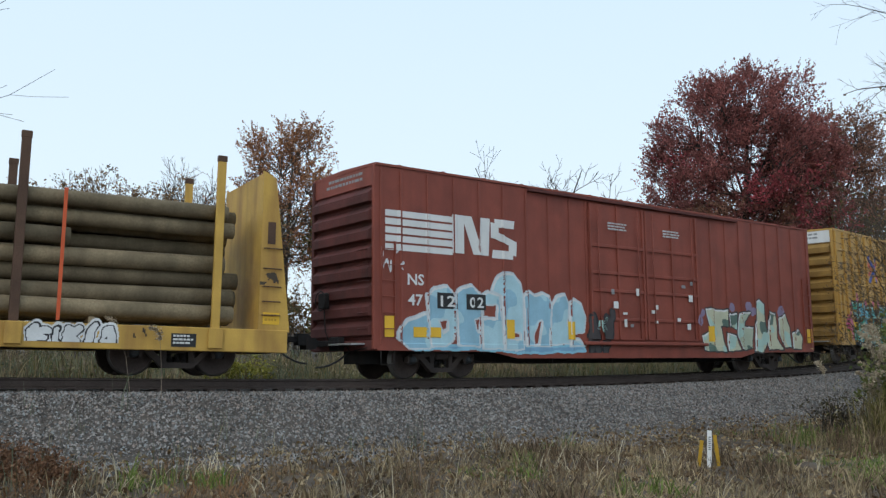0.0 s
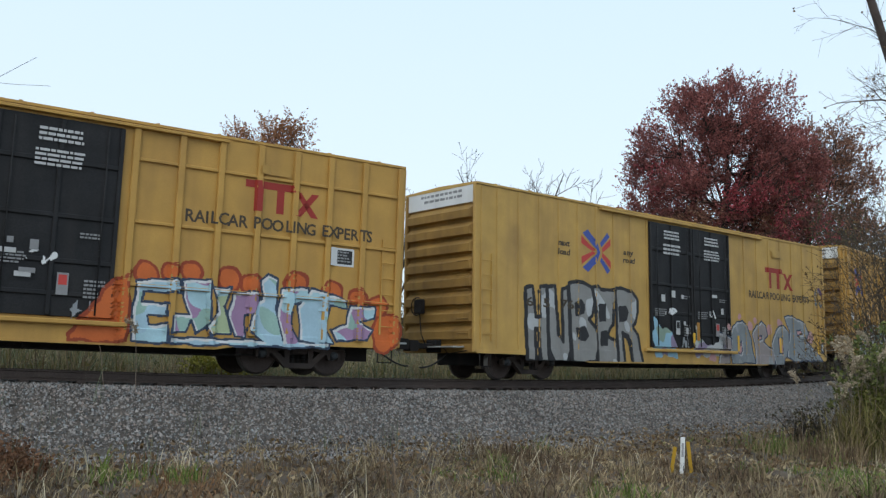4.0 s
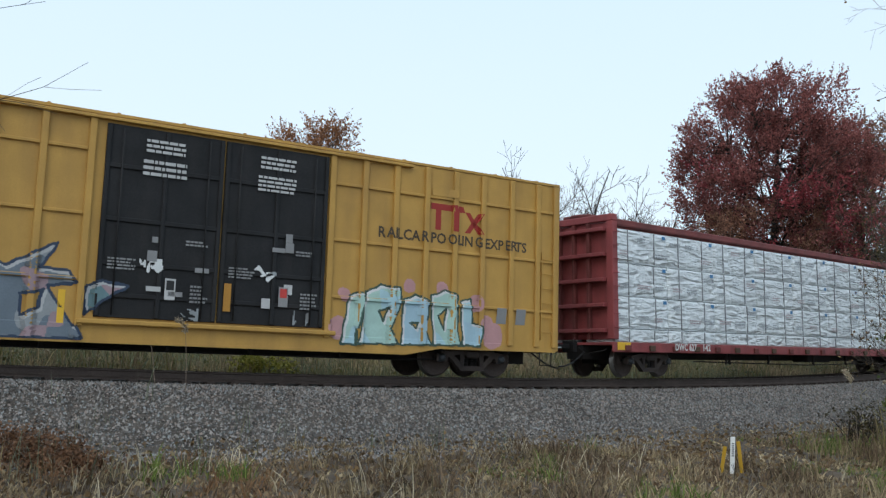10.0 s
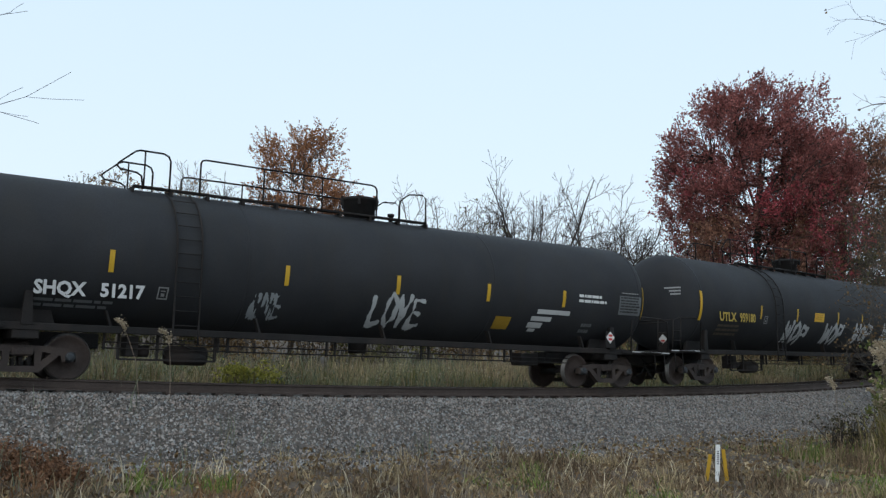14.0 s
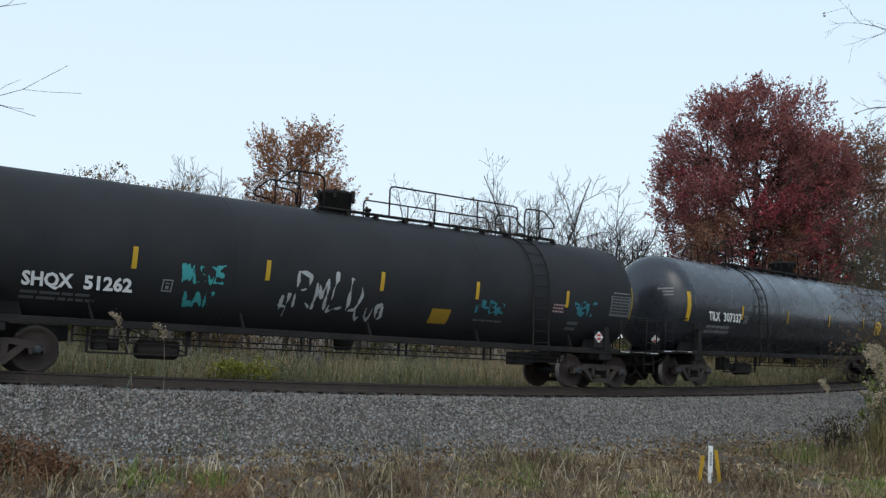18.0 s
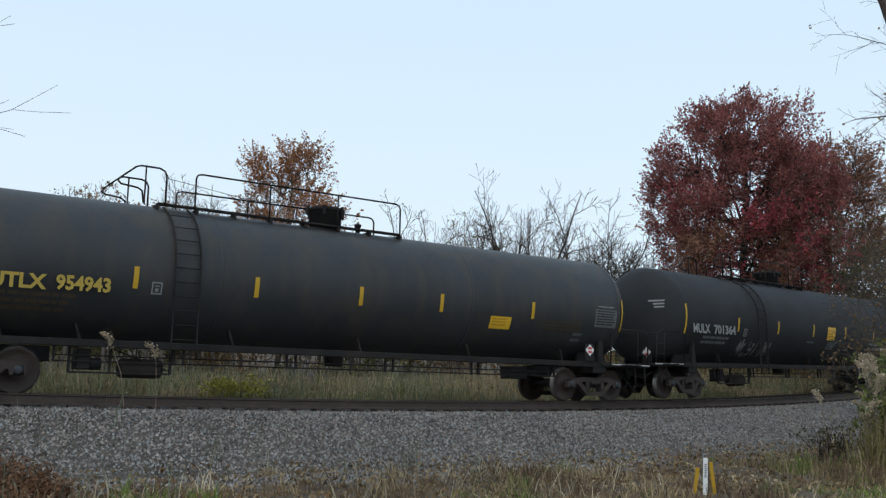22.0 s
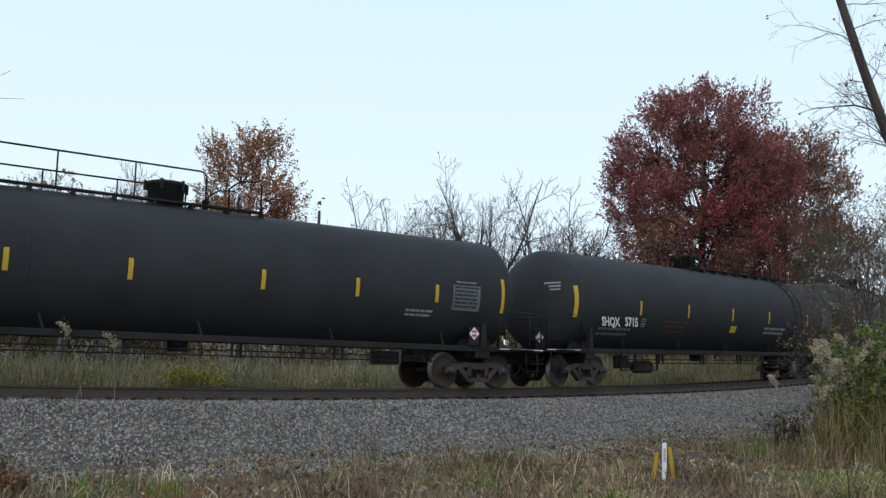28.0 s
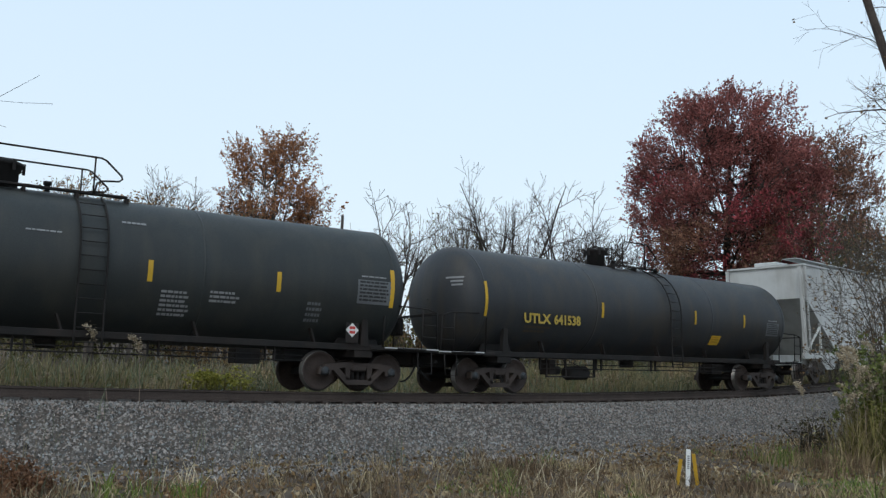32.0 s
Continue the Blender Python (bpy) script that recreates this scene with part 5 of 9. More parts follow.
    panel(pl, 7.57, 8.11, 2.6, 2.93, M["mark_black"], lambda x, z: surf(x, z) - 0.005, "data_face")
    bars(pl, 7.6, 2.62, 0.48, 0.28, 4, M["mark_grey"], lambda x, z: surf(x, z) - 0.01, seed=3)
    TRAIN.append((car, c, 14.1))


def car_three():
    c = 48.72
    posts = [-9.28] + [-8.7 + 0.82 * i for i in range(8)] + [-2.12, 2.6] + [3.59 + 0.84 * i for i in range(7)] + [9.32]
    car, surf = make_boxcar("faded yellow boxcar with slim side seams and silver graffiti", c, -HALF, HALF, M["yellow_old"], M["yellow_end"], M["black_door"], M["white"], posts, [], [-2.05, 0.3, 2.55], DRIBS, M["yellow_old"], post_depth=0.028, post_w=0.035)
    next_load_emblem(car, surf, -4.6, 3.75, 0.66)
    for tx, x, z, w in (("next", -6.3, 3.8, 0.52), ("load", -6.32, 3.54, 0.55), ("any", -3.3, 3.78, 0.46), ("road", -3.32, 3.54, 0.58)):
        letter(car, tx, x, z, 0.17, M["mark_brown"], surf, width=w, slant=0.15)
    g = Mural(car, surf, ("tall pale grey block letter with black outline", ""), 0.07)
    g.letter(0, [(-5.8, 2.74), (-5.24, 2.8), (-4.82, 2.68), (-4.7, 2.24), (-4.8, 1.88), (-4.96, 1.74), (-4.62, 1.46), (-4.56, 0.9), (-4.66, 0.54), (-5.38, 0.46), (-5.68, 0.52)], [(-5.52, 2.16), (-5.3, 2.26), (-5.14, 2.14), (-5.18, 1.92), (-5.5, 1.84)], [(-5.5, 1.44), (-5.14, 1.48), (-5, 1.26), (-5.12, 1.12), (-5.42, 1.18)])
    g.letter(1, [(-4.74, 2.68), (-4.5, 2.7), (-4.38, 2.62), (-3.78, 2.66), (-3.7, 2.44), (-3.8, 2.26), (-3.86, 1.62), (-4.02, 1.44), (-4.12, 1.26), (-3.66, 1.1), (-3.62, 0.48), (-4.54, 0.48), (-4.58, 1.8)], [(-4.46, 2.16), (-4.18, 2.2), (-4.2, 1.74), (-4.44, 1.72)], [(-4.4, 1.36), (-4.14, 1.4), (-4.14, 1.26), (-4.12, 1.02), (-4.38, 1.02)])
    g.letter(0, [(-3.68, 2.7), (-3.44, 2.72), (-2.9, 2.66), (-2.64, 2.44), (-2.62, 2.06), (-2.78, 1.68), (-2.92, 1.62), (-2.64, 1.34), (-2.4, 0.46), (-2.88, 0.46), (-2.98, 1.08), (-3.12, 1.32), (-3.4, 1.42), (-3.3, 0.5), (-3.58, 0.48)], [(-3.52, 2.14), (-3.22, 2.18), (-3.1, 2.02), (-3.2, 1.8), (-3.5, 1.74)])
    g.letter(1, [(-6.72, 2.54), (-6.42, 2.6), (-6.3, 1.24), (-6.06, 1.04), (-6.1, 2.54), (-5.88, 2.62), (-5.78, 0.84), (-5.92, 0.5), (-6.44, 0.5), (-6.64, 0.8)])
    g.letter(0, [(-7.6, 2.48), (-7.34, 2.54), (-7.22, 1.7), (-7, 1.72), (-7.04, 2.56), (-6.78, 2.58), (-6.7, 0.5), (-6.98, 0.5), (-7.06, 1.4), (-7.24, 1.38), (-7.22, 0.5), (-7.52, 0.52)])
    g.paint([SP["pale_grey"], SP["pale_grey"]], [SP["pale"]], SP["black"], seed=4, hole_fill=SP["black"], rough=0.012, drop=0.10)
    letter(car, "6  5  76", -7.6, 2.0, 0.25, M["mark_brown"], lambda x, z: surf(x, z) - 0.006, width=2.0)
    pool_emblem(car, surf, 5.03, 3.3, 1.95, 0.76)
    letter(car, "RAILCAR POOLING EXPERTS", 3.88, 2.89, 0.26, M["mark_brown"], surf, width=4.35)
    g = Mural(car, surf, ("silver-grey bubble letter", "rose puffs behind the letters"), 0.035)
    g.letter(0, [(2.62, 0.52), (2.52, 1.42), (2.74, 1.78), (3.02, 1.96), (3.36, 2.02), (3.7, 1.84), (3.92, 1.42), (4.16, 0.56)], [(3.3, 1.32), (3.36, 0.98), (3.22, 0.86), (3.1, 0.88), (3.22, 1.26)])
    g.letter(1, [(4.02, 1.58), (4.3, 1.88), (4.66, 2.04), (4.94, 1.92), (5.04, 1.56), (4.76, 1.32), (5.4, 1.06), (5.54, 0.7), (5.48, 0.44), (4.2, 0.44), (4.2, 1.02)], [(4.4, 1.52), (4.68, 1.54), (4.68, 1.42), (4.4, 1.36)])
    g.letter(0, [(5.64, 1.74), (5.86, 1.9), (6.24, 1.96), (6.6, 1.72), (6.64, 1.26), (6.36, 0.8), (6.22, 0.72), (6.08, 0.46), (5.56, 0.48), (5.34, 1.28)], [(5.82, 1.5), (6.1, 1.5), (6.1, 0.94), (5.88, 0.92)])
    g.letter(0, [(6.3, 2.3), (6.92, 2.34), (7.84, 2.1), (8.1, 1.72), (7.86, 1.44), (8.7, 1.02), (9.14, 0.7), (7.86, 0.68), (6.94, 0.64), (6.46, 0.8), (6.68, 1.72)], [(7.2, 1.82), (7.5, 1.84), (7.64, 1.68), (7.2, 1.6)])
    g.letter(0, [(9.1, 1.32), (9.4, 1.42), (9.4, 1.02), (9.1, 1)])
    g.letter(1, [(1.62, 1.52), (1.84, 1.56), (2.48, 1.42), (2.52, 0.52), (1.8, 0.5), (2.02, 1.2)])
    g.puff(2.38, 1.76, 0.12)
    g.puff(3.88, 1.86, 0.16)
    g.puff(4.22, 2.08, 0.12)
    g.puff(5.2, 1.78, 0.18)
    g.puff(5.96, 2.02, 0.18)
    g.puff(8.26, 1.56, 0.24)
    g.puff(3.18, 2.16, 0.12)
    g.paint([SP["steel_mid"], SP["mauve_grey"]], [SP["silver"]], SP["ink"], SP["pale"], SP["rose"], seed=5, hole_fill=SP["rose"])
    g = Mural(car, surf, ("pale blue and rose sprayed smear", "white and rose spray on the door"), 0.0)
    g.letter(0, [(-1.9, 1.9), (-1.5, 1.62), (-0.95, 1.5), (-0.7, 1.15), (-0.6, 0.7), (-1.7, 0.7), (-2.0, 1.2)])
    g.letter(1, [(0.4, 1.75), (0.62, 1.3), (1.1, 1.1), (1.7, 1.25), (2.05, 1.55), (2.3, 0.75), (0.5, 0.7), (0.3, 1.2)])
    g.letter(2, [(1.2, 1.0), (1.65, 0.95), (1.7, 0.62), (1.25, 0.62)])
    g.paint([SP["ice_blue"], SP["pale"], SP["rose"]], [SP["mint_dull"], SP["lilac"]], SP["smoke"], seed=12, rough=0.06)
    graffiti(car, "***", 8.72, 9.3, 2.75, 3.5, 0.035, [SP["purple"], SP["steel"], None, None, None], surf, 6, rim=0)
    panel(car, 5.5, 6.25, 4.46, 4.72, M["yellow_old"], lambda x, z: surf(x, z) - 0.05, "route_board")
    reflectors(car, lambda x, z: surf(x, z) - 0.008, (0.2, 3.03, 5.9, 8.78), (0.95, 1.5))
    door_stencils(car, surf, [-2.05, 0.3, 2.55], 17)
    TRAIN.append((car, c, 14.1))


def car_four():
    c = 69.42
    car, surf = new_boxcar(c, "mustard yellow boxcar with black doors and pale and cyan graffiti")
    panel(car, -8.7, -8.0, 2.02, 2.45, M["white"], lambda x, z: surf(x, z) - 0.002, "number_patch", 6)
    for tx, x, z, w, m in (("TB", -8.58, 2.55, 0.52, "mark_brown"), ("OX", -7.78, 2.53, 0.58, "mark_brown"), ("63", -8.58, 2.12, 0.44, "mark_black"), ("84", -7.73, 2.06, 0.5, "mark_brown"), ("91", -6.77, 2.04, 0.42, "mark_brown")):
        letter(car, tx, x, z, 0.27, M[m], lambda x, z: surf(x, z) - 0.008, width=w, slant=0.15)
    panel(car, -5.0, -4.48, 2.55, 2.92, M["mark_black"], surf, "dark_patch")
    box_mark(car, -6.7, 2.54, 0.22, surf, M["mark_brown"])
    for tx, x, z, w in (("next", -8.6, 3.84, 0.56), ("load", -8.58, 3.58, 0.52), ("any", -5.97, 3.83, 0.48), ("road", -5.98, 3.56, 0.64)):
        letter(car, tx, x, z, 0.18, M["mark_brown"], surf, width=w, slant=0.2)
    next_load_emblem(car, surf, -7.02, 3.77, 0.63)
    pool_emblem(car, surf, 5.25, 3.66, 1.62, 0.62)
    letter(car, "RAILCAR POOLING EXPERTS", 3.87, 3.26, 0.27, M["mark_brown"], surf, width=4.5)
    for x in (-6.0, 5.4):
        panel(car, x, x + 0.72, 4.42, 4.62, M["yellow"], lambda x, z: surf(x, z) - 0.05, "route_board")
    g = Mural(car, surf, ("dark green field of a graffiti piece with white slashes", "dull pink puffs"), 0.03)
    g.letter(0, [(-7.08, 1.58), (-6.46, 1.64), (-6.08, 1.9), (-4.64, 1.94), (-4.02, 1.92), (-2.26, 1.94), (-2.32, 1.46), (-2.18, 1.1), (-1.9, 0.6), (-6.68, 0.6), (-7.36, 0.74)])
    g.stroke(0.02, [(-7.02, 1.54), (-7.16, 1.16), (-7.36, 0.76)])
    g.stroke(0.02, [(-6.4, 1.56), (-6.88, 0.92)])
    g.stroke(0.04, [(-6.3, 1.04), (-6.64, 0.64)])
    g.stroke(0.04, [(-6.08, 1.7), (-5.82, 1.16), (-5.56, 0.66)])
    g.stroke(0.04, [(-6.04, 1.88), (-6.52, 1.44)])
    g.stroke(0.04, [(-5, 1.8), (-5.28, 1.52), (-5.36, 1.1), (-5.28, 0.78), (-4.94, 0.66), (-4.66, 0.9), (-4.62, 1.42), (-4.78, 1.72), (-5, 1.8)])
    g.stroke(0.02, [(-4.06, 1.86), (-4.22, 1.3), (-4.34, 0.74)])
    g.stroke(0.04, [(-4.02, 1.8), (-3.88, 1.38), (-3.68, 1.14)])
    g.stroke(0.04, [(-3.18, 1.86), (-3.28, 1.42), (-3.44, 1.1)])
    g.stroke(0.04, [(-2.96, 1.42), (-3.34, 0.94)])
    g.stroke(0.04, [(-3.18, 1.86), (-2.88, 1.36), (-2.48, 0.86)])
    g.stroke(0.04, [(-2.26, 1.9), (-2.72, 1.52)])
    g.stroke(0.02, [(-5.8, 1.22), (-5.4, 1.2)])
    g.stroke(0.02, [(-6.04, 1.92), (-5.08, 1.94), (-4.32, 1.84), (-2.26, 1.94)])
    g.stroke(0.02, [(-2.32, 1.14), (-1.96, 0.66)])
    g.stroke(0.02, [(-4.06, 1.08), (-4.02, 0.6)])
    g.stroke(0.02, [(-6.38, 0.62), (-6, 0.64)])
    g.stroke(0.02, [(-2.86, 0.92), (-3, 0.6)])
    g.puff(-6.4, 1.76, 0.14)
    g.puff(-4.88, 1.96, 0.14)
    g.puff(-3.94, 2, 0.1)
    g.puff(-3.1, 2.02, 0.14)
    g.puff(-7.58, 0.88, 0.18)
    g.puff(-7.34, 1.08, 0.14)
    g.puff(-6.6, 1.58, 0.12)
    g.paint([SP["green_mid"]], [SP["moss"]], SP["black"], None, SP["rose_dull"], SP["smoke"], SP["white"], seed=6)
    g = Mural(car, surf, ("bright cyan graffiti letter", "purple puffs behind the letters"), 0.045)
    g.letter(0, [(2.84, 2.08), (2.98, 2.32), (3.72, 2.24), (4.66, 2.2), (4.6, 1.92), (3.9, 1.88), (3.9, 0.84), (3.44, 0.8), (3.32, 1.64), (3.08, 1.66)])
    g.letter(1, [(4.7, 1.92), (4.4, 1.26), (4.26, 1.8), (3.96, 1.78), (4.06, 1.06), (4.4, 0.86), (4.92, 0.84), (5.08, 1.1), (5.3, 0.88), (5.62, 0.9), (5.64, 2.18), (5.08, 2.28), (4.98, 1.96), (5.14, 1.78), (4.86, 1.14)])
    g.letter(0, [(5.68, 1.96), (5.64, 2.34), (5.84, 2.26), (6.04, 2.38), (6.26, 2.38), (6.3, 2), (5.76, 1.62), (6.16, 1.6), (6.2, 0.72), (5.74, 0.68), (5.66, 0.86)])
    g.letter(1, [(6.36, 2.2), (7.28, 2.38), (7.24, 1.84), (6.86, 1.66), (6.86, 1.22), (7.3, 1.36), (7.54, 0.98), (7.28, 0.74), (6.34, 0.7), (6.28, 1.52)])
    g.letter(0, [(7.34, 1.88), (8.1, 2.4), (8.5, 2.38), (8.5, 1.84), (7.88, 1.58), (7.74, 1.24), (8.48, 1.48), (9, 1.76), (9.2, 0.88), (7.52, 0.74), (7.54, 1.3), (7.3, 1.42)])
    g.letter(1, [(3.44, 0.76), (9.2, 0.84), (9.24, 0.72), (3.44, 0.6)])
    g.puff(3.98, 2.32, 0.18)
    g.puff(4.44, 2.26, 0.16)
    g.puff(4.84, 2.28, 0.2)
    g.puff(6.5, 2.38, 0.18)
    g.puff(7.4, 2.36, 0.22)
    g.puff(8.8, 1.9, 0.32)
    g.puff(9.24, 1.74, 0.26)
    g.puff(3.72, 2.3, 0.12)
    g.block([(3.32, 1.36), (3.04, 1.26), (2.84, 0.84), (2.84, 0.62), (3.44, 0.6)])
    g.paint([SP["cyan"], SP["cyan"]], [SP["sky_pale"], SP["cyan_deep"]], SP["ink"], SP["white"], SP["purple"], seed=9, drop=0.05)
    graffiti(car, "O", -6.02, -5.36, 1.98, 2.42, 0.016, [SP["pale"], SP["pale"], None, None, None], surf, 2, 0.016, rim=0, wild=0.01, label="pale sprayed oval ring")
    door_stencils(car, surf, DOORS, 29)
    reflectors(car, surf, (-5.6, -8.45), (0.75, 1.5))
    TRAIN.append((car, c, 14.1))


def car_five():
    c = 90.12
    car, surf = new_boxcar(c, "mustard yellow boxcar with black doors and blue-grey graffiti")
    for tx, x, z, w in (("TB", -8.62, 2.49, 0.58), ("OX", -7.69, 2.49, 0.58), ("63", -8.6, 2.05, 0.52), ("97", -7.57, 2.04, 0.44), ("26", -6.63, 2.04, 0.54)):
        letter(car, tx, x, z, 0.28, M["mark_brown"], surf, width=w, slant=0.15)
    box_mark(car, -6.55, 2.5, 0.22, surf, M["mark_brown"])
    for tx, x, z, w in (("next", -8.6, 3.77, 0.56), ("load", -8.62, 3.55, 0.55), ("any", -5.78, 3.75, 0.53), ("road", -5.78, 3.54, 0.64)):
        letter(car, tx, x, z, 0.18, M["mark_brown"], surf, width=w, slant=0.2)
    next_load_emblem(car, surf, -6.9, 3.74, 0.65)
    pool_emblem(car, surf, 5.44, 3.58, 1.6, 0.66)
    letter(car, "RAILCAR POOLING EXPERTS", 4.07, 3.25, 0.26, M["mark_brown"], surf, width=4.35)
    for x in (-5.6, 5.5):
        panel(car, x, x + 0.72, 4.42, 4.62, M["yellow"], lambda x, z: surf(x, z) - 0.05, "route_board")
    g = Mural(car, surf, ("spiky blue-grey graffiti letter", ""), 0.035)
    g.letter(0, [(-8.82, 1.96), (-8.08, 1.94), (-7.96, 2.34), (-7.7, 2.42), (-7.64, 1.98), (-7.9, 1.52), (-8.64, 1.72)])
    g.letter(2, [(-9.34, 1.14), (-8.88, 1.28), (-8.62, 1.06), (-9.38, 1)])
    g.letter(0, [(-7.82, 1.46), (-7.56, 1.8), (-7.2, 2), (-6.7, 2.36), (-6.84, 1.9), (-6.98, 1.64), (-6.8, 0.68), (-7.72, 0.68)], [(-7.5, 1.22), (-7.38, 1.22), (-7.36, 0.98), (-7.46, 1)])
    g.letter(2, [(-6.88, 1.64), (-6.24, 1.94), (-5.86, 2.1), (-5.92, 1.62), (-6.38, 1.4), (-6.14, 1.22), (-6.44, 1.08), (-5.96, 0.56), (-6.76, 0.72)])
    g.letter(1, [(-5.82, 1.96), (-4.82, 2.24), (-5.3, 1.72), (-5.44, 1.42), (-4.96, 1.2), (-5.48, 1.16), (-5.26, 0.58), (-5.82, 0.62)])
    g.letter(2, [(-4.9, 1.82), (-4.42, 2.2), (-4.24, 1.92), (-4.32, 1.58), (-4.92, 0.8), (-4.46, 0.64), (-5.18, 0.62)])
    g.letter(0, [(-4.38, 2.12), (-3.9, 1.88), (-3.56, 2.1), (-2.98, 2.42), (-3.28, 1.9), (-2.74, 1.86), (-2.62, 1.66), (-3.1, 1.56), (-2.74, 1), (-2.5, 0.7), (-4.38, 0.64), (-4.64, 1.08), (-4.22, 1.36)], [(-3.62, 1.4), (-3.18, 1.48), (-3.24, 1.12), (-3.54, 0.98)])
    g.letter(2, [(-2.38, 1.6), (-2.1, 1.72), (-1.62, 1.64), (-2.18, 1.24), (-2.4, 1.02)])
    g.letter(1, [(-8.62, 1.18), (-8.22, 1.38), (-7.88, 1.4), (-7.72, 0.72), (-8.54, 0.68)])
    g.letter(0, [(-5.42, 0.78), (-2.54, 0.82), (-2.4, 0.56), (-5.42, 0.52)])
    g.paint([SP["slate"], SP["rose_grey"], SP["teal_grey"]], [SP["steel"], SP["silver"], SP["rose_grey"]], SP["ink"], SP["pale"], seed=4, drop=0.06)
    g = Mural(car, surf, ("pale mint graffiti letter", "pink puffs behind the letters"), 0.03)
    g.letter(0, [(3.38, 1.8), (3.8, 1.92), (3.74, 1.64), (3.54, 0.68), (3.2, 0.68)])
    g.letter(0, [(3.8, 1.9), (4.18, 2.08), (4.72, 2.08), (4.74, 1.68), (4.46, 1.08), (4.7, 0.72), (3.62, 0.7)], [(4.16, 1.48), (4.42, 1.58), (4.28, 1.24)])
    g.letter(1, [(4.8, 1.78), (5.12, 1.92), (5.52, 1.8), (5.46, 1.1), (5.6, 0.74), (4.78, 0.72)], [(5, 1.24), (5.26, 1.28), (5.18, 1.1)])
    g.letter(0, [(5.58, 1.94), (5.98, 2.08), (6.34, 1.98), (6.36, 1.14), (6.44, 0.76), (5.66, 0.74)], [(5.78, 1.46), (6, 1.62), (5.96, 1.12)])
    g.letter(1, [(6.44, 1.84), (6.72, 1.94), (6.78, 1.32), (7.06, 1.24), (6.98, 0.76), (6.5, 0.76)])
    g.puff(3.24, 1.82, 0.16)
    g.puff(4.94, 2.12, 0.16)
    g.puff(6.88, 1.82, 0.22)
    g.puff(3.12, 1.04, 0.26)
    g.puff(7.4, 1.04, 0.34)
    g.puff(7.2, 1.34, 0.22)
    g.puff(5.86, 2.12, 0.18)
    g.paint([SP["mint_pale"], SP["ice"]], [SP["ice_pale"]], SP["green"], SP["white"], SP["pink_pale"], SP["rose"], seed=2)
    door_stencils(car, surf, DOORS, 37)
    reflectors(car, surf, (-8.5, -5.25, -2.9), (0.8, 1.5))
    for x in (7.5, 8.1):
        panel(car, x, x + 0.3, 1.35, 1.75, M["mark_grey"], surf, "data_plate", 1)
    TRAIN.append((car, c, 14.1))


def car_one():
    c = 6.21
    h = 9.25
    posts = [-9.15, -8.55] + [-7.73 + 0.84 * i for i in range(7)] + [-2.03, 3.2] + [3.9 + 0.8 * i for i in range(7)] + [9.7]
    doors = [-1.95, 0.5, 3.12]
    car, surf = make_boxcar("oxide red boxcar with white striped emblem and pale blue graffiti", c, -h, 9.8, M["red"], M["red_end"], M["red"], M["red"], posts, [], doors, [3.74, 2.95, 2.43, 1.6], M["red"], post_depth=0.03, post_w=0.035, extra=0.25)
    # white stripes running into two heavy slanted blocks
    for k in range(5):
        z = 3.09 + k * 0.207
        quad(car, [(-9.02, z), (-6.95, z), (-6.95, z + 0.155), (-9.02, z + 0.155)], M["mark_white"], surf, "emblem_stripe")

    def white(pts):
        quad(car, [(-6.95 + (x + 6.62) * 0.96, z) for x, z in pts], M["mark_white"], lambda x, z: surf(x, z) - 0.003)
    white([(-6.62, 3.15), (-6.22, 3.15), (-6.22, 4.14), (-6.62, 4.14)])
    white([(-6.3, 4.14), (-5.95, 4.14), (-5.55, 3.15), (-5.9, 3.15)])
    white([(-5.72, 3.15), (-5.36, 3.15), (-5.3, 4.14), (-5.66, 4.14)])
    for k, pts in enumerate((((-5.52, 3.93), (-4.84, 3.93), (-4.80, 4.15), (-5.52, 4.15)), ((-5.66, 3.64), (-5.38, 3.60), (-5.38, 4.0), (-5.66, 4.06)), ((-5.66, 3.66), (-4.82, 3.42), (-4.74, 3.58), (-5.40, 3.80)), ((-5.04, 3.22), (-4.76, 3.2), (-4.74, 3.58), (-5.02, 3.62)), ((-5.64, 3.10), (-4.88, 3.10), (-4.88, 3.32), (-5.60, 3.32)))):
        quad(car, pts, M["mark_white"], lambda x, z, d=0.004 + 0.0015 * k: surf(x, z) - d)
    graffiti(car, "WE", -9.08, -8.5, 2.62, 3.14, 0.024, [SP["white"], SP["white"], None, None, None], surf, 7, 0.018, rim=0, wild=0.12)
    letter(car, "NS", -8.36, 2.28, 0.27, M["mark_white"], surf, width=0.5)
    for tx, x in (("47", -8.36), ("12", -7.36), ("02", -6.42)):
        if tx != "47":
            panel(car, x - 0.1, x + 0.55, 1.72, 2.12, M["mark_black"], lambda a, b: surf(a, b) - 0.010, "number_patch")
        letter(car, tx, x, 1.78, 0.27, M["mark_white"], lambda a, b: surf(a, b) - 0.017, width=0.45)
    g = Mural(car, surf, ("pale blue and white bubble letter", "blue sprayed band"), 0.028)
    g.letter(0, [(-7.68, 0.76), (-7.8, 2.06), (-7.56, 2.24), (-7.14, 2.32), (-6.96, 2.16), (-6.86, 1.8), (-6.84, 1.3), (-6.96, 0.94), (-7.2, 0.78)], [(-7.44, 1.44), (-7.14, 1.44), (-7.16, 1.22), (-7.3, 1.14)])
    g.letter(1, [(-6.8, 0.82), (-6.88, 2.16), (-6.68, 2.3), (-6.34, 2.36), (-6.06, 2.16), (-6.04, 1.34), (-6.1, 0.78)], [(-6.26, 1.48), (-6.06, 1.52), (-6.1, 1.18), (-6.18, 1.2)])
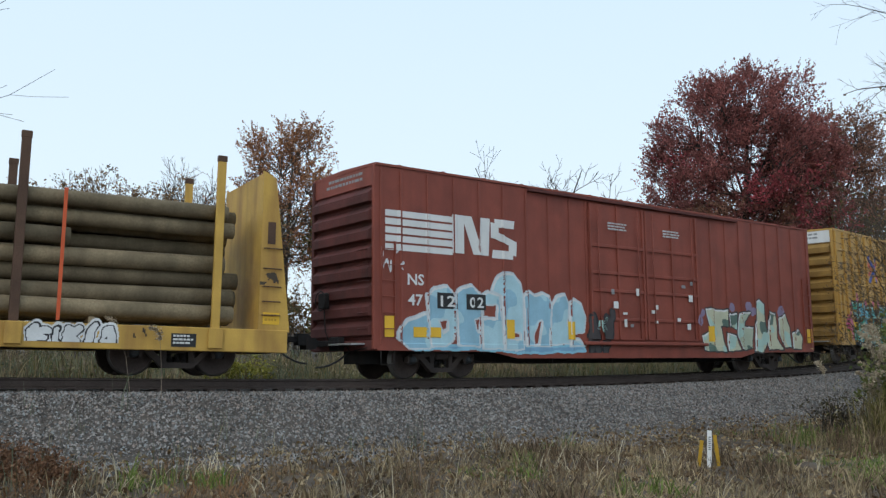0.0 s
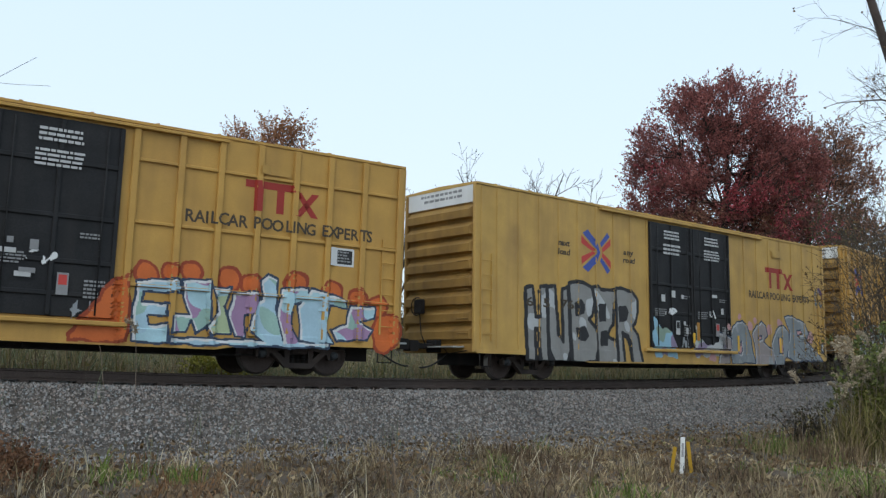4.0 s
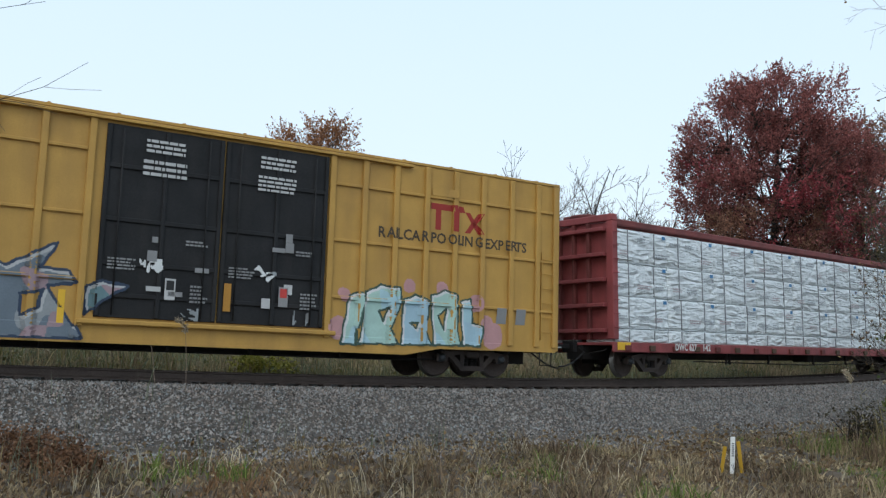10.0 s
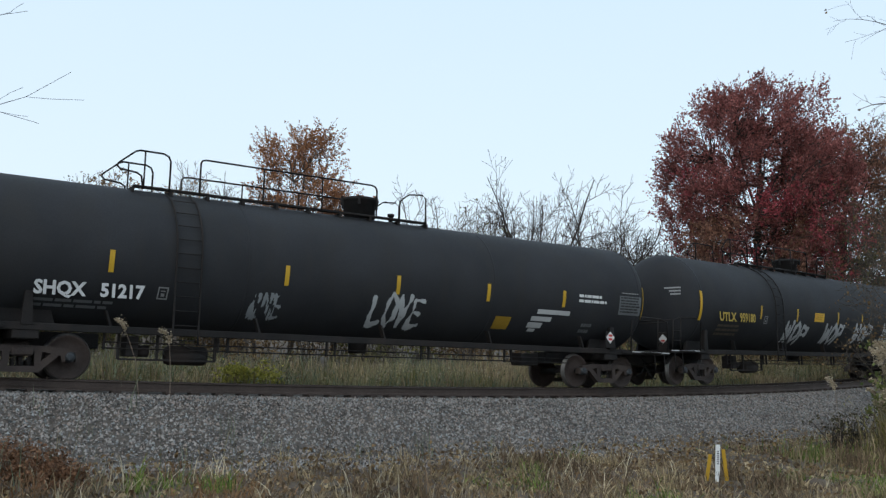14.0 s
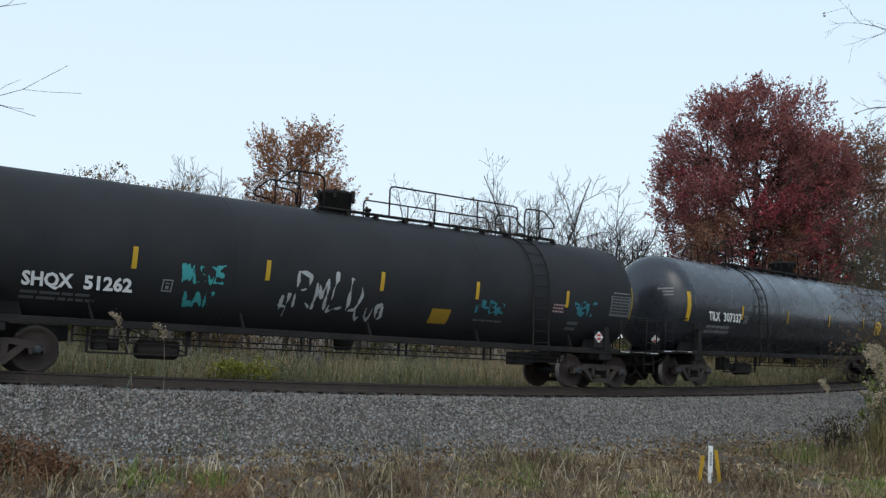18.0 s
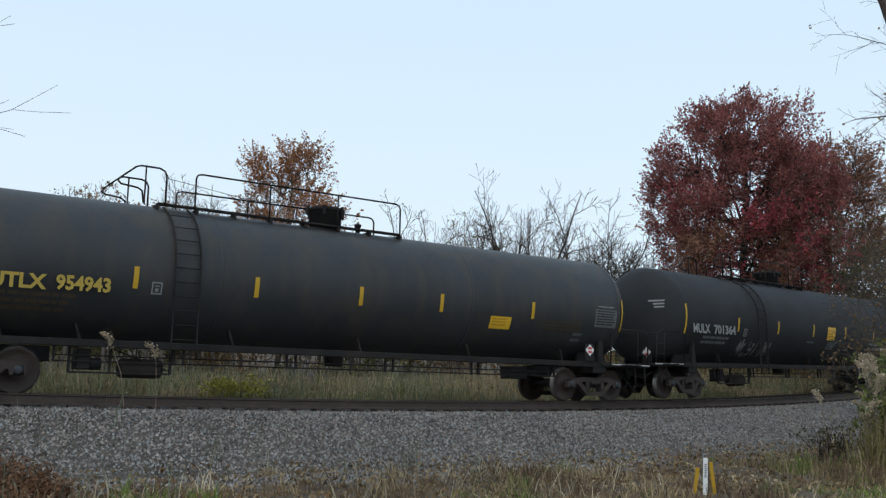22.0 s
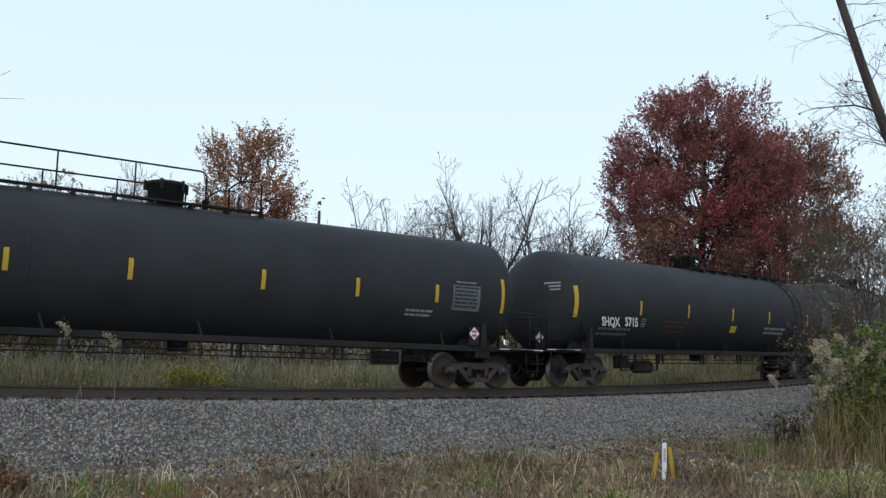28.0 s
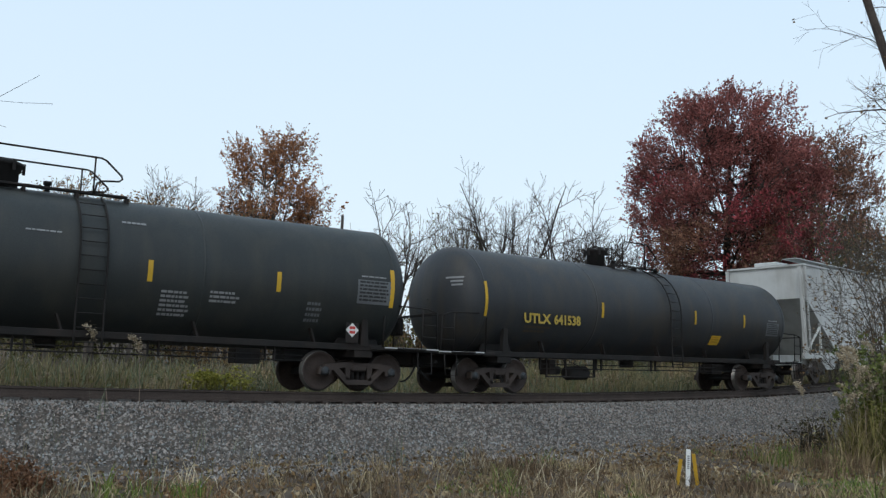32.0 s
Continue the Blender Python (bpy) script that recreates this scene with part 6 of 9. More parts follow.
    g.letter(0, [(-6, 0.74), (-6.04, 2.1), (-5.8, 2.24), (-5.38, 2.14), (-5.26, 0.72)], [(-5.98, 1.86), (-5.5, 1.88), (-5.5, 1.54), (-5.96, 1.54)])
    g.letter(0, [(-5.68, 2.26), (-5.52, 2.58), (-5.24, 2.76), (-4.88, 2.74), (-4.62, 2.5), (-4.54, 2.18), (-4.54, 0.72), (-5.24, 0.7), (-5.34, 2.14)], [(-5.1, 1.14), (-4.66, 1.16), (-4.66, 1.02), (-5.06, 1.02)])
    g.letter(1, [(-4.54, 2.18), (-4.36, 2.3), (-4.12, 2.2), (-3.82, 2.28), (-3.58, 2.2), (-3.5, 1.96), (-3.6, 0.82), (-4.46, 0.8)], [(-3.86, 1.52), (-3.98, 1.44), (-4.18, 1.08), (-4.14, 0.82), (-4, 0.86)])
    g.letter(0, [(-3.5, 1.96), (-3.26, 2.22), (-2.94, 2.28), (-2.82, 2), (-2.82, 0.9), (-3.56, 0.82)], [(-2.82, 1.64), (-2.72, 1.66), (-2.86, 1.42), (-2.9, 1.46)])
    g.letter(0, [(-2.8, 2), (-2.62, 2.16), (-2.28, 2.02), (-2.12, 1.62), (-2.2, 1.22), (-2.56, 1.16), (-2.16, 0.82), (-2.78, 0.82)], [(-2.64, 1.16), (-2.22, 1.18), (-2.3, 1.04), (-2.62, 1.02)])
    g.letter(1, [(-8.68, 1.12), (-8.4, 1.42), (-7.78, 1.64), (-7.68, 0.74), (-8.36, 0.72), (-8.68, 0.98)])
    g.block([(-8.54, 0.82), (-2.2, 0.86), (-2.1, 0.64), (-4.4, 0.58), (-6.1, 0.68), (-8.36, 0.68)])
    g.paint([SP["ice_pale"], SP["ice_blue"]], [SP["ice_blue"], SP["ice_pale"]], SP["white_soft"], SP["white"], SP["sky"], SP["sky_pale"], seed=6, shine_w=0.05, rough=0.012)
    g = Mural(car, surf, ("pale green and cream graffiti letter", "lilac spray puffs"), 0.03)
    g.letter(0, [(3.48, 2.08), (4.68, 2.06), (4.7, 1.48), (4.26, 1.52), (4.58, 0.66), (3.34, 0.7), (3.24, 1.2), (3.68, 1.34)])
    g.letter(1, [(4.76, 1.92), (5.24, 2), (5.18, 1.42), (4.76, 1.48)])
    g.letter(1, [(5.32, 2), (6.04, 2.02), (5.66, 1.68), (5.66, 1.56), (6.14, 1.52), (6, 0.8), (5.44, 0.72), (5.18, 1.24)])
    g.letter(2, [(6.3, 2.38), (6.56, 2.48), (6.84, 2.32), (6.8, 1.98), (7.02, 1.12), (6.62, 0.64), (6.12, 0.68), (6.28, 1.78)])
    g.letter(0, [(7.1, 2.08), (7.52, 2.04), (7.54, 1.14), (7.9, 0.76), (7, 0.74), (6.88, 1.12)])
    g.letter(2, [(7.64, 1.84), (8.1, 2.02), (8.34, 1.5), (8.44, 0.8), (7.96, 0.84), (7.66, 1.32)])
    g.letter(0, [(8.48, 1.34), (8.9, 1.52), (9.16, 1.18), (9.04, 0.78), (8.5, 0.78)])
    g.letter(0, [(4.58, 1.32), (5.12, 1.24), (5.4, 0.72), (4.62, 0.68)])
    g.puff(4.96, 2.14, 0.14)
    g.puff(5.92, 2.2, 0.18)
    g.puff(6.16, 2.04, 0.16)
    g.puff(7.84, 2.06, 0.2)
    g.puff(3.14, 1.68, 0.18)
    g.puff(3.32, 1.92, 0.14)
    g.paint([SP["cream_pale"], SP["cream_green"], SP["cream_pale"]], [SP["moss"], SP["mint_pale"]], SP["smoke"], SP["white"], SP["lilac"], seed=7, shine_w=0.05)
    graffiti(car, "**", -2.0, -1.0, 0.7, 1.75, 0.10, [SP["smoke"], SP["smoke"], SP["black"], None, None], surf, 3, 0.026, wild=0.14, label="dark smoky spray on the lower door")
    graffiti(car, "EK", -1.75, -1.3, 1.25, 1.62, 0.03, [SP["mint_pale"], SP["mint_pale"], None, None, None], surf, 9, 0.018, rim=0, label="small pale tag")
    for k, x in enumerate((-1.18, 1.35)):
        bars(car, x, 4.2 - 0.03 * k, 0.85, 0.25, 3, M["stencil"], surf, seed=k, fill=0.9)
    rng = random.Random(4)
    for k in range(14):
        x, z = rng.uniform(-1.3, 2.9), rng.uniform(1.2, 3.0)
        panel(car, x, x + rng.uniform(0.1, 0.22), z, z + rng.uniform(0.06, 0.24), M["mark_white"] if k % 4 else M["mark_grey"], surf, "placard", 1)
    for x in (-9.05, -8.2, -5.15, -2.85, 3.6, 9.45):
        panel(car, x, x + (0.85 if x == -8.2 else 0.28), 1.0, 1.25 if x == -8.2 else 1.5, M["sign_yellow"], lambda a, b: surf(a, b) - 0.012, "reflector", 3)
    TRAIN.append((car, c, 14.1))


# ---- pole-carrying bulkhead flatcar ----
def pole_car():
    c = -15.22
    e = 10.1
    car = thing("bulkhead_flatcar", "yellow bulkhead flatcar with stakes, loaded with long wooden poles", "flatcar")
    d = Build().box(-e, e, -1.42, 1.42, 0.80, 0.96, 0.01)
    part("deck", d, M["deck_yellow"], car, "grimy yellow steel deck")
    for y in (-1.45, 1.38):
        part("side_sill", Build().box(-e, e, y, y + 0.07, 0.50, 1.0, 0.015), M["deck_yellow"], car, "grimy yellow side sill")
    part("centre_sill", Build().box(-e, e, -0.35, 0.35, 0.50, 0.797, 0.0), M["iron"], car)

    def surf(x, z):
        return -1.458
    for sg in (-1, 1):
        x = sg * (e - 0.55)
        bh = part("bulkhead", Build().box(x - 0.12, x, -1.335, 1.335, 0.96, 4.5, 0.01), M["deck_yellow"], car, "tapered yellow steel bulkhead")
        for y in (-1.42, 1.34):
            part("gusset", Build().prism([(x - 0.12, 0.96), (x + 0.10 + sg * 0.50, 0.96), (x + 0.08 + sg * 0.10, 4.4), (x - 0.12, 4.55)], y, y + 0.08), M["deck_yellow"], bh)
        for k in range(5):
            z = 1.5 + k * 0.65
            part("stiffener", Build().box(x + 0.002, x + 0.18, -1.335, 1.335, z, z + 0.1, 0.01), M["deck_yellow"], bh)
        for z in (1.32, 1.62, 1.95, 2.35, 2.8):
            part("grab_iron", Build().tube([(x - 0.05, -1.42, z), (x - 0.05, -1.47, z), (x + 0.35, -1.47, z), (x + 0.35, -1.42, z)], 0.014, 5), M["stake"], bh)
        graffiti(bh, "***", x - 0.06, x + 0.3, 2.05, 2.3, 0.016, [M["mark_brown"], M["mark_brown"], None, None, None], lambda a, b: -1.426, 4, 0.018, rim=0)
        if sg > 0:
            panel(bh, x + 0.02, x + 0.2, 2.9, 3.4, M["stake"], lambda a, b: -1.4245, "rust_patch", 2)
    panel(car, e - 0.58, e - 0.2, 1.12, 1.38, M["sign_yellow"], lambda x, z: -1.43, "decal")
    bars(car, e - 0.54, 1.15, 0.3, 0.2, 2, M["plate_print"], lambda x, z: -1.436, seed=9)
    # stakes in pockets
    for i in range(5):
        x = 8.48 - 3.92 * i
        for y in (-1.40, 1.40):
            paint = M["deck_yellow"] if i in (0, 4) else M["stake"]
            s = Build().box(x - 0.09, x + 0.09, y - 0.05, y + 0.05, 0.96, 4.72, 0.012)
            s.box(x - 0.10, x + 0.10, y - 0.055, y + 0.055, 4.62, 4.76, 0.01, 1)
            part("stake", s, [paint, M["stake"]], car, "tall steel side stake")
        part("stake_pocket", Build().box(x - 0.16, x + 0.16, -1.52, -1.455, 0.56, 1.0, 0.015), M["deck_yellow"], car)
    graffiti(car, "KIKIO", 4.85, 6.45, 0.56, 0.98, 0.075, [SP["white"], SP["white"], SP["black"], SP["white"], None], surf, 5, 0.018, rim=0.025, halo=0.04)
    graffiti(car, "GOP", 6.8, 7.25, 0.72, 0.92, 0.016, [M["mark_brown"], M["mark_brown"], None, None, None], surf, 8, rim=0)
    dp = panel(car, 7.56, 8.08, 0.58, 0.86, M["mark_black"], surf, "data_plate")
    bars(dp, 7.60, 0.61, 0.44, 0.22, 3, M["mark_white"], lambda x, z: -1.463, seed=4)
    trucks(car, 15.6, c)
    coupler(car, -e, -1, 0.9)
    coupler(car, e, 1, 0.9)
    TRAIN.append((car, c, 15.6))
    # the load: tapered poles in ragged courses, part of what the car carries
    rng = random.Random(12)
    for row in range(7):
        n = 8
        for k in range(n):
            r = rng.uniform(0.14, 0.19)
            y = -1.16 + 2.32 * (k + (0.5 if row % 2 else 0)) / n + rng.uniform(-0.02, 0.02)
            z = 1.30 + row * 0.37 + rng.uniform(-0.03, 0.03)
            x1 = e - 1.0 - rng.choice([0.05, 0.2, 0.4, 1.2, 3.6, 5.2])
            x0 = -e + 1.0 + rng.uniform(0, 2)
            if k > 5 and row < 6:
                continue
            sag = rng.uniform(-0.04, 0.06)
            pts = [(x0 + (x1 - x0) * t / 6, y + 0.02 * math.sin(t + k), z + sag * math.sin(math.pi * t / 6) + rng.uniform(-0.01, 0.01)) for t in range(7)]
            part("pole", Build().tube(pts, [r * (0.92 + 0.03 * t) for t in range(7)], 12), M["pole_wood"], car, "long grey-brown treated timber pole")
    for z0, z1 in ((0.96, 1.15), (2.2, 2.28), (3.3, 3.38)):
        for x in (-6, -2, 2, 6):
            part("dunnage", Build().box(x - 0.06, x + 0.06, -1.0 if z0 > 1 else -1.3, 1.3, z0, z1), M["pole_wood"], car)
    s = Build()
    for x in (5.35,):
        s.box(x - 0.035, x + 0.035, -1.43, -1.42, 1.05, 3.7)
    part("tie_strap", s, M["orange"], car, "bright orange tie-down strap")


# ---- centre-beam flatcar with wrapped lumber ----
def centerbeam():
    c = 112.8
    e = 11.3
    car = thing("centerbeam_flatcar", "red centerbeam flatcar stacked with white wrapped lumber", "flatcar")
    d = Build().box(-e, e, -1.355, 1.355, 0.90, 0.978, 0.01)
    part("deck", d, M["pink"], car, "red steel deck")
    for y in (-1.44, 1.36):
        part("side_sill", Build().box(-e, e, y, y + 0.08, 0.70, 0.982, 0.015), M["pink"], car, "rusty red side sill")
    part("centre_sill", Build().box(-e, e, -0.3, 0.3, 0.5, 0.897, 0.0), M["iron"], car)
    for k in range(20):
        x = -e + 0.6 + k * (2 * e - 1.2) / 19
        part("winch_bracket", Build().box(x - 0.13, x + 0.13, -1.50, -1.442, 0.74, 0.90, 0.015), M["stake"] if k % 2 else M["maroon"], car)
    bm = Build().box(-e + 0.1, e - 0.1, -0.22, 0.22, 4.38, 4.74, 0.03)
    bm.box(-e + 0.1, e - 0.1, -0.5, 0.5, 4.52, 4.72, 0.03)
    cb = part("centre_beam", bm, M["maroon"], car, "dark red centre beam")
    for k in range(13):
        x = -e + 0.5 + k * (2 * e - 1) / 12
        part("beam_post", Build().box(x - 0.08, x + 0.08, -0.08, 0.08, 0.98, 4.377, 0.01), M["maroon"], cb)
    for sg in (-1, 1):
        b = Build()
        x = sg * (e - 0.15)
        b.box(x - 0.02, x + 0.04, -1.2, 1.2, 1.06, 4.4, 0.01)
        bh = part("end_bulkhead", b, M["pink"], car, "ribbed red end bulkhead")
        for y in (-1.42, 1.18):
            part("bulkhead_post", Build().box(x - 0.12, x + 0.12, y, y + 0.24, 1.06, 4.42, 0.02), M["pink"], bh)
        part("bulkhead_cap", Build().box(x - 0.12, x + 0.12, -1.42, 1.42, 4.42, 4.62, 0.02), M["pink"], bh)
        for k in range(5):
            z = 1.25 + k * 0.72
            part("bulkhead_rib", Build().box(min(x + sg * 0.05, x + sg * 0.26), max(x + sg * 0.05, x + sg * 0.26), -1.17, 1.17, z, z + 0.11, 0.015), M["pink"], bh)
        for y in (-0.55, 0.0, 0.55):
            part("bulkhead_stiffener", Build().box(min(x + sg * 0.05, x + sg * 0.18), max(x + sg * 0.05, x + sg * 0.18), y - 0.05, y + 0.05, 1.06, 4.4, 0.01), M["maroon"], bh)
        ladder(car, x - 0.1, x + 0.1, 1.2, 4.3, -1.44, 8, M["pink"], "grab_iron", False)
    surf = lambda x, z: -1.446
    panel(car, -e + 0.15, -e + 0.75, 0.76, 0.98, M["sign_yellow"], lambda x, z: -1.447, "reflector", 1)
    panel(car, e - 0.75, e - 0.1, 0.76, 0.98, M["sign_yellow"], lambda x, z: -1.447, "reflector", 1)
    letter(car, "DWC 627", -8.5, 0.78, 0.2, M["mark_white"], lambda x, z: -1.505, width=1.1)
    letter(car, "142", -7.05, 0.78, 0.2, M["mark_white"], lambda x, z: -1.505, width=0.4)
    u = Build()
    u.tube([(-7, -1.1, 0.45), (0, -1.1, 0.35), (7, -1.1, 0.45)], 0.02, 5)
    for x in (-5.2, -5.0, -2.6, 0.5, 3, 5.2):
        u.box(x - 0.03, x + 0.03, -1.15, -1.08, 0.36, 0.75)
    u.box(0.5, 2.2, -0.9, -0.3, 0.45, 0.75, 0.03)
    part("brake_rigging", u, M["iron"], car)
    trucks(car, 18.43, c)
    coupler(car, -e, -1, 1.1)
    coupler(car, e, 1, 1.1)
    # bundles: four courses of packs, the wrap creased between its straps
    rng = random.Random(77)
    cols = 9
    L = 2 * e - 0.40
    rowsz = [(0.985, 1.355), (1.375, 2.285), (2.305, 3.235), (3.255, 4.22)]
    for side in (-1, 1):
        for ci in range(cols):
            x0, x1 = -L / 2 + L * ci / cols + 0.006, -L / 2 + L * (ci + 1) / cols - 0.006
            for ri, (z0, z1) in enumerate(rowsz):
                yo, yi = side * (1.40 - rng.uniform(0, 0.04)), side * 0.28
                bundle = Build()
                nx, nz = (46, 16) if side < 0 else (2, 2)
                ph = [rng.uniform(0, 6.3) for _ in range(6)]
                vs, fs = [], []
                for i in range(nx + 1):
                    for j in range(nz + 1):
                        x, z = x0 + (x1 - x0) * i / nx, z0 + (z1 - z0) * j / nz
                        w = 0.0
                        if 0 < i < nx and 0 < j < nz:
                            u = ((x - x0) / (x1 - x0) * 3 + 0.46) % 1.0
                            pull = 0.35 + 0.65 * math.sin(math.pi * u)
                            slope = 0.9 * math.sin(ph[5] + x * 0.8)
                            a = noise.noise((x * 1.5 + ph[0], (z - slope * x) * 5.0, ph[1]))
                            c2 = noise.noise((x * 3.0 + ph[2], (z + slope * x * 1.4) * 9.0, ph[3]))
                            w = pull * (0.11 * (0.3 - abs(a)) + 0.06 * (0.25 - abs(c2))) + 0.012 * noise.noise((x * 9, z * 12, ph[4]))
                        edge_in = 0.05 if (j == 0 or j == nz or i == 0 or i == nx) else 0
                        vs.append((x, yo - side * (edge_in - w), z))
                for i in range(nx):
                    for j in range(nz):
                        a = i * (nz + 1) + j
                        q = (a, a + nz + 1, a + nz + 2, a + 1)
                        fs.append(q if side < 0 else tuple(reversed(q)))
                bundle.add(vs, fs, 0, True)
                bundle.box(x0, x1, min(yi, yo - side * 0.03), max(yi, yo - side * 0.03), z0, z1)
                bo = part("lumber_pack", bundle, M["wrap"], car, "white plastic-wrapped lumber pack")
                if side > 0:
                    continue
                for t in (0.22, 0.72):
                    x = x0 + (x1 - x0) * t + rng.uniform(-0.05, 0.05)
                    part("strap", Build().box(x - 0.007, x + 0.007, yo - 0.046, yo - 0.012, z0 + 0.02, z1 - 0.02), M["strap"], bo)
                su = lambda x, z, yo=yo: yo - 0.043
                for t in range(3 if ri else 0):
                    bars(bo, x0 + 0.06 + t * (x1 - x0) / 3 + rng.uniform(0, 0.15), z0 + (z1 - z0) * rng.choice((0.2, 0.24, 0.62)), (x1 - x0) * rng.uniform(0.16, 0.3), 0.15, 2, M["wrap_grey"] if (ci + ri + t) % 3 else M["wrap_red"], su, "printing", ci * 7 + ri + 50 * t)
                if ri:
                    panel(bo, x1 - 0.3, x1 - 0.13, z1 - 0.16, z1 - 0.06, M["wrap_blue"], su, "wrap_tag", 1)
    TRAIN.append((car, c, 18.43))


# ---- tank cars ----
def box_mark(car, x0, z0, w, surf, material, name="square_mark"):
    """A small square outline with a sign in it."""
    t = w * 0.13
    f = panel(car, x0, x0 + w, z0 + w * 1.15 - t, z0 + w * 1.15, material, surf, name, 1)
    panel(f, x0, x0 + w, z0, z0 + t, material, surf, "square_side", 1)
    for x in (x0, x0 + w - t):
        panel(f, x, x + t, z0 + t, z0 + w * 1.15 - t, material, surf, "square_side", 1)
    panel(f, x0 + w * 0.28, x0 + w * 0.72, z0 + w * 0.72, z0 + w * 0.82, material, surf, "square_sign", 1)
    panel(f, x0 + w * 0.34, x0 + w * 0.66, z0 + w * 0.26, z0 + w * 0.56, material, surf, "square_sign", 1)


def tank_car(centre, spread, half, paint, label, radius=1.56, zc=2.62, plat=(-3.9, 3.1), dome=0.0, ladder_x=-3.0, marks=(), reflect=(), rail=None, loops=(), placard=True, dome_r=0.47, square=None, data=None, extra=None):
    """half: to the end of the deck; the shell ends short of it."""
    car = thing("tank_car", label, "tank car", "tank cars in the train")
    cap = 0.74
    sh = half - 0.38
    prof = [(-sh, 0.02)]
    for k in range(1, 11):
        a = math.pi / 2 * k / 10
        prof.append((-sh + cap * (1 - math.cos(a)), radius * math.sin(a)))
    nrings = 8
    for k in range(1, nrings):
        x = -sh + cap + (2 * sh - 2 * cap) * k / nrings
        prof.append((x, radius))
    prof += [(-a, r) for a, r in reversed(prof[:11])]
    shell = part("tank_shell", Build().lathe(prof, 56, "x", (0, 0, zc)), paint, car, "")
    for x in (-sh + cap, sh - cap, -sh * 0.36, sh * 0.36):
        part("weld_band", Build().lathe([(x - 0.03, radius - 0.01), (x - 0.026, radius + 0.004), (x + 0.026, radius + 0.004), (x + 0.03, radius - 0.01)], 56, "x", (0, 0, zc)), paint, shell)

    def surf(x, z, lift=0.012):
        ax = abs(x) - (sh - cap)
        r = radius
        if ax > 0:
            r = radius * math.sqrt(max(0.0, 1 - (ax / cap) ** 2)) + 0.01
        return -math.sqrt(max(0.0004, (r + lift) ** 2 - (z - zc) ** 2))
    # underframe: stub sills, side sill bar, saddles
    for sg in (-1, 1):
        x0, x1 = sg * (half + 0.35), sg * (spread / 2 - 1.6)
        part("stub_sill", Build().box(min(x0, x1), max(x0, x1), -0.28, 0.28, 0.66, 0.977, 0.02), M["iron"], car)
        part("end_platform", Build().box(min(x0, sg * (half - 1.6)), max(x0, sg * (half - 1.6)), -1.35, 1.35, 0.98, 1.06, 0.01), M["iron"], car)
        part("platform_edge", Build().box(min(x0, sg * (half - 1.2)), max(x0, sg * (half - 1.2)), -1.362, -1.352, 1.03, 1.058), M["stencil"], car, "pale strip on the edge of the end platform")
        xb = sg * spread / 2
        part("body_bolster", Build().box(xb - 0.25, xb + 0.25, -1.30, 1.30, 0.78, 0.977, 0.02), M["iron"], car)
        for y in (-0.9, 0.9):
            part("saddle", Build().prism([(xb - 0.62, 0.98), (xb + 0.62, 0.98), (xb + 0.42, 1.6), (xb - 0.42, 1.6)], y - 0.04, y + 0.04), M["iron"], car)
        part("saddle_post", Build().prism([(xb - 0.11, 1.06), (xb + 0.11, 1.06), (xb + 0.07, 1.72), (xb - 0.07, 1.72)], -1.34, -1.22), M["iron"], car)
    ss = Build().box(-half + 1.2, half - 1.2, -1.32, -1.22, 0.95, 1.10, 0.012)
    part("side_sill", ss, M["iron"], car)
    for z in (0.78, 0.66):
        part("brake_rod", Build().tube([(-spread / 2 + 1.5, -1.15, z), (spread / 2 - 1.5, -1.15, z)], 0.016, 5), M["iron"], car)
    x = -spread / 2 + 1.5
    k = 0
    hanger = Build().box(-0.02, 0.02, -1.18, -1.13, 0.63, 0.96).mesh("rod_hanger", M["iron"])
    while x < spread / 2 - 1.4:
        part("rod_hanger", hanger, None, car).location = (x, 0, 0)
        k += 1
        x += 2.4 if k % 2 else 0.22
    # brake gear in a frame below the sill
    g0 = -spread / 2 + 1.9
    part("air_reservoir", Build().lathe([(g0 + 0.9, 0.02), (g0 + 0.93, 0.17), (g0 + 1.0, 0.21), (g0 + 1.75, 0.21), (g0 + 1.82, 0.17), (g0 + 1.85, 0.02)], 14, "x", (0, -0.9, 0.55)), M["iron"], car)
    cv = Build().box(g0 + 0.05, g0 + 0.32, -1.1, -0.7, 0.5, 0.92, 0.02)
    cv.lathe([(g0 + 0.32, 0.02), (g0 + 0.34, 0.13), (g0 + 0.55, 0.13), (g0 + 0.57, 0.02)], 10, "x", (0, -0.95, 0.62))
    part("control_valve", cv, M["iron"], car)
    gf = Build()
    for q in (g0 - 0.1, g0 + 0.7, g0 + 1.95):
        gf.box(q - 0.025, q + 0.025, -1.14, -1.08, 0.44, 0.96)
    gf.box(g0 - 0.1, g0 + 1.95, -1.14, -1.08, 0.42, 0.46)
    gf.tube([(g0 + 0.7, -1.1, 0.95), (g0 + 1.95, -1.1, 0.5)], 0.014, 4)
    part("gear_frame", gf, M["iron"], car)
    part("valve_box", Build().box(spread / 2 - 3.1, spread / 2 - 2.5, -1.05, -0.6, 0.56, 0.9, 0.02), M["iron"], car)
    bo = Build()
    bo.lathe([(0.0, 0.02), (0.0, 0.22), (0.35, 0.25), (0.4, 0.02)], 14, "z", (0.2, 0, 0.76))
    part("bottom_outlet", bo, M["iron"], car)
    for k in range(5):
        x = -half + 3.6 + (2 * half - 6.6) * k / 4
        br = Build().prism([(x - 0.03, 1.10), (x + 0.02, 1.10), (x - 0.10, 1.42), (x - 0.14, 1.42)], -1.24, -1.10)
        part("sill_bracket", br, M["iron"], car)
    # end platforms, grab irons and handrails
    for sg in (-1, 1):
